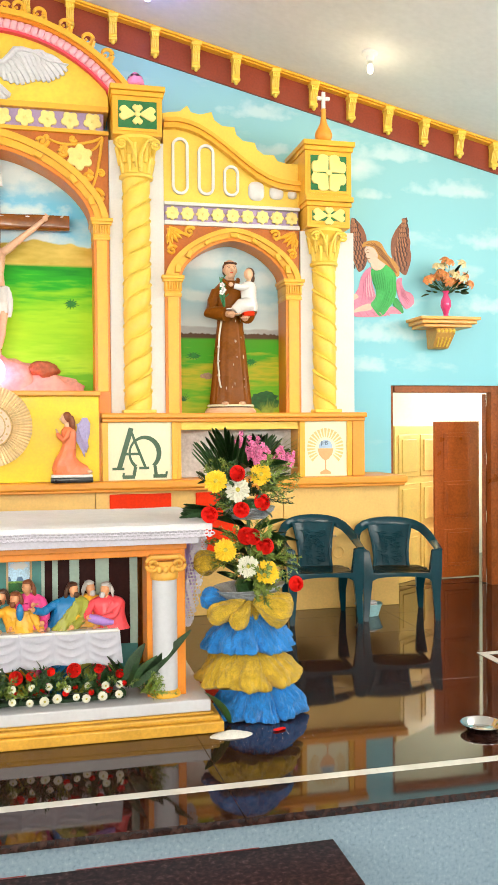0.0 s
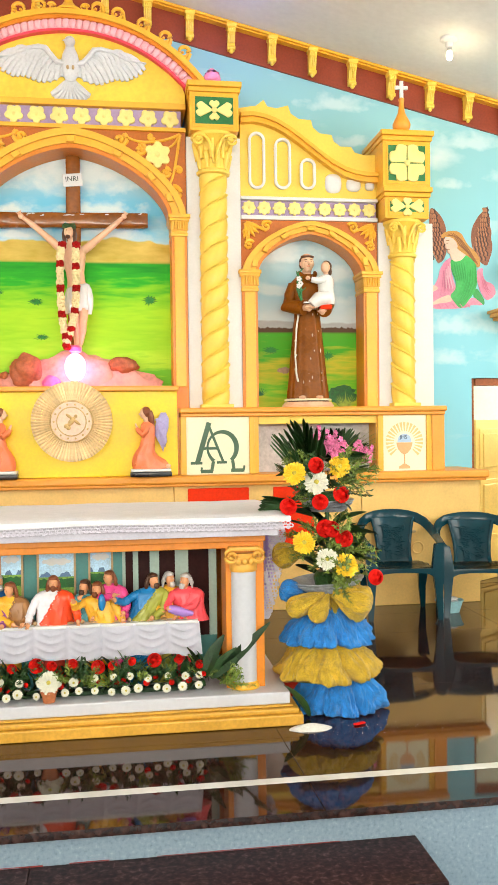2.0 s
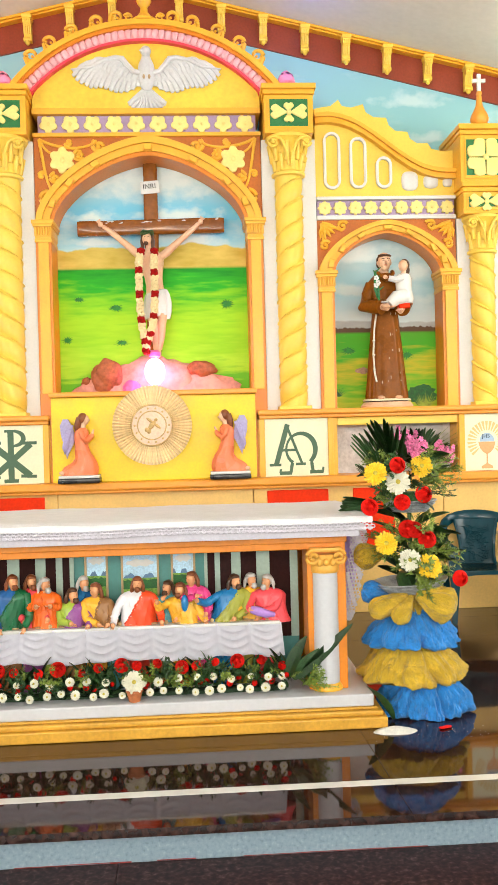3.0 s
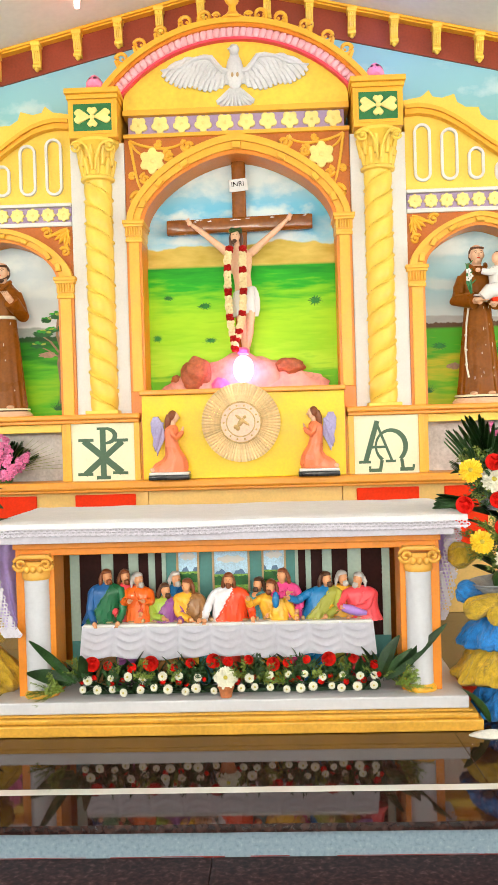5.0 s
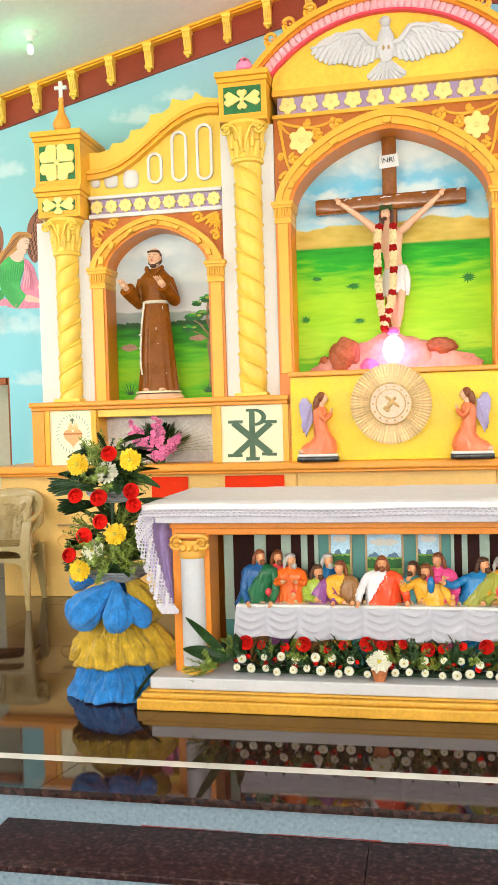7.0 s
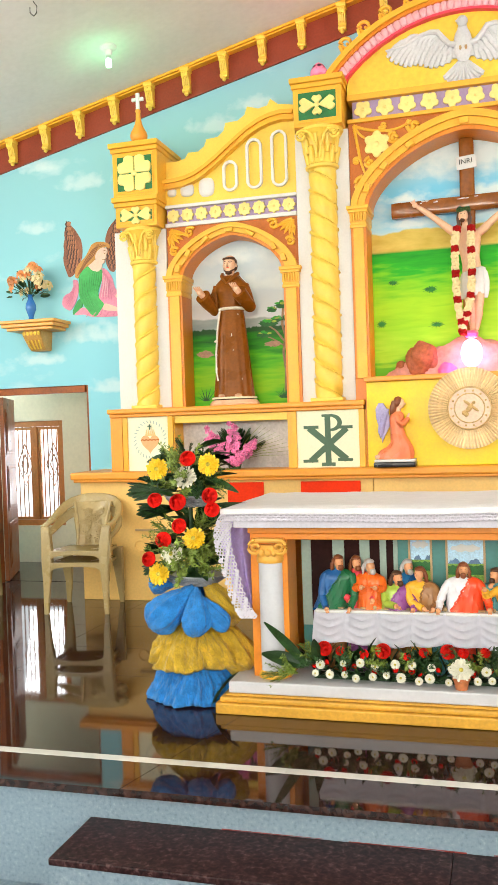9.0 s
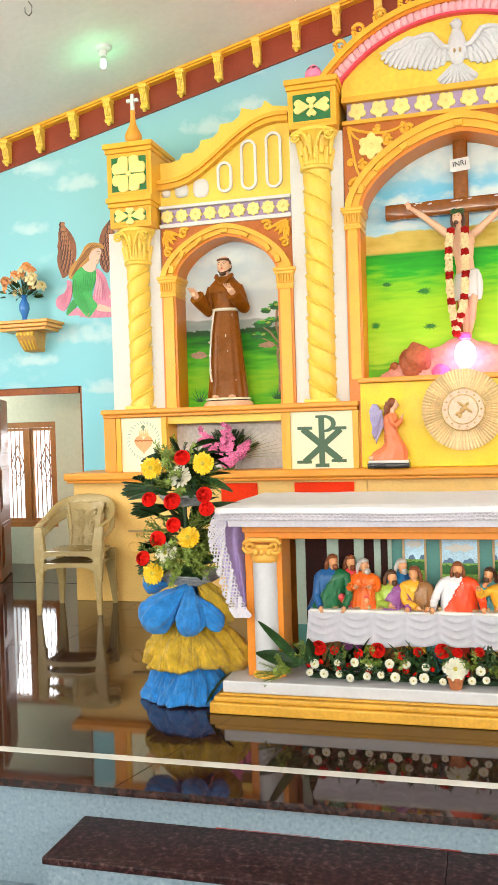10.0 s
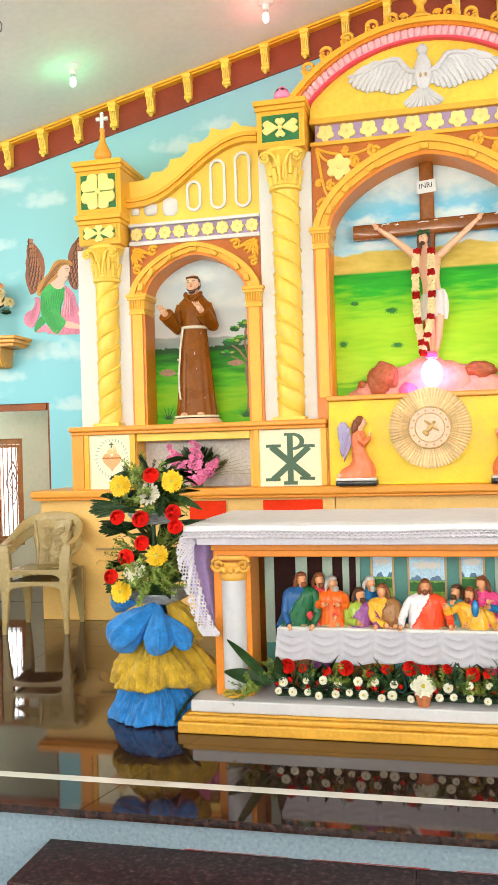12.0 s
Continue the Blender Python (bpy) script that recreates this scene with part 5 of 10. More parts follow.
    for e in (-1, 1):
        ball(bm, (e * 0.043 * h, -0.012 * h, 0.918 * h), 0.006 * h, 0.01 * h, 0.014 * h, 8, 6, 1)
        tube(bm, [(e * 0.008 * h, -0.0665 * h, 0.936 * h), (e * 0.018 * h, -0.0655 * h, 0.939 * h), (e * 0.028 * h, -0.060 * h, 0.936 * h)], 0.0016 * h, 5, 2)
        ball(bm, (e * 0.0165 * h, -0.064 * h, 0.927 * h), 0.0055 * h, 0.0035 * h, 0.0026 * h, 8, 5, 2)
        # turned-down collar of the hood
        tube(bm, [(e * 0.052 * h, -0.01 * h, 0.862 * h), (e * 0.046 * h, -0.045 * h, 0.846 * h), (e * 0.022 * h, -0.072 * h, 0.815 * h), (0.0, -0.084 * h, 0.79 * h)], [0.014 * h, 0.014 * h, 0.012 * h, 0.006 * h], 9, 0)
    if not child:
        ball(bm, (0, -0.044 * h, 0.868 * h), 0.024 * h, 0.019 * h, 0.014 * h, 12, 9, 2)
        for e in (-1, 1):
            tube(bm, [(e * 0.016 * h, -0.060 * h, 0.874 * h), (e * 0.026 * h, -0.050 * h, 0.880 * h), (e * 0.034 * h, -0.03 * h, 0.888 * h), (e * 0.04 * h, -0.01 * h, 0.91 * h)], 0.0045 * h, 6, 2)
    # wide sleeves, hands with fingers
    for sh, el, wr in arms:
        sh, el, wr = Vector(sh) * h, Vector(el) * h, Vector(wr) * h
        d = (wr - el).normalized()
        tube(bm, [sh, sh.lerp(el, 0.5) + Vector((0, 0.004 * h, 0)), el, el.lerp(wr, 0.55), wr], [0.036 * h, 0.040 * h, 0.043 * h, 0.046 * h, 0.050 * h], 18, 0)
        palm = wr + d * 0.026 * h
        tube(bm, [wr - d * 0.01 * h, palm], [0.02 * h, 0.022 * h], 9, 1)
        ball(bm, palm + d * 0.012 * h, 0.021 * h, 0.017 * h, 0.024 * h, 10, 8, 1)
        for q in range(4):
            o = Vector(((q - 1.5) * 0.010 * h, -0.004 * h, 0))
            tube(bm, [palm + o + d * 0.02 * h, palm + o * 1.3 + d * 0.05 * h + Vector((0, -0.006 * h, 0.006 * h))], [0.0065 * h, 0.004 * h], 6, 1)
    # knotted cord
    tube(bm, [(0.085 * h * math.cos(2 * math.pi * i / 30), 0.070 * h * math.sin(2 * math.pi * i / 30), 0.632 * h) for i in range(31)], 0.0105 * h, 8, 3)
    tube(bm, [(-0.062 * h, -0.060 * h, 0.63 * h), (-0.083 * h, -0.062 * h, 0.50 * h), (-0.095 * h, -0.07 * h, 0.34 * h), (-0.092 * h, -0.085 * h, 0.22 * h), (-0.082 * h, -0.09 * h, 0.16 * h)], 0.0065 * h, 7, 3)
    for z in (0.42, 0.33, 0.24):
        ball(bm, (-0.093 * h, -0.078 * h, z * h), 0.010 * h, 0.010 * h, 0.008 * h, 8, 6, 3)
    if child:
        # child in white sitting on the arm, red cloth, book, lily stem
        lathe(bm, [(0.055 * h, 0), (0.062 * h, 0.03 * h), (0.05 * h, 0.09 * h), (0.054 * h, 0.15 * h), (0.04 * h, 0.18 * h), (0.018 * h, 0.19 * h)], (0.098 * h, -0.115 * h, 0.645 * h), 18, 0.8, 4)
        tube(bm, [(0.095 * h, -0.13 * h, 0.685 * h), (0.035 * h, -0.165 * h, 0.672 * h), (-0.005 * h, -0.165 * h, 0.635 * h)], [0.05 * h, 0.045 * h, 0.034 * h], 12, 4)
        ball(bm, (-0.028 * h, -0.165 * h, 0.622 * h), 0.03 * h, 0.022 * h, 0.013 * h, 9, 6, 1)
        tube(bm, [(0.085 * h, -0.14 * h, 0.80 * h), (0.04 * h, -0.15 * h, 0.79 * h), (0.0, -0.14 * h, 0.80 * h)], [0.024 * h, 0.022 * h, 0.018 * h], 9, 4)
        ball(bm, (-0.022 * h, -0.14 * h, 0.808 * h), 0.016 * h, 0.012 * h, 0.014 * h, 8, 6, 1)
        tube(bm, [(0.10 * h, -0.115 * h, 0.83 * h), (0.10 * h, -0.118 * h, 0.86 * h)], 0.016 * h, 8, 1)
        ball(bm, (0.094 * h, -0.128 * h, 0.878 * h), 0.029 * h, 0.031 * h, 0.037 * h, 14, 10, 1)
        ball(bm, (0.107 * h, -0.105 * h, 0.887 * h), 0.033 * h, 0.032 * h, 0.038 * h, 14, 10, 2)
        ball(bm, (0.122 * h, -0.10 * h, 0.855 * h), 0.02 * h, 0.024 * h, 0.034 * h, 10, 8, 2)
        box(bm, 0.055 * h, 0.125 * h, -0.165 * h, -0.10 * h, 0.612 * h, 0.640 * h, 0.006, 5)
        box(bm, -0.055 * h, 0.01 * h, -0.175 * h, -0.12 * h, 0.648 * h, 0.655 * h, 0.002, 4)
        for k in range(9):
            x, z = -0.075 + 0.010 * math.sin(k * 2.3), 0.70 + 0.017 * k
            tube(bm, [(-0.062 * h, -0.14 * h, 0.655 * h), ((x - 0.008) * h, -0.15 * h, z * h), ((x + 0.03 * math.sin(k * 1.7)) * h, -0.152 * h, (z + 0.03) * h)], [0.005 * h, 0.007 * h, 0.003 * h], 5, 7)
        for x, z in ((-0.083, 0.80), (-0.072, 0.77), (-0.084, 0.755)):
            for q in range(5):
                ball(bm, ((x + 0.010 * math.cos(q * 1.26)) * h, -0.156 * h, (z + 0.010 * math.sin(q * 1.26)) * h), 0.008 * h, 0.005 * h, 0.008 * h, 7, 5, 4)
    # chipped paint down the front of the habit
    r = random.Random(len(name))
    for q in range(24 if child else 8):
        v = r.uniform(0.14, 0.60)
        k = (v - 0.14) / 0.46
        rx, ry = (0.123 - 0.040 * k) * h, (0.094 - 0.026 * k) * h
        a = radians(-90 + r.uniform(-48, 48))
        ball(bm, (rx * math.cos(a), ry * 1.005 * math.sin(a), v * h), r.uniform(0.002, 0.0045) * h, 0.003 * h, r.uniform(0.004, 0.016) * h, 7, 5, 3)
    me = mesh_of(name, bm, [HABIT, SKIN, HAIR, ROPE, GLOSS_WHITE, RED, IVORY, GREEN_D], True)
    ob = new(name, me)
    ob.location = place
    return tagged(ob, label, "statue")


statue("friar_statue", (2.032, 3.07, 1.746), 1.378, "glazed brown plaster friar statue holding a child in white", [((0.085, 0, 0.785), (0.135, -0.02, 0.655), (0.085, -0.11, 0.615)), ((-0.085, 0, 0.785), (-0.135, -0.025, 0.645), (-0.045, -0.125, 0.625))], child=True)
statue("saint_statue", (-2.083, 3.07, 1.746), 1.368, "glazed brown plaster friar statue with raised open hands", [((0.085, 0, 0.785), (0.128, -0.02, 0.645), (0.085, -0.11, 0.725)), ((-0.085, 0, 0.785), (-0.122, -0.02, 0.635), (-0.158, -0.12, 0.715))])


def timber(bm, a, b, half, depth, seed):
    """A hewn beam with softened corners and an uneven face."""
    n, seg = 40, 24
    d = (b - a).normalized()
    side = Vector((0, 0, 1)) if abs(d.x) > 0.5 else Vector((1, 0, 0))
    rows = []
    for i in range(n + 1):
        p = a.lerp(b, i / n)
        row = []
        for k in range(seg):
            q = 2 * math.pi * k / seg
            c, s = math.cos(q), math.sin(q)
            u, v = math.copysign(abs(c) ** 0.55, c), math.copysign(abs(s) ** 0.55, s)
            w = 1 + 0.07 * noise.noise((c * 1.5 + seed, s * 1.5, i * 0.16)) + 0.03 * noise.noise((c * 5, s * 5 + seed, i * 0.4))
            if i in (0, n):
                w *= 0.93
            row.append(bm.verts.new(p + side * half * u * w + Vector((0, depth * v * w, 0))))
        rows.append(row)
    for p, q in zip(rows, rows[1:]):
        for k in range(seg):
            bm.faces.new((p[k], p[(k + 1) % seg], q[(k + 1) % seg], q[k]))
    bm.faces.new(rows[0][::-1]), bm.faces.new(rows[-1])


def crucifix():
    c = thing("crucifix", "varnished brown wooden crucifix with a white title board", "crucifix", (0, 3.28, 1.934))
    bm = bmesh.new()
    timber(bm, Vector((0, 0.008, 0.30)), Vector((0, 0.008, 2.03)), 0.062, 0.042, 3.0)
    part("upright", bm, CROSS_WOOD, c, smooth=True)
    bm = bmesh.new()
    timber(bm, Vector((-0.645, -0.012, 1.455)), Vector((0.645, -0.012, 1.478)), 0.066, 0.044, 8.0)
    part("crossbeam", bm, CROSS_WOOD, c, smooth=True)
    # small white flecks scattered over the upper half of the beam's face
    r = random.Random(12)
    for i in range(16):
        bm = bmesh.new()
        x = r.uniform(-0.40, 0.60)
        ball(bm, (x, -0.052, 1.47 + 0.018 * x + r.uniform(0.02, 0.052)), r.uniform(0.008, 0.028), 0.004, r.uniform(0.004, 0.008), 9, 6)
        part("white_fleck", bm, GLOSS_WHITE, c, "small white fleck on the crossbeam", True)
    bm = bmesh.new()
    vs = box(bm, -0.083, 0.083, -0.048, -0.036, 1.755, 1.865, 0.002)
    bmesh.ops.rotate(bm, cent=(0, -0.04, 1.81), matrix=Matrix.Rotation(radians(-5), 3, "Y"), verts=bm.verts[:])
    board = part("title_board", bm, GLOSS_WHITE, c, "small white title board")
    lettering("INRI", 0.062, BLACK, board, Matrix.Translation((-0.062, -0.051, 1.792)) @ Matrix.Rotation(radians(-5), 4, "Y") @ Matrix.Rotation(radians(90), 4, "X"))
    return c


def lettering(text, size, m, parent, at):
    cu = bpy.data.curves.new("lettering", "FONT")
    cu.body, cu.size, cu.extrude = text, size, 0.001
    tmp = bpy.data.objects.new("lettering", cu)
    scene.collection.objects.link(tmp)
    dg = bpy.context.evaluated_depsgraph_get()
    me = bpy.data.meshes.new_from_object(tmp.evaluated_get(dg))
    bpy.data.objects.remove(tmp)
    bpy.data.curves.remove(cu)
    me.materials.clear()
    me.materials.append(m)
    return put("lettering", me, parent, at)


crucifix()


def corpus():
    """The carved figure on the cross, one plain mesh."""
    bm = bmesh.new()

    def limb(rows, mi, seg=18):
        rings = []
        for x, y, z, rx, ry in rows:
            rings.append([bm.verts.new((x + rx * math.cos(2 * math.pi * k / seg), y + ry * math.sin(2 * math.pi * k / seg), z)) for k in range(seg)])
        for a, b in zip(rings, rings[1:]):
            for k in range(seg):
                bm.faces.new((a[k], a[(k + 1) % seg], b[(k + 1) % seg], b[k])).material_index = mi
        bm.faces.new(rings[0][::-1]).material_index = mi
        bm.faces.new(rings[-1]).material_index = mi
    limb([(0.03, 0, 0.78, 0.085, 0.06), (0.03, 0, 0.84, 0.088, 0.06), (0.022, 0, 0.92, 0.076, 0.052), (0.012, -0.004, 1.0, 0.078, 0.056), (0.004, -0.008, 1.08, 0.096, 0.066), (0.0, -0.006, 1.15, 0.106, 0.066), (0.0, 0, 1.20, 0.10, 0.056), (-0.005, 0, 1.235, 0.066, 0.044), (-0.012, -0.006, 1.27, 0.034, 0.034), (-0.02, -0.012, 1.30, 0.03, 0.03)], 0, 24)
    for s, palm in ((-1, (-0.42, 0.02, 1.465)), (1, (0.42, 0.02, 1.48))):
        tube(bm, [(s * 0.075, 0, 1.185), (s * 0.13, 0.0, 1.222), (s * 0.20, 0.005, 1.285), (s * 0.27, 0.008, 1.345), (s * 0.34, 0.012, 1.405), palm], [0.036, 0.036, 0.031, 0.026, 0.025, 0.017], 12, 0)
        ball(bm, (palm[0] + s * 0.018, palm[1] - 0.018, palm[2] + 0.012), 0.024, 0.014, 0.026, 10, 7, 0)
        for q in range(4):
            tube(bm, [(palm[0] + s * (0.02 + 0.004 * q), palm[1] - 0.02, palm[2] + 0.02), (palm[0] + s * (0.020 + 0.011 * q), palm[1] - 0.032, palm[2] + 0.056 - 0.006 * q)], 0.005, 5, 0)
    for s in (-1, 1):
        limb([(0.03 + s * 0.045, 0, 0.80, 0.050, 0.055), (0.035 + s * 0.045, -0.02, 0.70, 0.048, 0.052), (0.04 + s * 0.036, -0.045, 0.60, 0.040, 0.044), (0.042 + s * 0.030, -0.052, 0.555, 0.036, 0.040), (0.042 + s * 0.026, -0.035, 0.49, 0.034, 0.037), (0.036 + s * 0.020, -0.012, 0.42, 0.026, 0.028), (0.032 + s * 0.014, -0.004, 0.37, 0.022, 0.024)], 0)
        ball(bm, (0.03 + s * 0.012, -0.03, 0.34), 0.022, 0.032, 0.042, 12, 8, 0)
    cloth = []
    for v, rx, ry in ((0.655, 0.112, 0.074), (0.68, 0.118, 0.080), (0.76, 0.116, 0.078), (0.84, 0.106, 0.070), (0.875, 0.098, 0.066), (0.885, 0.08, 0.05)):
        cloth.append([bm.verts.new((0.035 + rx * (1 + 0.05 * math.sin(9 * q + 14 * v)) * math.cos(q), -0.006 + ry * (1 + 0.10 * math.sin(9 * q + 14 * v)) * math.sin(q), v + 0.02 * math.cos(q))) for q in [2 * math.pi * k / 40 for k in range(40)]])
    for a, b in zip(cloth, cloth[1:]):
        for k in range(40):
            bm.faces.new((a[k], a[(k + 1) % 40], b[(k + 1) % 40], b[k])).material_index = 1
    bm.faces.new(cloth[0][::-1]).material_index = 1
    bm.faces.new(cloth[-1]).material_index = 1
    limb([(0.128, -0.03, 0.635, 0.020, 0.010), (0.134, -0.034, 0.70, 0.030, 0.017), (0.136, -0.036, 0.78, 0.030, 0.020), (0.128, -0.034, 0.85, 0.024, 0.022), (0.118, -0.03, 0.89, 0.012, 0.014)], 1)
    ball(bm, (-0.035, -0.05, 1.335), 0.040, 0.046, 0.056, 16, 12, 0)
    ball(bm, (-0.028, -0.018, 1.352), 0.048, 0.046, 0.056, 16, 12, 2)
    ball(bm, (-0.042, -0.078, 1.292), 0.021, 0.015, 0.019, 12, 9, 2)
    tube(bm, [(-0.036, -0.094, 1.348), (-0.038, -0.104, 1.326)], [0.004, 0.007], 7, 0)
    for e in (-1, 1):
        ball(bm, (-0.036 + e * 0.014, -0.090, 1.345), 0.006, 0.004, 0.0035, 7, 5, 2)
        tube(bm, [(-0.03 + e * 0.038, -0.03, 1.37), (-0.03 + e * 0.046, -0.035, 1.32), (-0.03 + e * 0.044, -0.035, 1.26), (-0.03 + e * 0.05, -0.04, 1.21)], [0.016, 0.018, 0.015, 0.006], 8, 2)
    for w in range(3):
        tube(bm, [(-0.032 + 0.053 * math.cos(i * 0.52), -0.04 + 0.055 * math.sin(i * 0.52), 1.374 + 0.011 * w + 0.008 * math.sin(i * 2.1 + 2 * w)) for i in range(13)], 0.008, 6, 3)
    ob = tagged(new("crucified_figure", mesh_of("crucified_figure", bm, [SKIN, GLOSS_WHITE, HAIR, LEAF], True)), "painted plaster figure hanging on the wooden cross", "statue")
    ob.location = (0, 3.185, 1.934)


corpus()


def garland():
    g = thing("flower_garland", "garland of cream and dark red flower heads on the figure", "garland", (0, 3.06, 1.934))
    strands = ([(-0.085, 1.22), (-0.105, 1.12), (-0.108, 1.0), (-0.108, 0.85), (-0.104, 0.70), (-0.092, 0.56), (-0.07, 0.44), (-0.06, 0.34)], [(0.03, 1.22), (0.024, 1.10), (0.026, 0.98), (0.025, 0.85), (0.018, 0.72), (0.005, 0.60), (-0.025, 0.50), (-0.05, 0.42)])
    mesh = {}
    for m, name in ((PETAL_C, "cream_bloom"), (mat("dark_red_petal", (0.36, 0.006, 0.004), 0.7, vary=0.15, scale=20, spec=0.15), "red_bloom")):
        bm = bmesh.new()
        for q in range(11):
            a = 2 * math.pi * q / 11
            ball(bm, (0.026 * math.cos(a), 0.022 * math.sin(a), 0.006 * math.sin(3 * a)), 0.014, 0.014, 0.017, 7, 5)
        ball(bm, (0, 0, 0), 0.024, 0.02, 0.016, 8, 6)
        mesh[name] = mesh_of(name, bm, m, True)
    for line in strands:
        n = 34
        for i in range(n):
            t = i / (n - 1) * (len(line) - 1)
            j = min(int(t), len(line) - 2)
            x = line[j][0] + (line[j + 1][0] - line[j][0]) * (t - j)
            z = line[j][1] + (line[j + 1][1] - line[j][1]) * (t - j)
            name = "red_bloom" if i % 7 in (0, 1) or i > 31 else "cream_bloom"
            put(name, mesh[name], g, pose(x + 0.003 * math.sin(i * 2.3), -0.002 * (i % 3), z, 0, 0, 40 * i) @ Matrix.Diagonal((0.92, 0.92, 1.0, 1)))
    return g


garland()

# painted rocks at the foot of the cross
rocks = thing("rock_mound", "painted plaster rock mound in brown and pink", "rocks", (0, 3.28, 1.933))


def rock(cx, cz, rx, rz, m, seed, ry=0.09, y=0.0):
    bm = bmesh.new()
    bmesh.ops.create_icosphere(bm, subdivisions=4, radius=1.0)
    for v in bm.verts:
        n = noise.noise(v.co * 1.7 + Vector((seed, seed * 2, 0))) * 0.28 + noise.noise(v.co * 4.5 + Vector((seed, 0, 3))) * 0.09
        v.co *= 1 + n
        v.co = Vector((v.co.x * rx + cx, v.co.y * ry + y, max(v.co.z * rz + cz, 0.001)))
    part("rock", bm, m, rocks, smooth=True)


rock(0.02, 0.03, 0.42, 0.30, ROCK_PINK, 1.3)
rock(0.30, 0.0, 0.42, 0.20, ROCK_PINK, 2.7)
rock(-0.33, 0.0, 0.36, 0.17, ROCK_PINK, 4.1)
rock(-0.42, 0.15, 0.13, 0.14, ROCK, 5.5, 0.07, -0.05)
rock(0.42, 0.20, 0.13, 0.07, ROCK, 6.2, 0.06, -0.05)
rock(-0.60, 0.10, 0.05, 0.05, ROCK, 7.7, 0.05)
rock(-0.20, 0.03, 0.08, 0.08, HOTPINK, 8.8, 0.05, -0.09)

# lit oval lamp in front of the cross
lampo = thing("oval_lamp", "glowing oval magenta-white altar lamp", "lamp", (0.005, 3.10, 1.933))
bm = bmesh.new()
lathe(bm, [(0.05, 0), (0.055, 0.012), (0.03, 0.02), (0.022, 0.06)], (0, 0, 0), 18)
part("foot", bm, GOLD, lampo, smooth=True)
bm = bmesh.new()
ball(bm, (0, 0, 0.175), 0.088, 0.03, 0.12, 24, 16)
part("glass", bm, BULB_M, lampo, "glowing oval glass", True)
bm = bmesh.new()
tube(bm, [(0.05 * math.cos(2 * math.pi * i / 24), -0.031, 0.175 + 0.078 * math.sin(2 * math.pi * i / 24)) for i in range(25)], 0.004, 6)
part("wire_oval", bm, GLOSS_WHITE, lampo)
bm = bmesh.new()
lathe(bm, [(0.03, 0.30), (0.05, 0.31), (0.055, 0.34), (0.04, 0.36)], (0, 0, 0), 14)
part("cap", bm, HOTPINK, lampo, smooth=True)
bulb_lamp("oval_lamp_light", (0.005, 3.0, 2.12), 5, 0.1, (1.0, 0.25, 0.85))


GILT_D = mat("worn_gilt", (0.66, 0.42, 0.16), 0.4, metal=0.2, vary=0.2, scale=30)


def monstrance():
    """Sunburst disc of fine brass rays round a host plate."""
    m = thing("sunburst_monstrance", "gilt sunburst disc with fine rays round a round host plate", "monstrance", (-0.015, 2.80, 1.64))
    n = 72
    bm = bmesh.new()
    lathe(bm, [(0.30, -0.012), (0.30, 0.0)], (0, 0, 0), 48)
    bmesh.ops.rotate(bm, cent=(0, 0, 0), matrix=Matrix.Rotation(radians(90), 3, "X"), verts=bm.verts[:])
    part("back_disc", bm, GOLD, m)
    bm = bmesh.new()
    tube(bm, [(0.165, 0, 0), (0.33, 0, 0)], [0.0085, 0.0155], 6)
    ray = mesh_of("ray", bm, mat("pale_brass_ray", (0.88, 0.62, 0.32), 0.35, metal=0.15, vary=0.1, random_by=0.12), True)
    for i in range(n):
        a = 360 * i / n
        put("ray", ray, m, pose(0, -0.016, 0, 0, a, 0))
    bm = bmesh.new()
    lathe(bm, [(0.17, -0.03), (0.168, -0.014), (0.15, -0.012)], (0, 0, 0), 40)
    bmesh.ops.rotate(bm, cent=(0, 0, 0), matrix=Matrix.Rotation(radians(-90), 3, "X"), verts=bm.verts[:])
    for v in bm.verts:
        v.co.y -= 0.042
    part("host_plate", bm, mat("pale_pink_gilt", (0.84, 0.58, 0.42), 0.4, vary=0.1), m, "pale pink gilt host plate", True)
    bm = bmesh.new()
    tube(bm, [(0.17 * math.cos(2 * math.pi * i / 40), -0.073, 0.17 * math.sin(2 * math.pi * i / 40)) for i in range(41)], 0.007, 7)
    tube(bm, [(0.118 * math.cos(2 * math.pi * i / 40), -0.073, 0.118 * math.sin(2 * math.pi * i / 40)) for i in range(41)], 0.005, 7)
    part("rim", bm, GILT_D, m, smooth=True)
    bm = bmesh.new()
    for x, z, rx, rz in ((0.0, 0.0, 0.022, 0.045), (-0.035, 0.022, 0.042, 0.012), (0.035, 0.022, 0.042, 0.012), (0.0, 0.055, 0.014, 0.016), (-0.012, -0.055, 0.018, 0.02), (0.012, -0.055, 0.018, 0.02)):
        ball(bm, (x, -0.073, z), rx, 0.012, rz, 10, 7)
    bmesh.ops.rotate(bm, cent=(0, -0.073, 0), matrix=Matrix.Rotation(radians(38), 3, "Y"), verts=bm.verts[:])
    part("emblem", bm, GILT_D, m, "gilt bird emblem", True)
    for i in range(14):
        bm = bmesh.new()
        a = 2 * math.pi * i / 14
        ball(bm, (0.142 * math.cos(a), -0.073, 0.142 * math.sin(a)), 0.009, 0.006, 0.009, 8, 5)
        part("bead", bm, GILT_D, m, smooth=True)


monstrance()


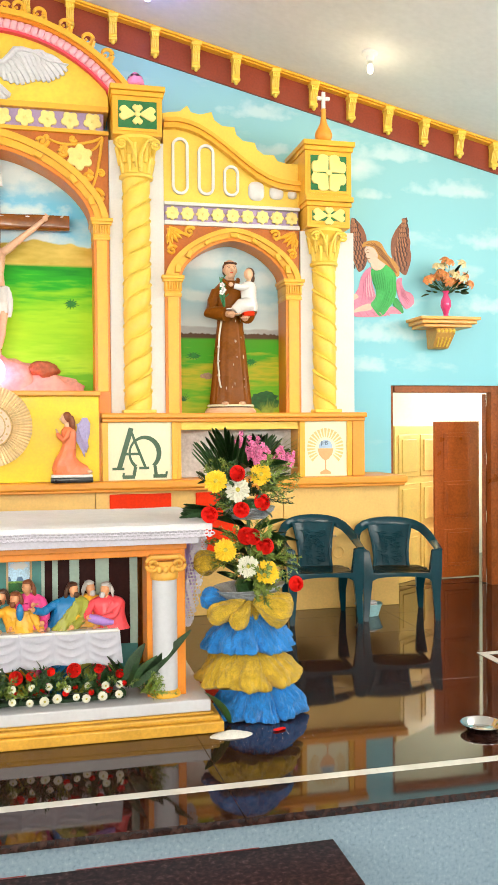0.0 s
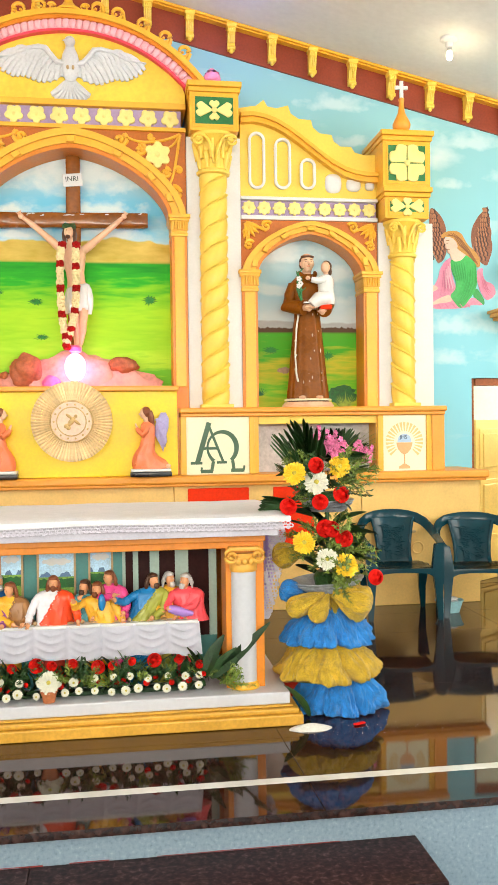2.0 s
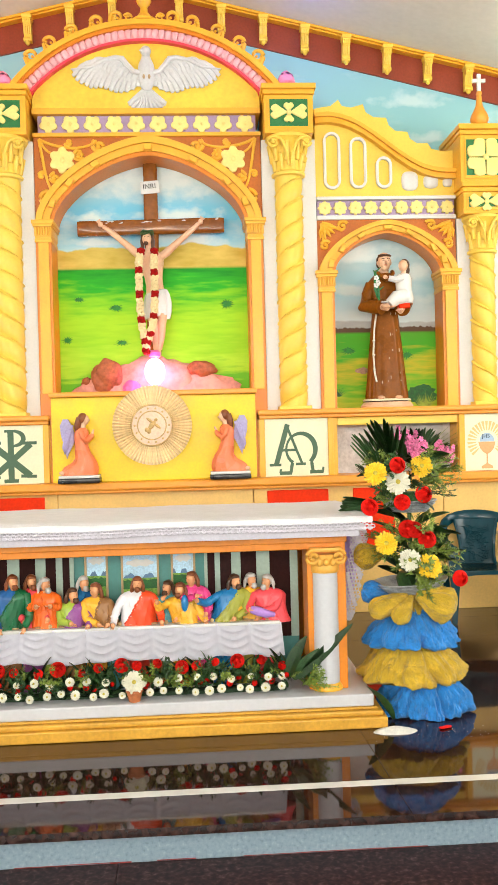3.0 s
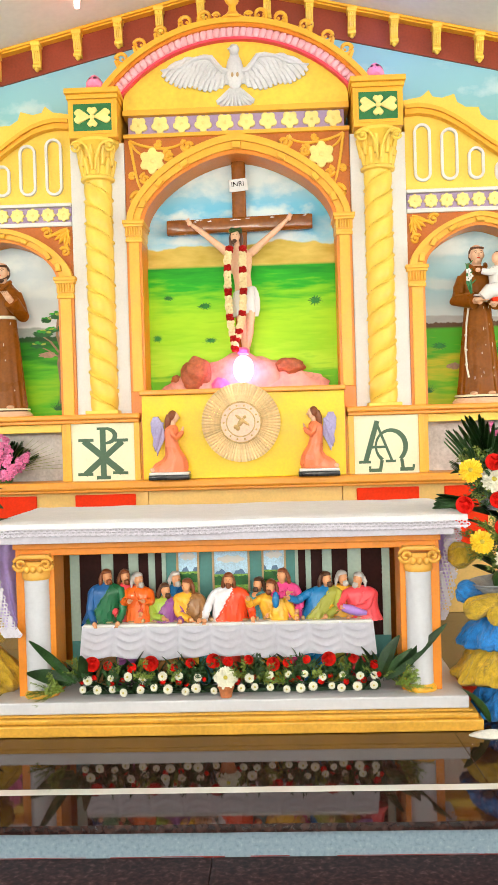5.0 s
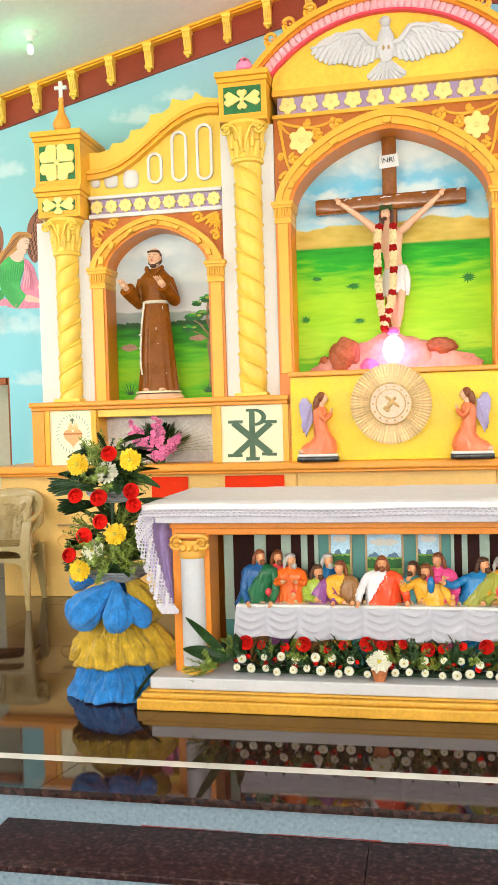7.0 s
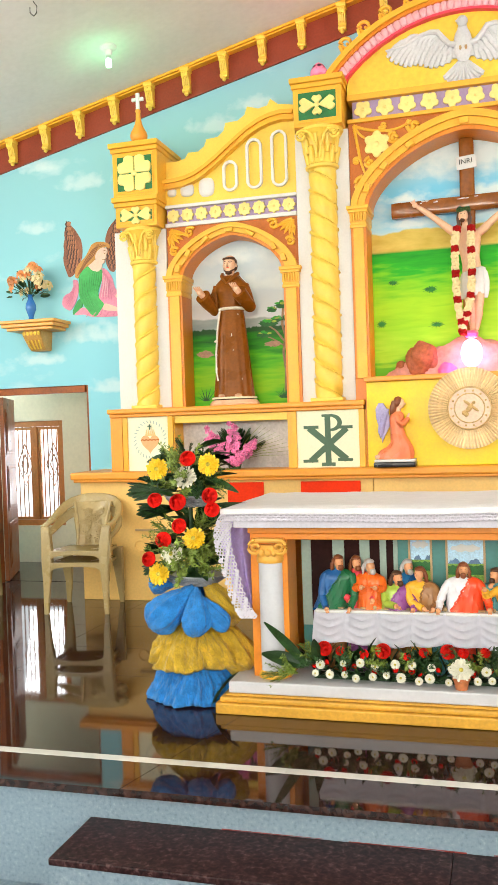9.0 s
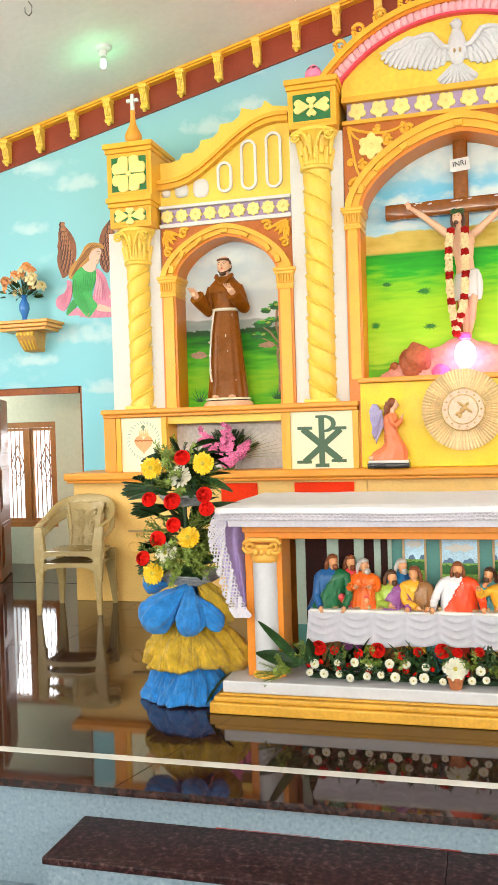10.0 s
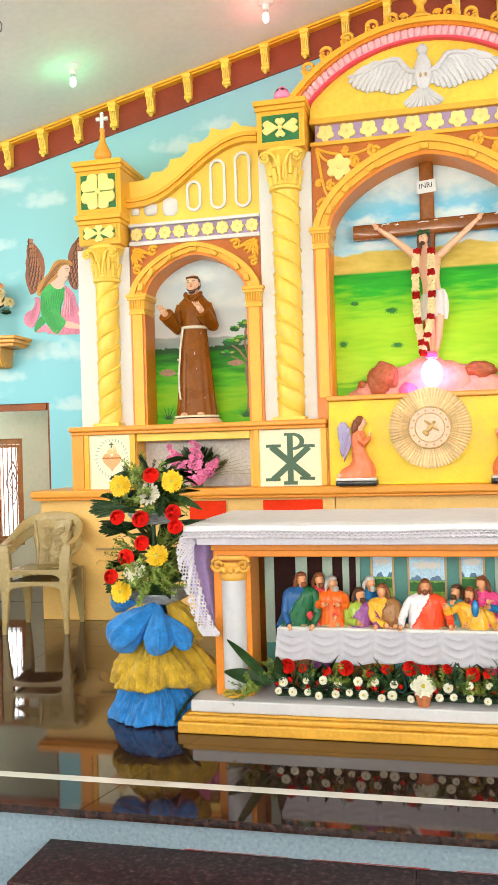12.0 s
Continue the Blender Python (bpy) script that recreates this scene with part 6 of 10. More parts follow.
def kneeling_angel(x, s):
    """A kneeling angel in a salmon robe on a black and white base, one plain mesh."""
    bm = bmesh.new()
    box(bm, -0.17, 0.17, -0.09, 0.09, 0, 0.04, 0.006, 4)
    box(bm, -0.165, 0.165, -0.085, 0.085, 0.041, 0.065, 0.006, 3)
    rows = []
    for z, cx, rx, ry in ((0.066, -0.005, 0.145, 0.074), (0.10, 0.0, 0.148, 0.074), (0.135, 0.012, 0.135, 0.070), (0.17, 0.040, 0.100, 0.066), (0.205, 0.045, 0.078, 0.062), (0.25, 0.030, 0.064, 0.056), (0.31, 0.020, 0.054, 0.050), (0.36, 0.018, 0.057, 0.052), (0.40, 0.020, 0.060, 0.054), (0.43, 0.024, 0.054, 0.048), (0.455, 0.030, 0.028, 0.028)):
        row = []
        for k in range(40):
            q = 2 * math.pi * k / 40
            f = 1 + 0.07 * math.sin(9 * q + 14 * z) * max(0.0, 1 - z * 1.7)
            row.append(bm.verts.new((cx + rx * f * math.cos(q), ry * f * math.sin(q), z)))
        rows.append(row)
    for p, q in zip(rows, rows[1:]):
        for k in range(40):
            bm.faces.new((p[k], p[(k + 1) % 40], q[(k + 1) % 40], q[k]))
    bm.faces.new(rows[-1]), bm.faces.new(rows[0][::-1])
    for e in (-1, 1):
        tube(bm, [(0.025, e * 0.045, 0.425), (0.040, e * 0.060, 0.375), (0.060, e * 0.055, 0.345), (0.095, e * 0.030, 0.375), (0.112, e * 0.014, 0.400)], [0.024, 0.027, 0.026, 0.022, 0.014], 10, 0)
        tube(bm, [(0.105, e * 0.012, 0.395), (0.122, e * 0.007, 0.440)], [0.012, 0.006], 8, 1)
    tube(bm, [(0.030, 0, 0.44), (0.040, 0, 0.50)], 0.022, 10, 1)
    ball(bm, (0.050, 0, 0.522), 0.036, 0.034, 0.046, 14, 10, 1)
    ball(bm, (0.087, 0, 0.517), 0.008, 0.007, 0.010, 8, 6, 1)
    ball(bm, (0.034, 0.0, 0.534), 0.040, 0.041, 0.046, 14, 10, 2)
    tube(bm, [(0.010, 0, 0.54), (-0.006, 0, 0.49), (-0.010, 0, 0.44), (-0.020, 0, 0.41)], [0.028, 0.030, 0.026, 0.010], 10, 2)
    ball(bm, (-0.142, 0.02, 0.085), 0.026, 0.022, 0.018, 10, 7, 1)
    ball(bm, (-0.142, -0.03, 0.085), 0.026, 0.022, 0.018, 10, 7, 1)


    wing = [(-0.03, 0.36), (-0.05, 0.46), (-0.09, 0.53), (-0.13, 0.53), (-0.155, 0.48), (-0.15, 0.40), (-0.13, 0.33), (-0.115, 0.26), (-0.105, 0.20), (-0.085, 0.25), (-0.06, 0.30)]
    plate(bm, wing, 0.0, 0.03, 5, 0.006)
    for k in range(6):
        tube(bm, [(-0.05 - 0.012 * k, -0.006, 0.48 - 0.01 * k), (-0.08 - 0.009 * k, -0.008, 0.38 - 0.018 * k), (-0.10 - 0.004 * k, -0.004, 0.27 - 0.006 * k)], [0.012, 0.014, 0.005], 6, 5)
    if s < 0:
        for v in bm.verts:
            v.co.x *= -1
    ob = tagged(new("kneeling_angel", mesh_of("kneeling_angel", bm, [SALMON, SKIN, HAIR_RED, GLOSS_WHITE, BLACK, VIOLET], True)), "kneeling plaster angel in salmon robe on a black base", "statue", "kneeling angels")
    ob.location = (x, 2.765, 1.178)


kneeling_angel(-0.62, 1)
kneeling_angel(0.625, -1)


def dove():
    """White dove relief with spread feathered wings."""
    d = thing("dove_relief", "white plaster dove relief with spread wings", "relief", (0.005, 3.055, 4.64))
    bm = bmesh.new()
    lathe(bm, [(0.03, -0.125), (0.055, -0.09), (0.074, -0.02), (0.076, 0.05), (0.062, 0.11), (0.04, 0.155), (0.034, 0.19)], (0, -0.015, 0), 24, 0.6)
    ball(bm, (0, -0.035, 0.205), 0.046, 0.042, 0.046, 16, 11)
    tube(bm, [(-0.03, -0.06, 0.205), (-0.055, -0.075, 0.195)], [0.014, 0.003], 8)
    part("body", bm, SILVER, d, smooth=True)
    for k in range(2):
        bm = bmesh.new()
        ball(bm, (-0.02 + 0.045 * k, -0.062, -0.02), 0.012, 0.008, 0.02, 9, 6)
        part("claw", bm, TAN, d, "small tan claw", True)
    bm = bmesh.new()
    n = 9
    rim = [(0.185 * math.sin(radians(-62 + 124 * i / 36)) * 1.03, -0.30 + 0.075 * (abs(i - 18) / 18) ** 2.2 + 0.008 * math.cos(i / 36 * n * 2 * math.pi)) for i in range(37)]
    plate(bm, [(0.035, -0.10), (-0.035, -0.10)] + rim, -0.012, -0.001)
    tail = part("tail", bm, SILVER, d, "fanned white tail", True)
    for k in range(n):
        x, z = rim[2 + 4 * k]
        bm = bmesh.new()
        tube(bm, [(x * 0.16, -0.016, -0.11), (x * 0.55, -0.018, -0.11 + (z + 0.11) * 0.6), (x * 0.98, -0.014, z + 0.012)], [0.008, 0.014, 0.016], 8)
        part("tail_feather", bm, SILVER, tail, smooth=True)
    for s in (-1, 1):
        lead = [(0.05, 0.03), (0.11, 0.045), (0.16, 0.10), (0.20, 0.155), (0.26, 0.165), (0.36, 0.145), (0.47, 0.085), (0.64, 0.065)]
        trail = [(0.60, 0.015), (0.56, -0.035), (0.50, -0.06), (0.45, -0.085), (0.39, -0.075), (0.33, -0.09), (0.27, -0.12), (0.21, -0.125), (0.14, -0.115), (0.07, -0.075)]
        bm = bmesh.new()
        plate(bm, [(s * x, z) for x, z in lead + trail], -0.014, -0.001)
        wing = part("wing", bm, SILVER, d, "feathered white wing", True)
        # flight feathers fan out from the wrist and the shoulder, shorter coverts over them
        for row, (reach, rad, lift) in enumerate(((1.09, 0.021, 0.0), (0.54, 0.017, 0.007))):
            for k in range(14 - 3 * row):
                t = k / (13 - 3 * row)
                j = t * 8.99
                a, b = trail[int(j)], trail[min(int(j) + 1, 9)]
                x, z = a[0] + (b[0] - a[0]) * (j - int(j)), a[1] + (b[1] - a[1]) * (j - int(j))
                if t < 0.55:
                    u = t / 0.55
                    x0, z0 = 0.31 - 0.12 * u, 0.135 - 0.01 * u
                else:
                    u = (t - 0.55) / 0.45
                    x0, z0 = 0.17 - 0.11 * u, 0.085 - 0.08 * u
                x1, z1 = x0 + (x - x0) * reach, z0 + (z - z0) * reach
                bx, bz = 0.06 * (1 - t), 0.045 * (1 - t)
                path = []
                for q in range(7):
                    w = q / 6
                    path.append((s * (x0 + (x1 - x0) * w + bx * math.sin(math.pi * w) * 0.6), 0, z0 + (z1 - z0) * w + bz * math.sin(math.pi * w)))
                bm = bmesh.new()
                tube(bm, path, [rad * 0.4, rad * 0.7, rad * 0.9, rad, rad, rad, rad * 0.7], 8)
                for v in bm.verts:
                    v.co.y = v.co.y * 0.6 - 0.013 - lift
                part("feather", bm, SILVER, wing, smooth=True)
        bm = bmesh.new()
        tube(bm, [(s * x, -0.026, z - 0.008) for x, z in lead], [0.022, 0.024, 0.024, 0.024, 0.021, 0.017, 0.013, 0.005], 9)
        part("wing_edge", bm, SILVER, wing, smooth=True)


dove()


# ---- painted panels ----
def stroke(bm, line, w, y, t=0.004):
    """A flat painted stroke of width w along a line in x and z."""
    pts = [Vector(p) for p in line]
    l, r = [], []
    for i, p in enumerate(pts):
        d = (pts[min(i + 1, len(pts) - 1)] - pts[max(i - 1, 0)]).normalized()
        ww = w[i] if isinstance(w, (list, tuple)) else w
        n = Vector((-d.y, d.x)) * ww / 2
        l.append(tuple(p + n)), r.append(tuple(p - n))
    ring(bm, l, r, y - t, y)


part("alpha_omega", (lambda bm: (
    stroke(bm, [(1.02, 1.27), (1.125, 1.62)], 0.042, PAN + 0.006), stroke(bm, [(1.112, 1.62), (1.245, 1.28)], 0.022, PAN + 0.0062), stroke(bm, [(1.05, 1.40), (1.19, 1.40)], 0.022, PAN + 0.0064),
    stroke(bm, [(0.965, 1.275), (1.065, 1.275)], 0.022, PAN + 0.0066), stroke(bm, [(1.19, 1.28), (1.275, 1.28)], 0.022, PAN + 0.0068),
    stroke(bm, [(1.05, 1.205), (1.155, 1.205)], 0.03, PAN + 0.007), stroke(bm, [(1.31, 1.21), (1.425, 1.21)], 0.03, PAN + 0.007),
    stroke(bm, [(1.235 + 0.125 * math.cos(radians(a)), 1.405 + 0.135 * math.sin(radians(a))) for a in range(-52, 240, 12)], [0.03 + 0.012 * math.sin(i * 0.26) for i in range(25)], PAN + 0.0072),
    stroke(bm, [(1.325, 1.295), (1.335, 1.215)], 0.028, PAN + 0.0074), stroke(bm, [(1.16, 1.29), (1.145, 1.21)], 0.028, PAN + 0.0076),
    stroke(bm, [(1.055, 1.205), (1.06, 1.24)], 0.018, PAN + 0.0078), stroke(bm, [(1.42, 1.21), (1.425, 1.25)], 0.018, PAN + 0.0078)) and bm)(bmesh.new()), SIGN_GREEN, retablo, "dark green alpha and omega lettering")
part("chi_rho", (lambda bm: (
    stroke(bm, [(-1.365, 1.52), (-1.04, 1.245)], 0.055, PAN + 0.006), stroke(bm, [(-1.035, 1.51), (-1.355, 1.235)], 0.05, PAN + 0.0063),
    stroke(bm, [(-1.20, 1.62), (-1.20, 1.215)], 0.05, PAN + 0.0066), stroke(bm, [(-1.26, 1.205), (-1.14, 1.205)], 0.03, PAN + 0.0069),
    stroke(bm, [(-1.41, 1.525), (-1.28, 1.525)], 0.026, PAN + 0.0072), stroke(bm, [(-1.42, 1.235), (-1.29, 1.235)], 0.026, PAN + 0.0072), stroke(bm, [(-1.12, 1.245), (-0.99, 1.24)], 0.026, PAN + 0.0072), stroke(bm, [(-1.10, 1.52), (-0.985, 1.52)], 0.026, PAN + 0.0072),
    stroke(bm, [(-1.25, 1.622), (-1.15, 1.622)], 0.022, PAN + 0.0075),
    stroke(bm, [(-1.18 + 0.085 * math.sin(radians(a)), 1.56 + 0.062 * math.cos(radians(a))) for a in range(0, 181, 12)], [0.018 + 0.022 * math.sin(i / 15 * math.pi) for i in range(16)], PAN + 0.0078)) and bm)(bmesh.new()), SIGN_GREEN, retablo, "dark green chi rho lettering")

# chalice and sun panel
PEACH = mat("peach_panel_paint", (0.82, 0.42, 0.18), 0.5, vary=0.06)
SUNRAY = mat("ochre_ray_paint", (0.80, 0.56, 0.22), 0.5, vary=0.05)
HOSTBLUE = mat("pale_blue_host_paint", (0.42, 0.56, 0.72), 0.5, vary=0.06)
HOSTLETTER = mat("navy_lettering", (0.03, 0.06, 0.12), 0.5)
for i in range(23):
    bm = bmesh.new()
    a = radians(-40 + 260 * i / 22)
    c, s_ = math.cos(a), math.sin(a)
    stroke(bm, [(2.85 + 0.095 * c, 1.43 + 0.095 * s_), (2.85 + 0.17 * c, 1.43 + 0.175 * s_)], [0.008, 0.024], PAN + 0.006, 0.002)
    part("sun_ray", bm, SUNRAY, retablo, "painted ochre sun ray")
bm = bmesh.new()
plate(bm, [(2.775, 1.425), (2.79, 1.37), (2.82, 1.335), (2.845, 1.32), (2.845, 1.24), (2.80, 1.215), (2.80, 1.195), (2.90, 1.195), (2.90, 1.215), (2.855, 1.24), (2.855, 1.32), (2.88, 1.335), (2.91, 1.37), (2.925, 1.425)], PAN + 0.003, PAN + 0.006)
part("painted_chalice", bm, PEACH, retablo, "painted peach chalice")
bm = bmesh.new()
plate(bm, [(2.785, 1.428), (2.915, 1.428)] + circle_arc(2.85, 1.440, 0.062, 0, 180, 16), PAN + 0.002, PAN + 0.006)
host = part("painted_host", bm, HOSTBLUE, retablo, "painted pale blue host")
lettering("JHS", 0.048, HOSTLETTER, host, Matrix.Translation((2.806, PAN + 0.0005, 1.458)) @ Matrix.Rotation(radians(90), 4, "X"))
# burning heart panel
bm = bmesh.new()
plate(bm, [(-2.835 + 0.0055 * 16 * math.sin(t) ** 3, 1.43 + 0.0058 * (13 * math.cos(t) - 5 * math.cos(2 * t) - 2 * math.cos(3 * t) - math.cos(4 * t))) for t in [2 * math.pi * i / 40 for i in range(40)]], PAN + 0.003, PAN + 0.006)
heart = part("painted_heart", bm, PEACH, retablo, "painted orange heart with thorn band and flames")
bm = bmesh.new()
stroke(bm, [(-2.925 + 0.018 * i, 1.455 + 0.006 * (i % 2)) for i in range(11)], 0.012, PAN + 0.0025, 0.001)
part("thorn_band", bm, RUST, heart)
bm = bmesh.new()
for k in range(5):
    plate(bm, [(-2.88 + 0.02 * k, 1.495), (-2.86 + 0.02 * k, 1.495), (-2.868 + 0.018 * k, 1.56 + 0.012 * (k % 2))], PAN + 0.002, PAN + 0.006)
part("flames", bm, SUNRAY, heart)
bm = bmesh.new()
stroke(bm, [(-2.835, 1.55), (-2.835, 1.60)], 0.012, PAN + 0.0015, 0.001)
stroke(bm, [(-2.855, 1.582), (-2.815, 1.582)], 0.012, PAN + 0.0012, 0.001)
part("painted_cross", bm, SIGN_GREEN, heart)
for i in range(30):
    a = 2 * math.pi * i / 30
    if i == 0:
        bm = bmesh.new()
    stroke(bm, [(-2.835 + 0.135 * math.cos(a), 1.46 + 0.15 * math.sin(a)), (-2.835 + 0.16 * math.cos(a + 0.08), 1.46 + 0.175 * math.sin(a + 0.08))], 0.008, PAN + 0.006, 0.001)
part("painted_wreath", bm, SAGE, heart)
# ---- on and round the altar ----
def altar_cloth():
    c = thing("altar_cloth", "white embroidered altar cloth with a scalloped lace edge", "tablecloth")
    top, y0, y1, hx = 1.118, -0.005, 0.93, 1.258
    bm = bmesh.new()
    nx, ny = 60, 26
    g = []
    for j in range(ny + 1):
        row = []
        for i in range(nx + 1):
            x = -hx + 2 * hx * i / nx
            y = y0 + (y1 - y0) * j / ny
            z = top + 0.006 * noise.noise((x * 3, y * 5, 0)) + 0.003 * noise.noise((x * 11, y * 11, 2))
            edge = min(hx - abs(x), y - y0)
            if edge < 0.05:
                z -= 0.012 * (1 - edge / 0.05) ** 2
            row.append(bm.verts.new((x, y, z)))
        g.append(row)
    for a, b in zip(g, g[1:]):
        for i in range(nx):
            bm.faces.new((a[i], a[i + 1], b[i + 1], b[i]))
    r = bmesh.ops.extrude_face_region(bm, geom=bm.faces[:])
    for v in [v for v in r["geom"] if isinstance(v, bmesh.types.BMVert)]:
        v.co.z -= 0.036 if v.co.y > y0 + 0.03 and abs(v.co.x) < hx - 0.03 else 0.03
    part("cloth_top", bm, CLOTH, c, smooth=True)
    # hanging edge with open lace
    bm = bmesh.new()
    n = 84
    d = 2 * hx / n

    def wob(x):
        return 0.006 * math.sin(x * 9) + 0.004 * math.sin(x * 23)
    zt = lambda x: 1.106 + 0.004 * math.sin(x * 5)
    stroke_pts = [(-hx + 2 * hx * i / 120, 0) for i in range(121)]
    rows = [[], [], [], []]
    for x, _ in stroke_pts:
        y = y0 - 0.012 + wob(x)
        for k, (dz, dy) in enumerate(((0.0, 0), (-0.026, -0.004), (-0.026, -0.001), (0.0, 0.004))):
            rows[k].append(bm.verts.new((x, y + dy, zt(x) + dz)))
    for i in range(len(stroke_pts) - 1):
        for k in range(4):
            q = (k + 1) % 4
            bm.faces.new((rows[k][i], rows[k][i + 1], rows[q][i + 1], rows[q][i]))
    part("cloth_edge", bm, CLOTH, c, smooth=True)
    bm = bmesh.new()
    for i in range(n):
        x = -hx + d * (i + 0.5)
        y = y0 - 0.014 + wob(x)
        z = zt(x) - 0.026
        w = d / 2
        for row in range(2):
            xo = x + (w if row else 0.0)
            tube(bm, [(xo + w * 0.80 * math.cos(q * 1.0472), y, z - 0.009 - 0.013 * row + 0.0085 * math.sin(q * 1.0472)) for q in range(7)], 0.0036, 5, cap=False)
        tube(bm, [(x - w * 0.98, y, z - 0.026), (x - w * 0.6, y, z - 0.034), (x, y, z - 0.039), (x + w * 0.6, y, z - 0.034), (x + w * 0.98, y, z - 0.026)], 0.0044, 5)
        ball(bm, (x, y, z - 0.031), w * 0.55, 0.003, 0.006, 6, 4)
    part("lace_edge", bm, LACE, c, "scalloped white lace edge")
    # grey linen below the lace
    part("under_linen", boxed(-1.19, 1.19, 0.008, 0.021, 1.003, 1.078, 0.003), GREY_LINEN, c, "grey-white linen band")
    return c


altar_cloth()


def side_drape(s):
    """Violet satin hung off the corner of the altar in pleats, edged with broad white crochet."""
    d = thing("side_drape", "violet satin drape with a broad white lace border", "drape", (0, 0, 0), "altar side drapes")
    flare = 1.0 if s < 0 else 0.75

    def edge(v):
        pts = [(1.190, 1.078), (1.255, 1.06), (1.286, 0.98), (1.284, 0.90), (1.250, 0.77), (1.216, 0.635), (1.176, 0.54), (1.152, 0.51)]
        t = v * (len(pts) - 1)
        i = min(int(t), len(pts) - 2)
        x, z = (pts[i][k] + (pts[i + 1][k] - pts[i][k]) * (t - i) for k in (0, 1))
        return 1.15 + (x - 1.15) * flare, z

    def shape(u, v, lift=0.0):
        xo, zo = edge(v)
        xi, zi = 1.135 - 0.01 * v, 1.07 - 0.47 * v
        x, z = xo + (xi - xo) * u, zo + (zi - zo) * u
        y = (0.06 if s < 0 else 0.28) + 0.16 * u + (0.008 + 0.012 * v) * math.sin(u * 15 + 2 * v) - lift
        return (s * x, y, z)
    bm = bmesh.new()
    n, m = 44, 34
    g = [[bm.verts.new(shape(i / n, j / m)) for i in range(n + 1)] for j in range(m + 1)]
    for a, b in zip(g, g[1:]):
        for i in range(n):
            bm.faces.new((a[i], a[i + 1], b[i + 1], b[i]))
    bmesh.ops.solidify(bm, geom=bm.faces[:], thickness=0.004)
    part("satin", bm, PURPLE, d, smooth=True)
    bm = bmesh.new()
    rows = 44
    for j in range(rows):
        v = 0.06 + 0.94 * j / (rows - 1)
        c = Vector(shape(0.0, v, 0.016))
        for k in range(5):
            p = c + Vector((s * (0.014 - 0.017 * k + (0.0085 if j % 2 else 0.0)), 0.001 * k, 0.0))
            tube(bm, [(p.x + 0.0100 * math.cos(q * 1.0472), p.y, p.z + 0.0100 * math.sin(q * 1.0472)) for q in range(7)], 0.0032, 5, cap=False)
            if (k + j // 2) % 4 == 0:
                ball(bm, p, 0.0075, 0.002, 0.0075, 6, 4)
        if j % 3 == 0:
            ball(bm, c + Vector((s * 0.026, 0, -0.004)), 0.0115, 0.003, 0.0115, 8, 5)
    part("lace_border", bm, LACE, d, "white crochet lace border")


for s in (-1, 1):
    side_drape(s)


# ---- carved supper scene in the front of the altar ----
relief = thing("supper_relief", "painted carved relief of thirteen robed figures at a long table", "relief", (0, 0, 0))
RB = 0.40
part("back_board", boxed(-0.905, 0.905, RB, RB + 0.03, 0.1665, 0.923, 0), TEAL_D, relief, "teal painted relief ground")
for x0, x1, m in ((-0.904, -0.849, SAGE), (-0.849, -0.723, DARKWOOD), (-0.723, -0.656, SAGE), (-0.656, -0.568, DARKWOOD), (-0.568, -0.512, SAGE), (-0.512, -0.455, DARKWOOD), (-0.455, -0.418, SAGE), (-0.418, -0.379, DARKWOOD), (-0.379, -0.355, SAGE),
                  (0.374, 0.392, SAGE), (0.392, 0.433, DARKWOOD), (0.433, 0.463, SAGE), (0.463, 0.527, DARKWOOD), (0.527, 0.58, SAGE), (0.58, 0.669, DARKWOOD), (0.669, 0.744, SAGE), (0.744, 0.86, DARKWOOD), (0.86, 0.904, SAGE)):
    part("stripe", boxed(x0, x1, RB - (0.012 if m is SAGE else 0.006), RB - 0.001, 0.40, 0.922, 0.001), m, relief)
for x0, x1, z0 in ((-0.285, -0.178, 0.62), (-0.082, 0.107, 0.60), (0.198, 0.312, 0.62)):
    w = part("painted_window", boxed(x0, x1, RB - 0.004, RB - 0.001, z0, 0.915, 0), SKYLET, relief, "painted window with sky and fields")
    part("field", boxed(x0, x1, RB - 0.007, RB - 0.0045, z0, z0 + 0.16, 0), FIELDLET, w)
    ridge = [(x0 + (x1 - x0) * i / 14, z0 + 0.172 + 0.016 * math.sin(i * 0.8 + x0 * 9) + 0.006 * math.sin(i * 2.3)) for i in range(15)]
    bm = bmesh.new()
    plate(bm, [(x0, z0 + 0.14), (x1, z0 + 0.14)] + ridge[::-1], RB - 0.0055, RB - 0.0045)
    part("hills", bm, HILLLET, w, "painted blue distant hills")
    bm = bmesh.new()
    plate(bm, [(x0, z0 + 0.10), (x1, z0 + 0.10)] + [(x, z0 + 0.148 + 0.012 * noise.noise((x * 60, z0, 3)) + 0.02 * ((x - (x0 + x1) / 2) / (x1 - x0)) ** 2) for x, _ in ridge[::-1]], RB - 0.009, RB - 0.0072)
    part("treeline", bm, SHRUB, w, "painted dark green trees")
    bm = bmesh.new()
    plate(bm, [(x0 + (x1 - x0) * (0.5 + 0.42 * math.cos(q * 0.2618)), z0 + 0.245 + (0.020 + 0.006 * math.sin(q * 2.0)) * math.sin(q * 0.2618)) for q in range(24)], RB - 0.0055, RB - 0.0045)
    part("cloud", bm, GLOSS_WHITE, w, "painted white cloud")


    bm = bmesh.new()
    for a, b, c, d in ((x0 - 0.012, x0, z0, 0.92), (x1, x1 + 0.012, z0, 0.92), (x0 - 0.012, x1 + 0.012, 0.915, 0.924)):
        box(bm, a, b, RB - 0.014, RB - 0.002, c, d, 0.001)
    part("window_frame", bm, TAN, w)


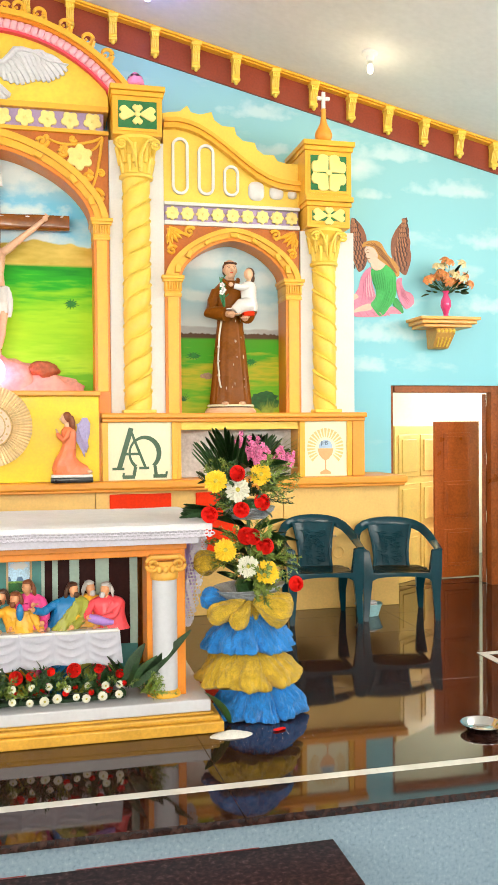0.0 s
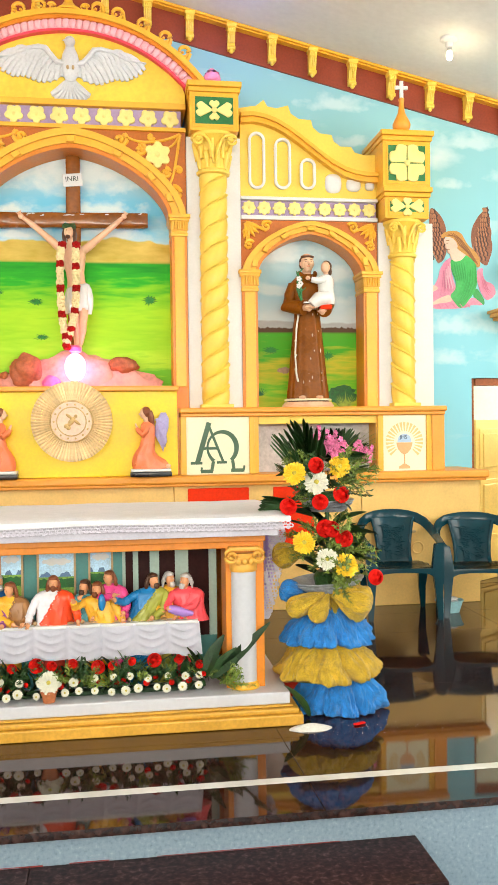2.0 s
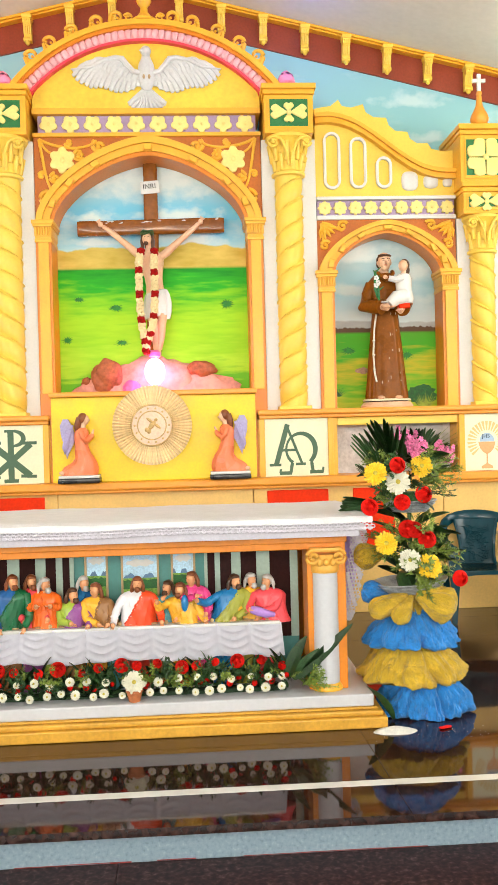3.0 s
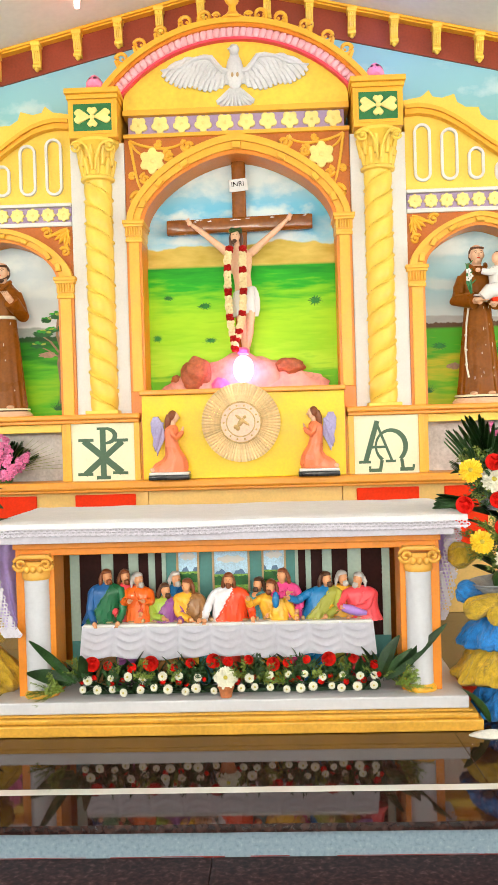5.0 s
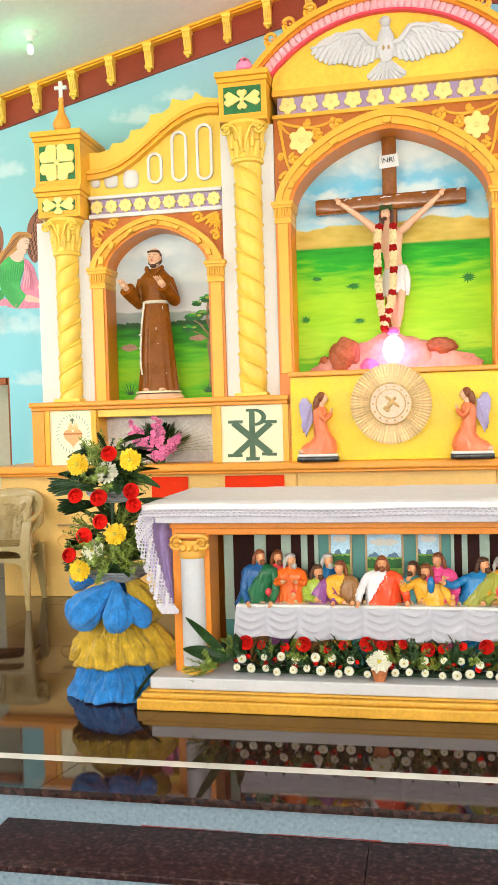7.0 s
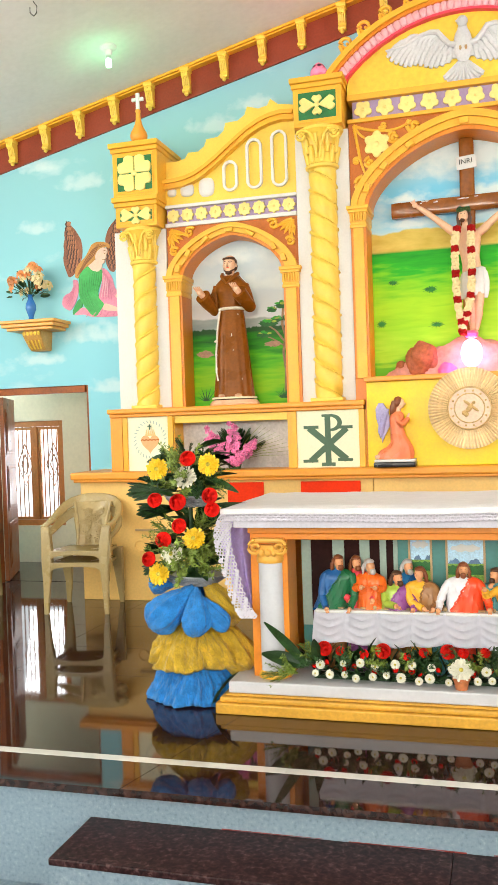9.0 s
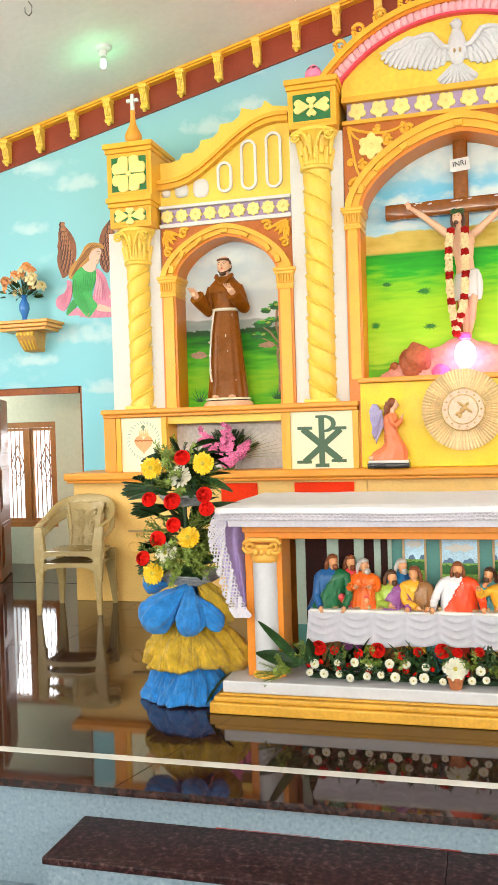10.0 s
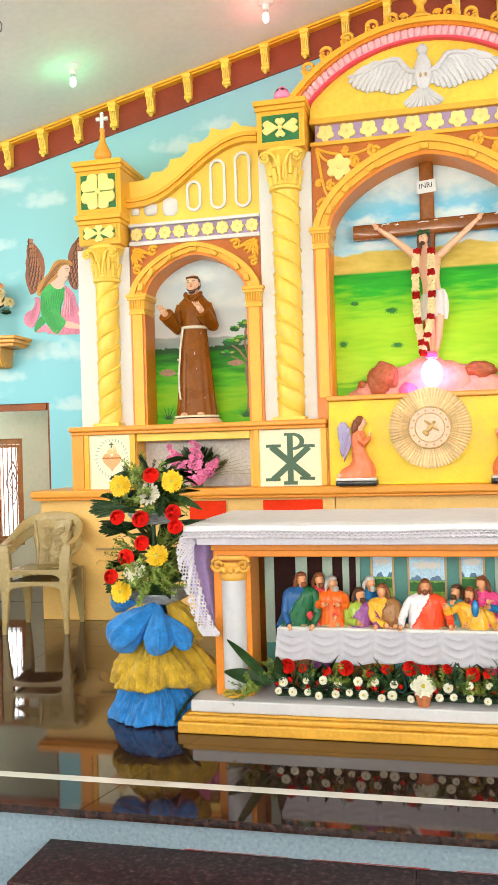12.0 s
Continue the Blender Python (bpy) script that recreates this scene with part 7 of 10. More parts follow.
def table_cloth():
    bm = bmesh.new()
    n, m = 150, 26
    g = []
    for j in range(m + 1):
        v = j / m
        row = []
        for i in range(n + 1):
            u = i / n
            x = -0.80 + 1.585 * u + (u - 0.5) * 0.03 * v
            sw = (u * 9) % 1.0
            swag = math.sin(sw * math.pi)
            ph = v * 26 - 5.5 * swag * 0.9
            y = 0.205 - 0.012 * v - 0.008 * max(0, math.sin(ph)) * swag ** 0.7 * min(1, v * 4) - 0.007 * math.exp(-((sw - 0.0) / 0.06) ** 2) - 0.007 * math.exp(-((sw - 1.0) / 0.06) ** 2)
            z = 0.524 - 0.172 * v - 0.012 * v * swag + 0.008 * v * math.sin(u * 17)
            row.append(bm.verts.new((x, y, z)))
        g.append(row)
    for a, b in zip(g, g[1:]):
        for i in range(n):
            bm.faces.new((a[i], a[i + 1], b[i + 1], b[i]))
    bmesh.ops.solidify(bm, geom=bm.faces[:], thickness=0.006)
    part("table_cloth", bm, mat("violet_white_cloth_paint", (0.86, 0.84, 0.93), 0.4, vary=0.03), relief, "white draped tablecloth", True)
    part("table_board", boxed(-0.795, 0.78, 0.20, 0.36, 0.512, 0.529, 0.003), WHITE, relief)


table_cloth()


def relief_figure(x, z, body, mantle, hair, face=0.0, lean=0.0, side=1, palms=((-0.06, 0.56), (0.06, 0.56)), sleeves=None, beard=True, y=0.29, wide=1.0):
    """One robed figure of the relief, a plain mesh: face turns it to a side, the mantle falls from one shoulder."""
    bm = bmesh.new()
    z -= 0.022
    sh = z - 0.052
    seg, n = 48, 16
    rows = []
    for j in range(n + 1):
        t = j / n
        rx = 0.090 * wide * (1 - 0.10 * math.sin(math.pi * min(1, t * 1.3)))
        if t > 0.74:
            rx *= max(0.17, math.sqrt(max(0.0, 1 - ((t - 0.74) / 0.268) ** 2)))
        ry = 0.055 * (1 - 0.25 * t) * (1 if t < 0.8 else max(0.3, 1 - (t - 0.8) * 3))
        zz = 0.513 + (sh + 0.018 - 0.513) * t
        xx = x - lean * (1 - t) ** 1.3
        row = []
        for k in range(seg):
            q = 2 * math.pi * k / seg
            f = 1 + 0.10 * math.sin(5 * q + 5.5 * t * side + x * 30) * (1 - t * 0.6) + 0.10 * abs(math.sin(8 * q + 7 * t * side + x * 17)) ** 0.6 + 0.05 * math.sin(19 * q - 8 * t)
            row.append(bm.verts.new((xx + rx * (1 + 0.25 * (f - 1)) * math.cos(q), y + ry * f * math.sin(q), zz)))
        rows.append(row)
    for j, (a, b) in enumerate(zip(rows, rows[1:])):
        for k in range(seg):
            q = 2 * math.pi * (k + 0.5) / seg
            m = 1 if side * math.cos(q) > 1.25 * (j + 0.5) / n - 0.85 else 0
            bm.faces.new((a[k], a[(k + 1) % seg], b[(k + 1) % seg], b[k])).material_index = m
    bm.faces.new(rows[-1])
    # rolled edge of the mantle across the chest
    edge = []
    for j in range(2, n - 1):
        c = 1.25 * j / n - 0.85
        if abs(c) < 0.98:
            q = math.pi * 2 - math.acos(c) if side > 0 else math.pi + math.acos(c)
            edge.append(rows[j][int(round(q / (2 * math.pi) * seg)) % seg].co.copy() + Vector((0, -0.004, 0)))
    if len(edge) > 2:
        tube(bm, edge, 0.0045, 7, 1)
    for e, (px_, pz) in zip((-1, 1), palms):
        s0 = Vector((x + e * 0.066 * wide, y - 0.004, sh - 0.018))
        s2 = Vector((x - lean * 0.5 + px_, y - 0.088, pz - 0.014))
        s1 = (s0 + s2) / 2 + Vector((e * 0.022, -0.004, -0.030))
        m = (sleeves[(e + 1) // 2] if sleeves else (1 if e * side > 0 else 0))
        bend = [s0, s0.lerp(s1, 0.3) + Vector((e * 0.004, 0, 0)), s0.lerp(s1, 0.6) + Vector((e * 0.005, 0, 0)), s0.lerp(s1, 0.85), s1, s1.lerp(s2, 0.22), s1.lerp(s2, 0.42), s1.lerp(s2, 0.62), s1.lerp(s2, 0.82), s2]
        tube(bm, bend, [0.022, 0.024, 0.021, 0.024, 0.020, 0.023, 0.018, 0.021, 0.017, 0.019], 12, m)
        d = (s2 - s1).normalized()
        ball(bm, s2 + d * 0.012, 0.013, 0.010, 0.014, 10, 7, 2)
        for q in range(3):
            tube(bm, [s2 + d * 0.016 + Vector((0.004 * (q - 1), -0.004, 0)), s2 + d * 0.036 + Vector((0.007 * (q - 1), -0.005, 0.002))], 0.0036, 5, 2)
    # head turned to its side, long hair, beard
    hx = x + 0.010 * face
    tube(bm, [(x, y - 0.004, sh - 0.01), (hx, y - 0.016, z - 0.018)], 0.016, 10, 2)
    ball(bm, (hx, y - 0.024, z), 0.025, 0.027, 0.034, 16, 12, 2)
    ball(bm, (hx - 0.010 * face, y - 0.008, z + 0.010), 0.030, 0.031, 0.033, 16, 12, 3)
    ball(bm, (hx - 0.004 * face, y - 0.020, z + 0.026), 0.026, 0.026, 0.016, 14, 9, 3)
    for e in (-1, 1):
        if e * face < 0.6:
            tube(bm, [(hx + e * 0.022 - 0.010 * face, y - 0.014, z + 0.016), (hx + e * 0.029 - 0.012 * face, y - 0.018, z - 0.012), (hx + e * 0.030 - 0.012 * face, y - 0.016, z - 0.036), (hx + e * 0.034 - 0.012 * face, y - 0.014, z - 0.052)], [0.010, 0.012, 0.012, 0.005] if hair is not HAIR_GREY else [0.010, 0.011, 0.006, 0.002], 8, 3)
    fx = hx + 0.013 * face
    tube(bm, [(fx, y - 0.050, z + 0.006), (fx + 0.006 * face, y - 0.056 + 0.006 * abs(face), z - 0.007)], [0.003, 0.0055], 7, 2)
    for e in (-1, 1):
        ball(bm, (fx + e * 0.0095, y - 0.047 + 0.004 * abs(face), z + 0.006), 0.0034, 0.003, 0.0022, 7, 5, 3)
    if beard:
        ball(bm, (fx + 0.003 * face, y - 0.038, z - 0.027), 0.017, 0.016, 0.018, 12, 8, 3)
        tube(bm, [(fx - 0.010, y - 0.047, z - 0.016), (fx, y - 0.051, z - 0.013), (fx + 0.010, y - 0.047, z - 0.016)], 0.0035, 6, 3)
    part("relief_figure", bm, [RELIEF[body], RELIEF[mantle], SKIN_R, hair], relief, smooth=True)


GREY_DOWN = ((-0.05, 0.57), (0.07, 0.565))
for a in ((-0.672, 0.805, "blue", "green", HAIR_RED, 0.8, 0.05, 1, ((-0.035, 0.558), (0.10, 0.56)), (0, 1), True, 0.28, 1.1),
          (-0.580, 0.795, "crimson", "crimson", HAIR_RED, 0.7, 0.0, -1, ((-0.03, 0.59), (0.10, 0.60)), None, True, 0.325, 0.9),
          (-0.502, 0.782, "orange", "orange", HAIR_GREY, 1.0, -0.01, -1, ((-0.045, 0.668), (0.045, 0.668)), (0, 0), True, 0.29, 0.95),
          (-0.352, 0.722, "lime", "plum", HAIR, 0.9, 0.01, 1, ((0.0, 0.575), (0.10, 0.56)), None, True, 0.28, 0.95),
          (-0.299, 0.775, "azure", "blue", HAIR_GREY, 0.8, 0.0, 1, GREY_DOWN, None, True, 0.34, 0.9),
          (-0.222, 0.745, "gold", "brown", HAIR_RED, -0.7, -0.045, 1, ((-0.01, 0.565), (0.05, 0.565)), None, False, 0.28, 1.0),
          (0.005, 0.772, "white", "scarlet", HAIR_RED, 0.0, 0.0, 1, ((-0.13, 0.565), (0.13, 0.572)), None, True, 0.275, 1.15),
          (0.172, 0.735, "teal", "teal", HAIR, -0.8, 0.0, 1, ((-0.035, 0.675), (0.05, 0.57)), None, True, 0.335, 0.85),
          (0.240, 0.730, "gold", "gold", HAIR_RED, -0.6, -0.04, 1, ((-0.145, 0.665), (0.11, 0.565)), None, True, 0.28, 1.0),
          (0.305, 0.785, "pink", "pink", HAIR_RED, -0.9, -0.03, 1, ((0.0, 0.69), (0.06, 0.60)), None, False, 0.305, 1.0),
          (0.535, 0.765, "azure", "olive", HAIR, 0.9, 0.055, 1, ((-0.17, 0.668), (0.03, 0.57)), (0, 1), True, 0.285, 1.05),
          (0.627, 0.762, "gold", "gold", HAIR_GREY, 0.8, 0.0, 1, ((-0.05, 0.60), (0.04, 0.565)), None, True, 0.325, 0.9),
          (0.722, 0.757, "crimson", "crimson", HAIR_GREY, -1.0, -0.03, 1, ((-0.12, 0.615), (-0.06, 0.60)), None, True, 0.285, 1.05)):
    relief_figure(*a)
bm = bmesh.new()
tube(bm, [(0.62, 0.19, 0.60), (0.66, 0.185, 0.590), (0.70, 0.19, 0.575), (0.75, 0.205, 0.565)], [0.020, 0.026, 0.024, 0.012], 10)
part("lilac_scarf", bm, RELIEF["violet"], relief, "lilac cloth over the arm", True)
bm = bmesh.new()
ball(bm, (0.262, 0.205, 0.645), 0.020, 0.018, 0.046, 12, 9)
part("blue_sleeve", bm, RELIEF["azure"], relief, smooth=True)


for i in range(24):
    bm = bmesh.new()
    x = -0.72 + 1.44 * i / 23
    if i % 2:
        ball(bm, (x, 0.24, 0.535), 0.022, 0.018, 0.006, 10, 5)
    else:
        ball(bm, (x, 0.235, 0.540), 0.012, 0.012, 0.012, 8, 6)
    part("dish" if i % 2 else "bread", bm, TAN, relief, smooth=True)
for i, k in enumerate(("brown", "plum", "lime", "brown", "gold", "teal", "red", "brown", "gold", "pink", "azure", "olive", "crimson")):
    bm = bmesh.new()
    x = -0.70 + 1.40 * i / 12
    lathe(bm, [(0.055, 0.0), (0.06, 0.08), (0.05, 0.21)], (x, 0.33, 0.167), 12, 0.6)
    ball(bm, (x - 0.02, 0.27, 0.33), 0.02, 0.03, 0.014, 8, 5)
    part("robe_hem", bm, RELIEF[k], relief, smooth=True)


# ---- flowers ----
def petal_ring(bm, n, r0, r1, w, lift, z0, mi=0, droop=0.0):
    mid = bm.verts.new((0, 0, z0))
    for i in range(n):
        a = 2 * math.pi * i / n
        c, s = math.cos(a), math.sin(a)
        pts = []
        for t, ww, zz in ((0.0, 0.35, 0.0), (0.45, 1.0, lift), (0.85, 0.85, lift * 0.9 - droop), (1.0, 0.25, lift * 0.7 - droop)):
            r = r0 + (r1 - r0) * t
            pts.append((r, ww * w / 2, z0 + zz))
        left = [bm.verts.new((r * c - q * s, r * s + q * c, z)) for r, q, z in pts]
        right = [bm.verts.new((r * c + q * s, r * s - q * c, z)) for r, q, z in pts]
        bm.faces.new((mid, left[0], right[0])).material_index = mi
        for k in range(3):
            bm.faces.new((left[k], left[k + 1], right[k + 1], right[k])).material_index = mi


def daisy_mesh(name, petal, r, eye, layers=2, n=24):
    """A gerbera facing +z: rings of narrow, slightly uneven petals."""
    rr = random.Random(n + layers)
    bm = bmesh.new()
    for k in range(layers + 1):
        reach = r * (1.0, 0.84, 0.55, 0.42)[k]
        for i in range(n - 4 * k):
            a = 2 * math.pi * (i + 0.5 * k + rr.uniform(-0.18, 0.18)) / (n - 4 * k)
            l = reach * rr.uniform(0.90, 1.06)
            w = reach * 0.27 * rr.uniform(0.85, 1.15)
            z0, tip = 0.004 + 0.005 * k, 0.010 * k + rr.uniform(-0.006, 0.008)
            c, s = math.cos(a), math.sin(a)
            rows = []
            for t, ww, zz in ((0.15, 0.35, 0.0), (0.45, 0.85, 0.35), (0.75, 1.0, 0.75), (0.93, 0.75, 1.0), (1.0, 0.30, 1.05)):
                q = l * t
                rows.append([bm.verts.new((q * c - e * ww * w / 2 * s, q * s + e * ww * w / 2 * c, z0 + tip * zz + (0.0025 if e else 0.0))) for e in (-1, 0, 1)])
            for p, q in zip(rows, rows[1:]):
                for j in range(2):
                    bm.faces.new((p[j], p[j + 1], q[j + 1], q[j]))
    ball(bm, (0, 0, 0.012 + 0.003 * layers), r * 0.20, r * 0.20, r * 0.10, 12, 7, 1)
    tube(bm, [(0, 0, 0), (0.004, 0, -0.05), (0.0, 0.006, -0.12)], 0.004, 6, 2)
    return mesh_of(name, bm, [petal, eye, LEAF_L], True)


def rose_mesh(name, petal, r):
    bm = bmesh.new()
    ball(bm, (0, 0, r * 0.5), r * 0.34, r * 0.34, r * 0.55, 12, 9)
    ball(bm, (0, 0, r * 0.30), r * 0.62, r * 0.62, r * 0.30, 14, 9)
    for tier, (n, rr, h) in enumerate(((4, 0.55, 1.1), (5, 0.78, 1.0), (6, 1.0, 0.8))):
        for i in range(n):
            a = 2 * math.pi * (i + 0.4 * tier) / n
            c, s = math.cos(a), math.sin(a)
            g = []
            for v in range(5):
                row = []
                for u in range(5):
                    uu, vv = (u / 4 - 0.5) * 1.7, v / 4
                    q = r * rr * (0.42 + 0.56 * math.sin(0.3 + vv * 2.35)) * (1.0 - 0.25 * vv * (2 - tier) * 0.5)
                    ang = a + uu * 0.75 * (1 - 0.25 * vv)
                    row.append(bm.verts.new((q * math.cos(ang), q * math.sin(ang), r * h * vv * 1.1 - 0.06 * r * abs(uu) * vv)))
                g.append(row)
            for p, w in zip(g, g[1:]):
                for u in range(4):
                    bm.faces.new((p[u], p[u + 1], w[u + 1], w[u]))
    tube(bm, [(0, 0, 0), (0, 0.003, -0.12)], 0.004, 6, 1)
    return mesh_of(name, bm, [petal, LEAF], True)


def leaf_blade_mesh(name, length, width, m, ribs=0, droop=0.25):
    """A long leaf along +z, bending towards -y."""
    bm = bmesh.new()
    n = 12
    rows = []
    for i in range(n + 1):
        t = i / n
        w = width * (math.sin(math.pi * min(1, t * 0.93 + 0.05)) ** 0.7) * (1 - 0.25 * t)
        y = -droop * length * t * t
        z = length * t * (1 - 0.15 * t * droop)
        rows.append([bm.verts.new((-w / 2, y + 0.12 * w, z)), bm.verts.new((0, y - 0.06 * w, z)), bm.verts.new((w / 2, y + 0.12 * w, z))])
    for a, b in zip(rows, rows[1:]):
        for k in range(2):
            bm.faces.new((a[k], a[k + 1], b[k + 1], b[k]))
    bmesh.ops.solidify(bm, geom=bm.faces[:], thickness=0.0012)
    return mesh_of(name, bm, m, True)


def palm_mesh(name, length, m, n=5, spread=1.0):
    """A trimmed palm frond along +z: long folded strips fanning narrowly off the stalk."""
    bm = bmesh.new()
    tube(bm, [(0, 0, 0), (0, -0.01, length * 0.5), (0, -0.03, length * 0.8)], [0.006, 0.004, 0.002], 6)
    for s in (-1, 1):
        for i in range(n):
            t = 0.10 + 0.62 * i / n
            l = length * (0.98 - t) * (0.92 + 0.06 * math.sin(5 * i + s))
            a = radians(9 + 20 * (1 - i / n)) * spread
            p0 = Vector((0, -0.02 * t, length * t))
            d = Vector((s * math.sin(a), -0.04, math.cos(a)))
            side = Vector((math.cos(a), 0, -s * math.sin(a)))
            rows = []
            for q, w in ((0.0, 0.012), (0.3, 0.034), (0.7, 0.032), (0.92, 0.020), (1.0, 0.004)):
                c = p0 + d * l * q + Vector((0, -0.03 * q * q, 0))
                rows.append([bm.verts.new(c - side * w / 2), bm.verts.new(c + Vector((0, 0.006, 0))), bm.verts.new(c + side * w / 2)])
            for p, q in zip(rows, rows[1:]):
                for j in range(2):
                    bm.faces.new((p[j], p[j + 1], q[j + 1], q[j]))
    bmesh.ops.solidify(bm, geom=bm.faces[:], thickness=0.0008)
    return mesh_of(name, bm, m)


def fern_mesh(name, m, length=0.16, n=36, seed=1):
    """A loose spray of fine filler leaves."""
    r = random.Random(seed)
    bm = bmesh.new()
    for b in range(4):
        a0, tilt = r.uniform(0, 6.28), r.uniform(0.1, 0.6)
        d = Vector((math.cos(a0) * math.sin(tilt), math.sin(a0) * math.sin(tilt), math.cos(tilt)))
        tube(bm, [(0, 0, 0), tuple(d * length)], [0.0022, 0.001], 4)
        for i in range(n):
            p = d * length * (0.2 + 0.8 * i / n)
            e = Vector((r.uniform(-1, 1), r.uniform(-1, 1), r.uniform(0, 1))).normalized()
            l = r.uniform(0.014, 0.03)
            sd = e.cross(d).normalized() * 0.0036
            v = [bm.verts.new(q) for q in (p, p + e * l * 0.5 + sd, p + e * l, p + e * l * 0.5 - sd)]
            bm.faces.new(v)
    return mesh_of(name, bm, m)


M_YEL = daisy_mesh("yellow_gerbera", PETAL_Y, 0.062, EYE_Y)
M_WHI = daisy_mesh("white_gerbera", PETAL_W, 0.062, EYE_Y)
def mum_mesh(name, petal, r, eye):
    """A button chrysanthemum facing +z: a low dome of short petals."""
    bm = bmesh.new()
    ball(bm, (0, 0, 0.0), r * 0.86, r * 0.86, r * 0.42, 16, 8, 0)
    for k, (n, q, z) in enumerate(((16, 0.88, 0.10), (13, 0.68, 0.34), (9, 0.44, 0.46))):
        for i in range(n):
            a = 2 * math.pi * (i + 0.5 * k) / n
            ball(bm, (r * q * math.cos(a), r * q * math.sin(a), r * z), r * 0.19, r * 0.19, r * 0.13, 6, 4, 0)
    ball(bm, (0, 0, r * 0.46), r * 0.26, r * 0.26, r * 0.12, 9, 5, 1)
    tube(bm, [(0, 0, 0), (0.0, 0.004, -0.06)], 0.003, 5, 2)
    return mesh_of(name, bm, [petal, eye, LEAF_L], True)


M_MUM = mum_mesh("white_chrysanthemum", PETAL_W, 0.024, EYE_Y)
M_ROSE = rose_mesh("red_rose", PETAL_R, 0.046)
M_BUD = rose_mesh("red_rosebud", PETAL_R, 0.030)
M_BLADE = leaf_blade_mesh("broad_leaf", 0.30, 0.11, LEAF)
M_LONG = leaf_blade_mesh("long_leaf", 0.36, 0.055, LEAF)
M_BLADE_S = leaf_blade_mesh("leaf", 0.13, 0.045, LEAF)
M_PALM = palm_mesh("palm_frond", 0.42, LEAF)
M_PALM_N = palm_mesh("palm_frond", 0.42, LEAF, 4, 0.42)
M_FERN = fern_mesh("fern_spray", LEAF_L)
M_FERN_D = fern_mesh("dark_fern_spray", LEAF, 0.15, 26, 5)


def aim(p, d, spin=0.0, k=1.0):
    """A pose at p whose z axis points along d."""
    q = Vector(d).to_track_quat("Z", "Y").to_matrix().to_4x4()
    return Matrix.Translation(p) @ q @ Matrix.Rotation(spin, 4, "Z") @ Matrix.Scale(k, 4)


def altar_flowers():
    r = random.Random(11)
    f = thing("altar_flower_row", "row of white chrysanthemums and red roses on the altar plinth", "flowers", (0, 0, 0))
    part("moss_bed", boxed(-0.80, 0.80, 0.13, 0.20, 0.166, 0.192, 0.01), mat("dark_green_floral_foam", (0.02, 0.05, 0.02), 0.9, vary=0.3, scale=40, bump=0.6), f)
    for row, (z, y, n, off) in enumerate(((0.203, 0.072, 21, 0.0), (0.262, 0.085, 17, 0.4))):
        for i in range(n):
            x = -0.775 + 1.60 * (i + off) / (n - 0.2) + r.uniform(-0.014, 0.014)
            if abs(x) < 0.05 and row == 0:
                continue
            put("white_chrysanthemum", M_MUM, f, aim((x, y + r.uniform(-0.01, 0.01), z + r.uniform(-0.01, 0.012)), (r.uniform(-0.2, 0.2), -1, r.uniform(0.0, 0.3)), r.uniform(0, 6), r.uniform(0.72, 1.08)))
    for i in range(15):
        x = -0.74 + 1.50 * i / 14 + r.uniform(-0.02, 0.02)
        put("red_rose", M_BUD if i % 3 else M_ROSE, f, aim((x, 0.125, 0.315 + r.uniform(-0.015, 0.03)), (r.uniform(-0.3, 0.3), -0.9, 0.5), r.uniform(0, 6), r.uniform(0.75, 1.0)))
    for i in range(20):
        x = -0.80 + 1.62 * i / 19 + r.uniform(-0.03, 0.03)
        put("red_carnation", M_BUD, f, aim((x, 0.10 + r.uniform(-0.01, 0.02), 0.245 + r.uniform(-0.02, 0.02)), (r.uniform(-0.4, 0.4), -1, 0.2), r.uniform(0, 6), r.uniform(0.42, 0.6)))
    for i in range(200):
        x = r.uniform(-0.82, 0.86)
        put("leaf", M_BLADE_S, f, aim((x, 0.17 + r.uniform(-0.03, 0.02), 0.20 + r.uniform(0, 0.07)), (r.uniform(-0.7, 0.7), r.uniform(-0.35, 0.1), 1), r.uniform(-0.6, 0.6), r.uniform(0.6, 1.15)))
    for i in range(110):
        x = r.uniform(-0.80, 0.82)
        put("leaf", M_BLADE_S, f, aim((x, 0.115, 0.172 + r.uniform(0, 0.04)), (r.uniform(-1, 1), -0.25, r.uniform(0.25, 0.9)), r.uniform(-0.6, 0.6), r.uniform(0.45, 0.8)))
    for i in range(70):
        put("fern_spray", M_FERN_D if i % 3 else M_FERN, f, aim((r.uniform(-0.84, 0.88), 0.15, 0.21 + 0.05 * r.random()), (r.uniform(-0.8, 0.8), -0.6, r.uniform(0.2, 1)), r.uniform(0, 6), r.uniform(0.6, 1.0)))
    for x, dx, dz, l, me in ((-0.84, -1.2, 0.50, 0.85, M_BLADE), (-0.82, -0.72, 0.9, 1.05, M_LONG), (-0.74, -0.3, 0.9, 0.65, M_BLADE), (0.86, 0.80, 0.85, 1.15, M_LONG), (0.83, 0.75, 0.75, 0.85, M_BLADE), (0.80, 0.25, 0.95, 0.85, M_BLADE)):
        put("broad_leaf", me, f, aim((x, 0.10, 0.24), (dx, -0.25, dz), 1.5, l))


    for i in range(8):
        s = -1 if i < 4 else 1
        put("fern_spray", M_FERN, f, aim((s * (0.88 + 0.02 * (i % 4)), 0.10, 0.20), (s * r.uniform(0.3, 1), -0.5, r.uniform(-0.2, 0.6)), r.uniform(0, 6), 0.9))
    # pale daisy in a small clay pot
    d = thing("potted_daisy", "white artificial daisy in a small terracotta pot", "flowers", (-0.012, 0.065, 0.166))
    bm = bmesh.new()
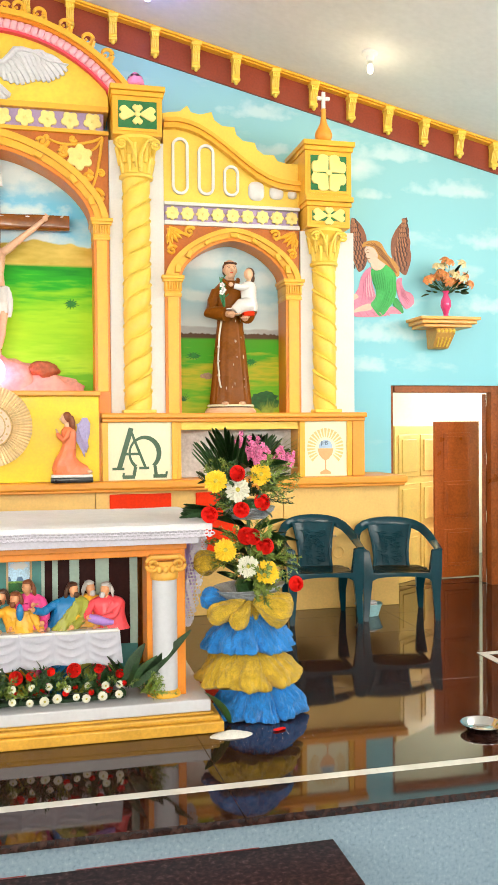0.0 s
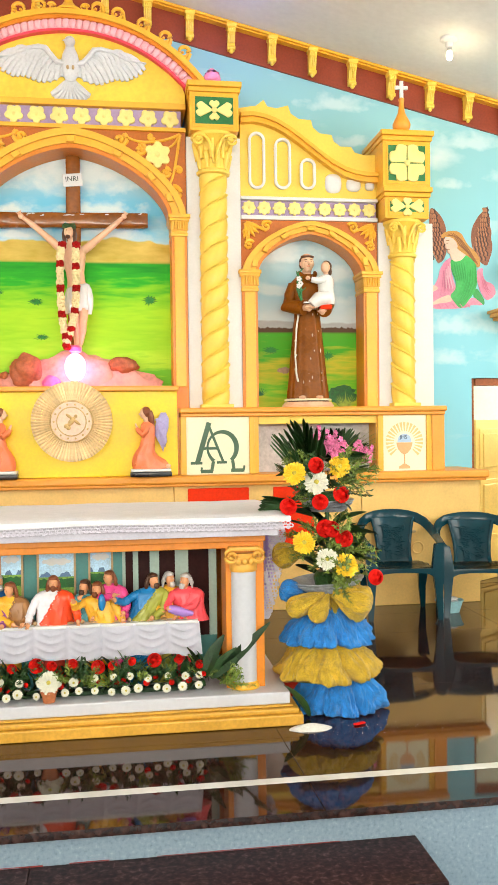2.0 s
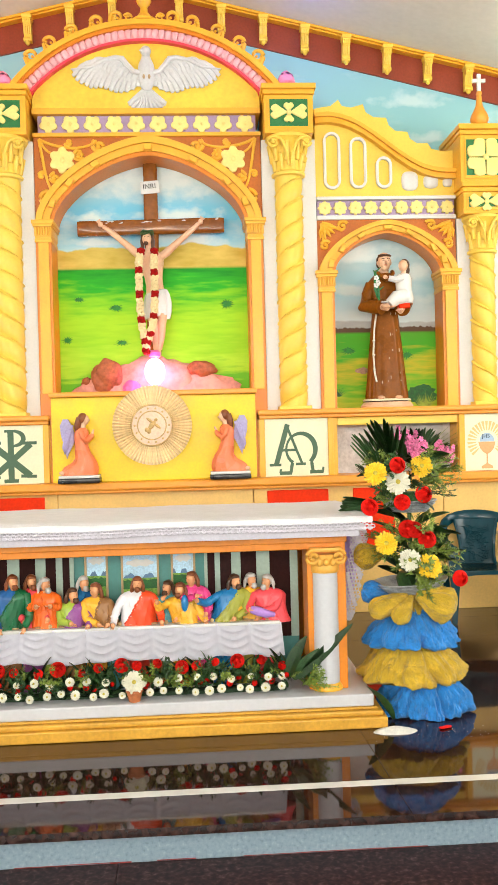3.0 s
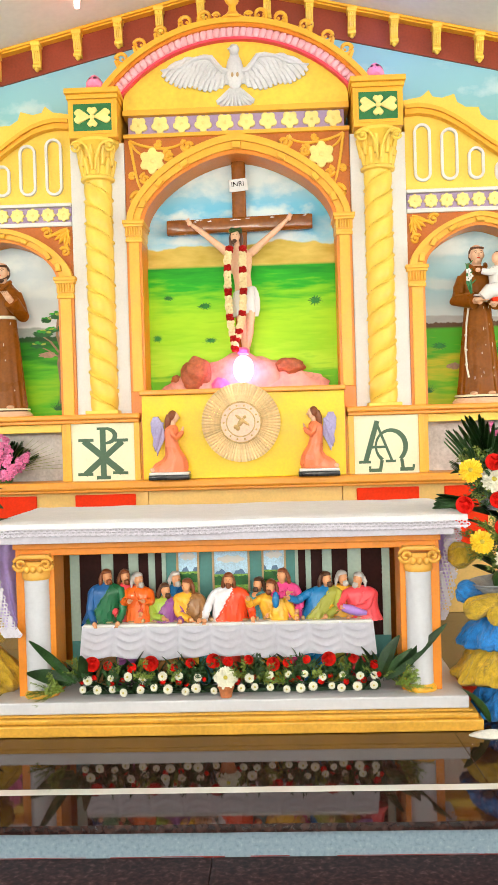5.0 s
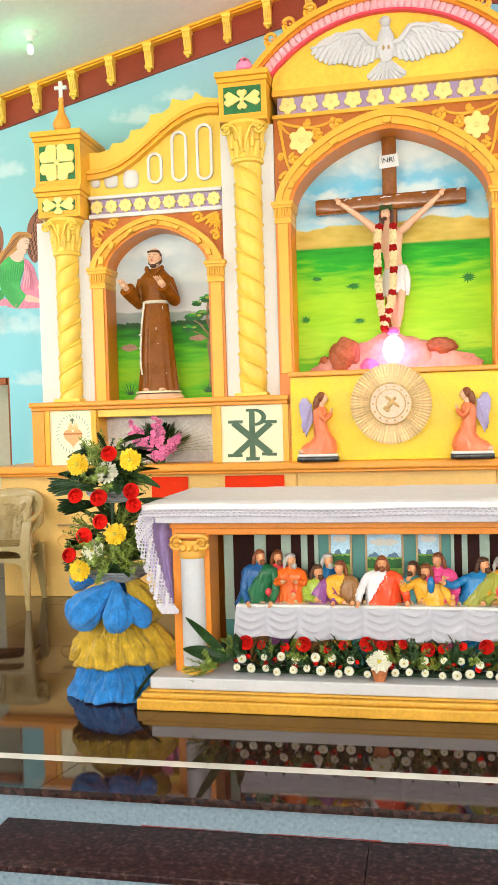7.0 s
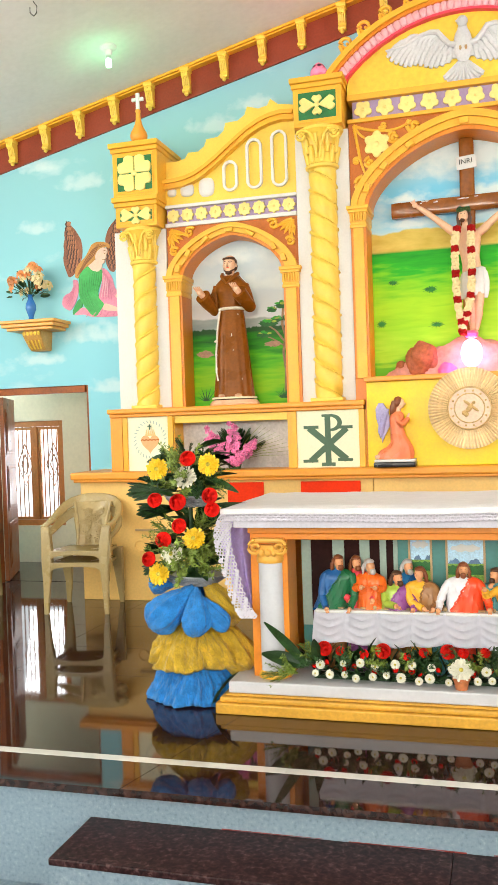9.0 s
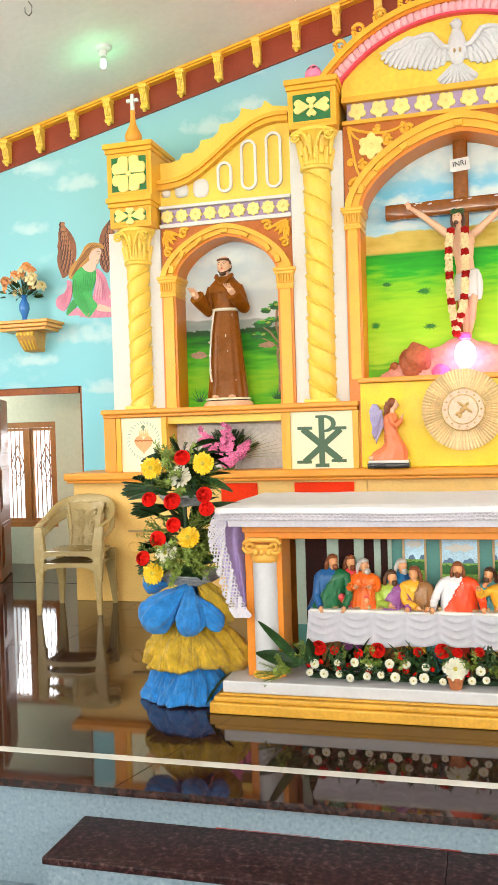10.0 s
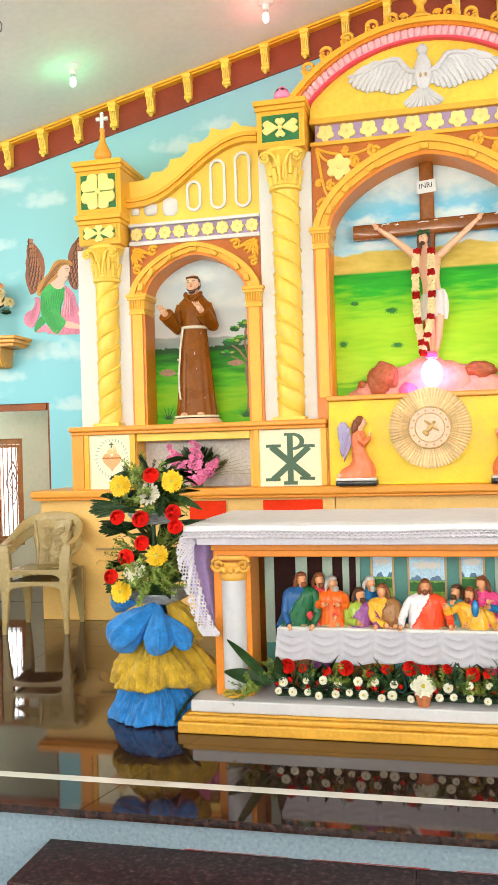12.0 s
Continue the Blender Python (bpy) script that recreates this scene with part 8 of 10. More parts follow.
    lathe(bm, [(0.03, 0), (0.042, 0.05), (0.046, 0.052), (0.046, 0.062), (0.038, 0.062)], (0, 0, 0), 18)
    part("pot", bm, TERRACOTTA, d, smooth=True)
    put("daisy", M_WHI, d, aim((0, -0.02, 0.105), (0.1, -1, 0.35), 0, 0.95))


altar_flowers()


def net_tier(name, m, parent, z0, z1, r0, r1, folds, seed, cx=0.0, cy=0.0, label=""):
    """A gathered skirt of netting: close pleats at the top, fuller puckers below, turned under at the hem."""
    bm = bmesh.new()
    seg, rows = 240, 24
    g = []
    for j in range(rows + 1):
        v = j / rows
        swell = r0 + (r1 - r0) * math.sin(min(1, v * 1.08) * math.pi * 0.5) ** 0.9
        if v > 0.93:
            swell *= 1 - 0.14 * ((v - 0.93) / 0.07) ** 2
        row = []
        for i in range(seg):
            a = 2 * math.pi * i / seg
            c, s = math.cos(a), math.sin(a)
            n1 = noise.noise((c * 1.4 + seed, s * 1.4, v * 0.8 + seed))
            p = folds * a / 2 + 2.0 * n1 + seed
            big = abs(math.sin(p)) ** 0.55
            small = abs(math.sin(2.7 * p + noise.noise((c * 3, s * 3, seed)))) ** 0.7
            wide = 0.7 * big + 0.3 * small
            rr = swell * (1 + 0.09 * n1) * (0.76 + 0.27 * wide * (0.3 + 0.7 * v))
            rr += 0.034 * noise.noise((c * 4, s * 4, v * 2.2 + seed)) * v + 0.022 * noise.noise((c * 10, s * 10, v * 5 + seed)) + 0.010 * noise.noise((c * 24, s * 24, v * 9 + seed)) + 0.004 * noise.noise((c * 50, s * 50, v * 20))
            z = max(0.003, z1 + (z0 - z1) * v + 0.022 * n1 * v - 0.016 * wide * v ** 2 + 0.010 * noise.noise((c * 12, s * 12, seed)) * v)
            row.append(bm.verts.new((cx + rr * c, cy + rr * s * 0.9, z)))
        g.append(row)
    for p, q in zip(g, g[1:]):
        for i in range(seg):
            bm.faces.new((p[i], p[(i + 1) % seg], q[(i + 1) % seg], q[i]))
    bm.faces.new(g[0]), bm.faces.new(g[-1][::-1])
    return part(name, bm, m, parent, label, True)


def net_loop(m, parent, a, b, wide, deep, seed):
    """One loop of a netting bow: pinched at a, pleated and puffed towards b."""
    a, b = Vector(a), Vector(b)
    d = (b - a).normalized()
    side = d.cross(Vector((0, 1, 0))).normalized()
    out = side.cross(d).normalized()
    bm = bmesh.new()
    seg, rows = 64, 22
    g = []
    for j in range(rows + 1):
        v = j / rows
        k = 0.18 + 0.82 * math.sin(min(1, v * 1.2) * math.pi / 2)
        if v > 0.72:
            k *= math.sqrt(max(0.02, 1 - ((v - 0.72) / 0.285) ** 2))
        c = a.lerp(b, v)
        row = []
        for i in range(seg):
            q = 2 * math.pi * i / seg
            u, w = math.cos(q), math.sin(q)
            f = 1 + 0.16 * (abs(2 * ((6 * q / (2 * math.pi) + 0.6 * noise.noise((u, w, seed))) % 1.0) - 1) - 0.5) + 0.18 * noise.noise((u * 1.8 + seed, w * 1.8, v * 2.4)) + 0.10 * noise.noise((u * 6, w * 6 + seed, v * 8)) + 0.05 * noise.noise((u * 16, w * 16 + seed, v * 18))
            row.append(bm.verts.new(c + side * wide * k * u * f + out * deep * k * w * f + d * 0.012 * noise.noise((u * 4, w * 4, seed)) * v))
        g.append(row)
    for p, q in zip(g, g[1:]):
        for i in range(seg):
            bm.faces.new((p[i], p[(i + 1) % seg], q[(i + 1) % seg], q[i]))
    bm.faces.new(g[0]), bm.faces.new(g[-1][::-1])
    return part("net_bow", bm, m, parent, smooth=True)


def tray(parent, z, r, cx, cy, tilt=0.0):
    bm = bmesh.new()
    lathe(bm, [(r * 0.5, 0), (r * 0.62, 0.008), (r * 0.95, 0.055), (r * 1.02, 0.062), (r * 1.02, 0.068), (r * 0.9, 0.06), (r * 0.5, 0.012)], (0, 0, 0), 40, 0.9)
    for k in range(5):
        q = r * (0.64 + 0.075 * k)
        tube(bm, [(q * math.cos(2 * math.pi * i / 40), q * 0.9 * math.sin(2 * math.pi * i / 40), 0.006 + 0.0105 * k) for i in range(41)], 0.0045, 5)
    o = part("wicker_tray", bm, WICKER, parent, "silver-grey woven tray", True)
    o.matrix_basis = pose(cx, cy, z, 0, tilt, 0)
    bm = bmesh.new()
    lathe(bm, [(r * 0.35, 0), (r * 0.4, 0.06), (r * 0.3, 0.09)], (cx, cy, z + 0.02), 18)
    part("floral_foam", bm, LEAF, parent)


def flower_stand(s, x, y, blooms, palms, label):
    st = thing("flower_stand", label, "flower stand", (x, y, 0), "flower stands beside the altar")
    bm = bmesh.new()
    lathe(bm, [(0.13, 0), (0.13, 0.02), (0.02, 0.03), (0.011, 0.6), (0.011, 1.12)], (0, 0, 0), 16)
    part("post", bm, LEAF, st)
    if s > 0:
        net_tier("net_tier", NET_BLUE, st, 0.008, 0.235, 0.16, 0.262, 8, 2.0, 0.045, -0.02, "ruffled blue netting")
        net_tier("net_tier", NET_GOLD, st, 0.195, 0.42, 0.12, 0.305, 6, 3.5, -0.01, -0.01, "ruffled gold netting")
        net_tier("net_tier", NET_BLUE, st, 0.385, 0.575, 0.10, 0.272, 7, 5.0, -0.01, 0, "ruffled blue netting")
        net_tier("net_tier", NET_GOLD, st, 0.54, 0.66, 0.06, 0.15, 9, 6.5, -0.03, 0.02, "ruffled gold netting")
        net_loop(NET_GOLD, st, (-0.01, -0.14, 0.66), (0.20, -0.17, 0.585), 0.095, 0.06, 1.5)
        net_loop(NET_GOLD, st, (-0.03, -0.15, 0.66), (-0.13, -0.19, 0.52), 0.052, 0.03, 2.5)
        net_loop(NET_GOLD, st, (-0.05, -0.12, 0.66), (-0.26, -0.15, 0.575), 0.06, 0.05, 3.5)
        net_loop(NET_BLUE, st, (-0.13, -0.02, 0.64), (-0.28, -0.04, 0.68), 0.065, 0.06, 4.5)
        net_loop(NET_GOLD, st, (-0.12, 0.02, 0.88), (-0.31, 0.0, 0.845), 0.07, 0.06, 5.5)
    else:
        net_tier("net_tier", NET_BLUE, st, 0.006, 0.255, 0.15, 0.268, 6, 0.4, 0.0, -0.02, "ruffled blue netting")
        net_tier("net_tier", NET_GOLD, st, 0.205, 0.47, 0.09, 0.268, 4, 1.7, -0.01, -0.02, "puffed gold netting")
        net_loop(NET_GOLD, st, (0.12, 0.02, 0.45), (0.31, 0.02, 0.15), 0.12, 0.09, 7.5)
        net_loop(NET_GOLD, st, (0.08, -0.04, 0.68), (0.27, -0.06, 0.44), 0.095, 0.07, 3.5)
        net_loop(NET_BLUE, st, (0.05, -0.13, 0.66), (-0.19, -0.21, 0.435), 0.10, 0.07, 1.5)
        net_loop(NET_BLUE, st, (0.06, -0.13, 0.655), (0.09, -0.23, 0.40), 0.085, 0.06, 2.2)
        net_loop(NET_BLUE, st, (0.08, -0.12, 0.60), (0.25, -0.17, 0.43), 0.06, 0.05, 4.1)
        net_loop(NET_BLUE, st, (-0.08, -0.06, 0.66), (-0.24, -0.08, 0.67), 0.065, 0.055, 6.3)
        net_tier("net_core", NET_BLUE, st, 0.42, 0.65, 0.05, 0.10, 7, 8.5, 0.0, 0.02, "ruffled blue netting")
    tray(st, 0.655, 0.205, 0.0, 0.0, -4 * s)
    tray(st, 1.10, 0.15, 0.0, 0.0)
    r = random.Random(21 + s)
    for kind, bx, bz in blooms:
        me = {"r": M_ROSE, "y": M_YEL, "w": M_WHI}[kind]
        nm = {"r": "red_rose", "y": "yellow_gerbera", "w": "white_gerbera"}[kind]
        d = (0.5 * (bx - x) + r.uniform(-0.2, 0.2), -1, r.uniform(0.05, 0.5))
        put(nm, me, st, aim((bx - x, -0.245 + r.uniform(-0.03, 0.02), bz), d, r.uniform(0, 6), r.uniform(0.95, 1.1)))
    for px_, pz, dx, dz, k in palms:
        flat = abs(dz) < 0.4
        put("palm_frond", M_PALM_N if flat else M_PALM, st, aim((px_ - x, -0.02, pz), (dx, -0.12, dz), 1.2 if flat else 0.0, k))
    for i in range(18):
        a = r.uniform(0, 6.28)
        put("broad_leaf", M_BLADE, st, aim((0.03 * math.cos(a), 0.03 * math.sin(a), r.uniform(0.72, 1.12)), (math.cos(a), math.sin(a) - 0.5, r.uniform(0.3, 1.4)), r.uniform(-1, 1), r.uniform(0.5, 0.8)))
    for i in range(60):
        lvl = 0.74 if i % 2 else 1.16
        a = r.uniform(0, 6.28)
        put("leaf", M_BLADE_S, st, aim((0.07 * math.cos(a), 0.07 * math.sin(a) - 0.02, lvl + r.uniform(-0.02, 0.26)), (math.cos(a), math.sin(a) - 0.35, r.uniform(-0.1, 1.0)), r.uniform(-1, 1), r.uniform(1.0, 1.9)))
    for i in range(64):
        lvl = 0.76 if i % 2 else 1.17
        a = r.uniform(0, 6.28)
        put("fern_spray", M_FERN if i % 4 else M_FERN_D, st, aim((0.08 * math.cos(a), 0.06 * math.sin(a) - 0.08, lvl + r.uniform(-0.02, 0.2)), (math.cos(a), math.sin(a) - 0.6, r.uniform(-0.2, 0.9)), r.uniform(0, 6), r.uniform(0.8, 1.35)))
    return st


RX, RY = 1.52, 0.25
flower_stand(1, RX, RY, [("r", 1.39, 1.37), ("r", 1.42, 1.17), ("r", 1.53, 1.21), ("r", 1.24, 1.15), ("r", 1.45, 1.03), ("r", 1.48, 1.02), ("r", 1.545, 0.97), ("r", 1.72, 0.76), ("y", 1.28, 1.33), ("y", 1.53, 1.36), ("y", 1.33, 0.96), ("y", 1.56, 0.83), ("w", 1.40, 1.28), ("w", 1.45, 0.87)],
             [(1.40, 1.22, -0.42, 1, 0.92), (1.43, 1.24, -0.14, 1, 0.98), (1.40, 1.20, -0.80, 1, 0.62), (1.36, 1.14, -1, 0.02, 0.62), (1.36, 1.155, -1, 0.05, 0.60), (1.36, 1.13, -1, 0.0, 0.55), (1.60, 0.80, 0.5, 0.9, 0.6)],
             "blue and gold netting flower stand with gerberas, roses and palms")
LX, LY = -1.52, 0.25
flower_stand(-1, LX, LY, [("r", -1.44, 1.38), ("r", -1.64, 1.15), ("r", -1.49, 1.14), ("r", -1.31, 1.18), ("r", -1.50, 1.01), ("r", -1.58, 0.94), ("r", -1.67, 0.83), ("r", -1.30, 1.10), ("y", -1.61, 1.33), ("y", -1.32, 1.35), ("y", -1.42, 0.94), ("y", -1.62, 0.75), ("w", -1.46, 1.28), ("w", -1.54, 0.86)],
             [(-1.48, 1.16, -0.55, 1, 0.85), (-1.46, 1.18, -0.22, 1, 0.85), (-1.44, 1.16, 0.08, 1, 0.7), (-1.57, 1.19, -1, 0.05, 0.78), (-1.55, 1.095, -1, -0.03, 0.70), (-1.38, 1.12, 1, -0.18, 0.55), (-1.60, 0.80, -1, -0.35, 0.55), (-1.60, 0.84, -1, 0.15, 0.5)],
             "blue and gold netting flower stand with gerberas, roses and palms")


def recess_flowers(s, pts):
    """Pink orchid sprays with palm leaves standing on the shelf."""
    r = random.Random(31 + s)
    cx = sum(p[0] for p in pts) / len(pts)
    f = thing("orchid_bunch", "bunch of pink orchid sprays with dark palm leaves on the shelf", "flowers", (cx, 2.93, 1.178), "orchid bunches")
    bm = bmesh.new()
    lathe(bm, [(0.05, 0), (0.065, 0.05), (0.05, 0.09), (0.06, 0.10)], (0, 0, 0), 16)
    part("pot", bm, LEAF, f)
    bm = bmesh.new()
    petal_ring(bm, 5, 0.003, 0.023, 0.017, 0.010, 0.0)
    fl = mesh_of("orchid", bm, PETAL_P)
    for x, z in pts:
        bm = bmesh.new()
        tube(bm, [(0, 0, 0.06), ((x - cx) * 0.5, -0.02, (z - 1.16) * 0.6), (x - cx, -0.04, z - 1.16)], 0.003, 5)
        part("stem", bm, LEAF, f)
        for i in range(26):
            t = r.uniform(0.55, 1.1)
            put("orchid", fl, f, aim(((x - cx) * t + r.uniform(-0.055, 0.055), -0.09 + r.uniform(-0.03, 0.03), 0.04 + (z - 1.20) * t + r.uniform(-0.05, 0.05)), (r.uniform(-0.7, 0.7), -1, r.uniform(-0.2, 0.7)), r.uniform(0, 6), r.uniform(0.8, 1.3)))
    for i in range(7):
        a = -0.9 + 1.8 * i / 6
        put("palm_frond", M_PALM, f, aim((0, 0.05, 0.05), (math.sin(a), 0.08 + 0.05 * r.random(), math.cos(a) * 0.9 + 0.15), r.uniform(-0.4, 0.4), r.uniform(0.75, 0.95)))
    for i in range(8):
        a = r.uniform(-1.3, 1.3)
        put("leaf", M_BLADE, f, aim((0, 0.03, 0.06), (math.sin(a), 0.04, math.cos(a)), r.uniform(-1, 1), r.uniform(0.8, 1.1)))
    for i in range(10):
        bm = bmesh.new()
        a = 0.5 + 0.1 * i
        tube(bm, [(0, 0, 0.08), (0.22 * math.sin(a) * 1.2, -0.03, 0.08 + 0.2 * math.cos(a)), (0.55 * math.sin(a), -0.04, 0.05 + 0.38 * math.cos(a))], [0.003, 0.002, 0.001], 4)
        part("grass_blade", bm, LEAF_L, f)


recess_flowers(1, [(2.08, 1.50), (2.20, 1.45), (2.04, 1.38), (2.26, 1.37), (2.46, 1.37), (2.50, 1.32)])
recess_flowers(-1, [(-2.26, 1.46), (-2.20, 1.33), (-2.03, 1.40), (-1.86, 1.38), (-1.98, 1.28), (-2.04, 1.24), (-2.05, 1.50)])
# ---- doorways and the rooms behind them ----
for s, nm in ((1, "door_1"), (-1, "door_2")):
    d = thing(nm, "doorway with a brown varnished wooden frame", "door frame", kind="structure")
    for a, b, z0, z1 in ((DOOR_OUT - 0.085, DOOR_OUT - 0.001, 0.001, DOOR_H - 0.001), (DOOR_IN + 0.001, DOOR_IN + 0.035, 0.001, DOOR_H - 0.001)):
        x0, x1 = sorted((s * a, s * b))
        part("jamb", boxed(x0, x1, WALL_Y + 0.03, WALL_Y + 0.13, z0, z1, 0.004), DOOR_WOOD, d)
    x0, x1 = sorted((s * (DOOR_IN + 0.051), s * (DOOR_OUT - 0.086)))
    part("head", boxed(x0, x1, WALL_Y + 0.03, WALL_Y + 0.13, DOOR_H - 0.07, DOOR_H - 0.001, 0.004), DOOR_WOOD, d)


def panelled_leaf(parent, w, h, m, rows, cols=1):
    part("leaf", boxed(0, w, -0.02, 0.02, 0, h, 0.003), m, parent)
    ph = (h - 0.12 * (rows + 1)) / rows
    pw = (w - 0.10 * (cols + 1)) / cols
    for i in range(rows):
        for j in range(cols):
            x, z = 0.10 + j * (pw + 0.10), 0.12 + i * (ph + 0.12)
            bm = bmesh.new()
            box(bm, x, x + pw, -0.029, -0.0205, z, z + ph, 0.006)
            box(bm, x + 0.035, x + pw - 0.035, -0.036, -0.0285, z + 0.035, z + ph - 0.035, 0.005)
            part("panel", bm, m, parent)


# right-hand sacristy
DOOR_RED = mat("reddish_brown_wood", (0.44, 0.095, 0.014), 0.35, vary=0.15, scale=5, spec=0.3)
for nm, b in (("wall_sacristy_back", (3.3, 6.5, 5.60, 5.72, -0.03, 3.2)), ("wall_sacristy_side", (6.44, 6.56, 3.7, 5.6, -0.03, 3.2)), ("wall_sacristy_inner", (3.30, 3.42, 3.691, 5.599, -0.03, 3.2))):
    tagged(part(nm, boxed(*b, 0), ROOM_WALL), "plain cream painted room wall", "wall", kind="structure")
tagged(part("floor_sacristy", boxed(3.3, 6.5, 3.69, 5.72, -0.1, -0.001, 0), GRANITE), "polished dark granite room floor", "floor", kind="structure")
tagged(part("ceiling_sacristy", boxed(3.3, 6.5, 3.69, 5.72, 3.2, 3.3, 0), CEIL), "white room ceiling", "ceiling", kind="structure")
cup = thing("cupboard", "tall yellow painted cupboard with raised panels", "cupboard", (3.90, 3.74, 0))
cup.rotation_euler = (0, 0, radians(35))
part("carcass", boxed(0, 0.93, 0.021, 0.5, 0.0005, 1.62, 0.004), CUPBOARD, cup)
for i in range(3):
    z = 0.07 + i * 0.51
    for x in (0.06, 0.49):
        bm = bmesh.new()
        box(bm, x, x + 0.38, 0.008, 0.0208, z, z + 0.44, 0.006)
        box(bm, x + 0.05, x + 0.33, -0.006, 0.0085, z + 0.05, z + 0.39, 0.006)
        part("raised_panel", bm, CUPBOARD, cup)
leafd = thing("open_door", "open brown panelled wooden door leaf", "door", (4.425, 3.98, 0.01))
leafd.rotation_euler = (0, 0, radians(4))
panelled_leaf(leafd, 0.53, 1.655, DOOR_RED, 3)
leafe = thing("open_door", "open brown door leaf seen on its edge", "door", (DOOR_OUT - 0.10, WALL_Y + 0.15, 0.01))
leafe.rotation_euler = (0, 0, radians(62))
panelled_leaf(leafe, 0.24, 1.93, DOOR_WOOD, 3)

# left-hand sacristy with its window
for nm, b in (("wall_vestry_inner", (-3.42, -3.30, 3.691, 4.999, -0.03, 3.2)), ("wall_vestry_side", (-6.56, -6.44, 3.7, 5.0, -0.03, 3.2))):
    tagged(part(nm, boxed(*b, 0), ROOM_WALL), "plain cream painted room wall", "wall", kind="structure")
bm = bmesh.new()
VY, WX0, WX1, WZ0, WZ1 = 4.90, -5.56, -4.79, 0.44, 1.70
for b in ((-6.5, WX0, -0.03, 3.2), (WX1, -3.3, -0.03, 3.2), (WX0, WX1, -0.03, WZ0), (WX0, WX1, WZ1, 3.2)):
    box(bm, b[0], b[1], VY, VY + 0.2, b[2], b[3])
tagged(part("wall_vestry_back", bm, ROOM_WALL), "plain cream painted room wall with a window", "wall", kind="structure")
tagged(part("floor_vestry", boxed(-6.5, -3.3, 3.69, 5.0, -0.1, -0.001, 0), GRANITE), "polished dark granite room floor", "floor", kind="structure")
tagged(part("ceiling_vestry", boxed(-6.5, -3.3, 3.69, 5.0, 3.2, 3.3, 0), CEIL), "white room ceiling", "ceiling", kind="structure")
WINDOW_WOOD = mat("orange_brown_window_wood", (0.50, 0.17, 0.035), 0.4, vary=0.12, scale=6)
win = thing("window_1", "brown wooden casement window with an iron grille", "window", kind="structure")
WM = (WX0 + WX1) / 2
for b in ((WX0, WX0 + 0.055, WZ0, WZ1), (WX1 - 0.055, WX1, WZ0, WZ1), (WM - 0.03, WM + 0.03, WZ0 + 0.07, WZ1 - 0.07), (WX0 + 0.056, WX1 - 0.056, WZ0, WZ0 + 0.069), (WX0 + 0.056, WX1 - 0.056, WZ1 - 0.069, WZ1)):
    part("window_frame", boxed(b[0] + 0.001, b[1] - 0.001, VY + 0.02, VY + 0.09, b[2] + 0.001, b[3] - 0.001, 0.003), WINDOW_WOOD, win)
for a, b in ((WX0 + 0.057, WM - 0.031), (WM + 0.031, WX1 - 0.057)):
    sash = part("sash", boxed(a, a + 0.035, VY + 0.035, VY + 0.07, WZ0 + 0.071, WZ1 - 0.071, 0.003), WINDOW_WOOD, win, "brown wooden casement")
    part("sash_stile", boxed(b - 0.035, b, VY + 0.035, VY + 0.07, WZ0 + 0.071, WZ1 - 0.071, 0.003), WINDOW_WOOD, sash)
    for z in (WZ0 + 0.071, WZ1 - 0.106):
        part("sash_rail", boxed(a + 0.036, b - 0.036, VY + 0.035, VY + 0.07, z, z + 0.035, 0.003), WINDOW_WOOD, sash)
IRON = mat("brown_painted_iron", (0.30, 0.16, 0.09), 0.4, vary=0.05)
for i in range(13):
    x = WX0 + 0.04 + (WX1 - WX0 - 0.08) * i / 12
    bm = bmesh.new()
    tube(bm, [(x, VY + 0.13, WZ0), (x, VY + 0.13, WZ1)], 0.008, 6)
    part("grille_bar", bm, IRON, win)
for cx in (WX0 + 0.19, WX1 - 0.19):
    bm = bmesh.new()
    for k in (0.10, 0.05):
        tube(bm, [(cx, VY + 0.118, 1.17 + k * 2.6), (cx + k, VY + 0.118, 1.17), (cx, VY + 0.118, 1.17 - k * 2.6), (cx - k, VY + 0.118, 1.17), (cx, VY + 0.118, 1.17 + k * 2.6)], 0.009, 5)
    part("grille_diamond", bm, IRON, win)
tagged(part("backdrop", boxed(-7.2, -3.6, 6.6, 6.65, -0.2, 3.2, 0), DAYLIGHT), "bright overexposed daylight outside the window", "backdrop", kind="structure")
for nm, x, rz, w in (("open_door", -4.80, 113, 0.80),):
    lf = thing(nm, "open brown panelled door leaf beside the doorway", "door", (x, WALL_Y + 0.15, 0.01))
    lf.rotation_euler = (0, 0, radians(rz))
    panelled_leaf(lf, w, 1.93, DOOR_WOOD, 3)

# skirting on the end wall and light in the rooms
for s in (-1, 1):
    x0, x1 = sorted((s * (DOOR_OUT + 0.002), s * 6.19))
    tagged(part("baseboard", boxed(x0, x1, WALL_Y - 0.015, WALL_Y - 0.001, 0.001, 0.10, 0.002), BLACK), "dark granite skirting", "skirting", kind="structure")
# added lamp at the solid side wall, brightens the cupboard; no window there
area_lamp("fill_sacristy", (6.40, 4.40, 2.0), (4.2, 4.2, 0.9), 1.2, 1.4, 150, (1.0, 0.94, 0.84))
# added lamp inside the vestry to lift its cream walls; no window on this side
area_lamp("fill_vestry_side", (-6.40, 4.3, 1.9), (-4.4, 4.4, 1.2), 1.0, 1.3, 42, (1.0, 0.95, 0.88))
area_lamp("daylight_vestry", ((WX0 + WX1) / 2, VY + 0.3, 1.17), ((WX0 + WX1) / 2 + 0.2, 2.0, 0.4), 0.7, 1.0, 20, (0.95, 0.98, 1.0))


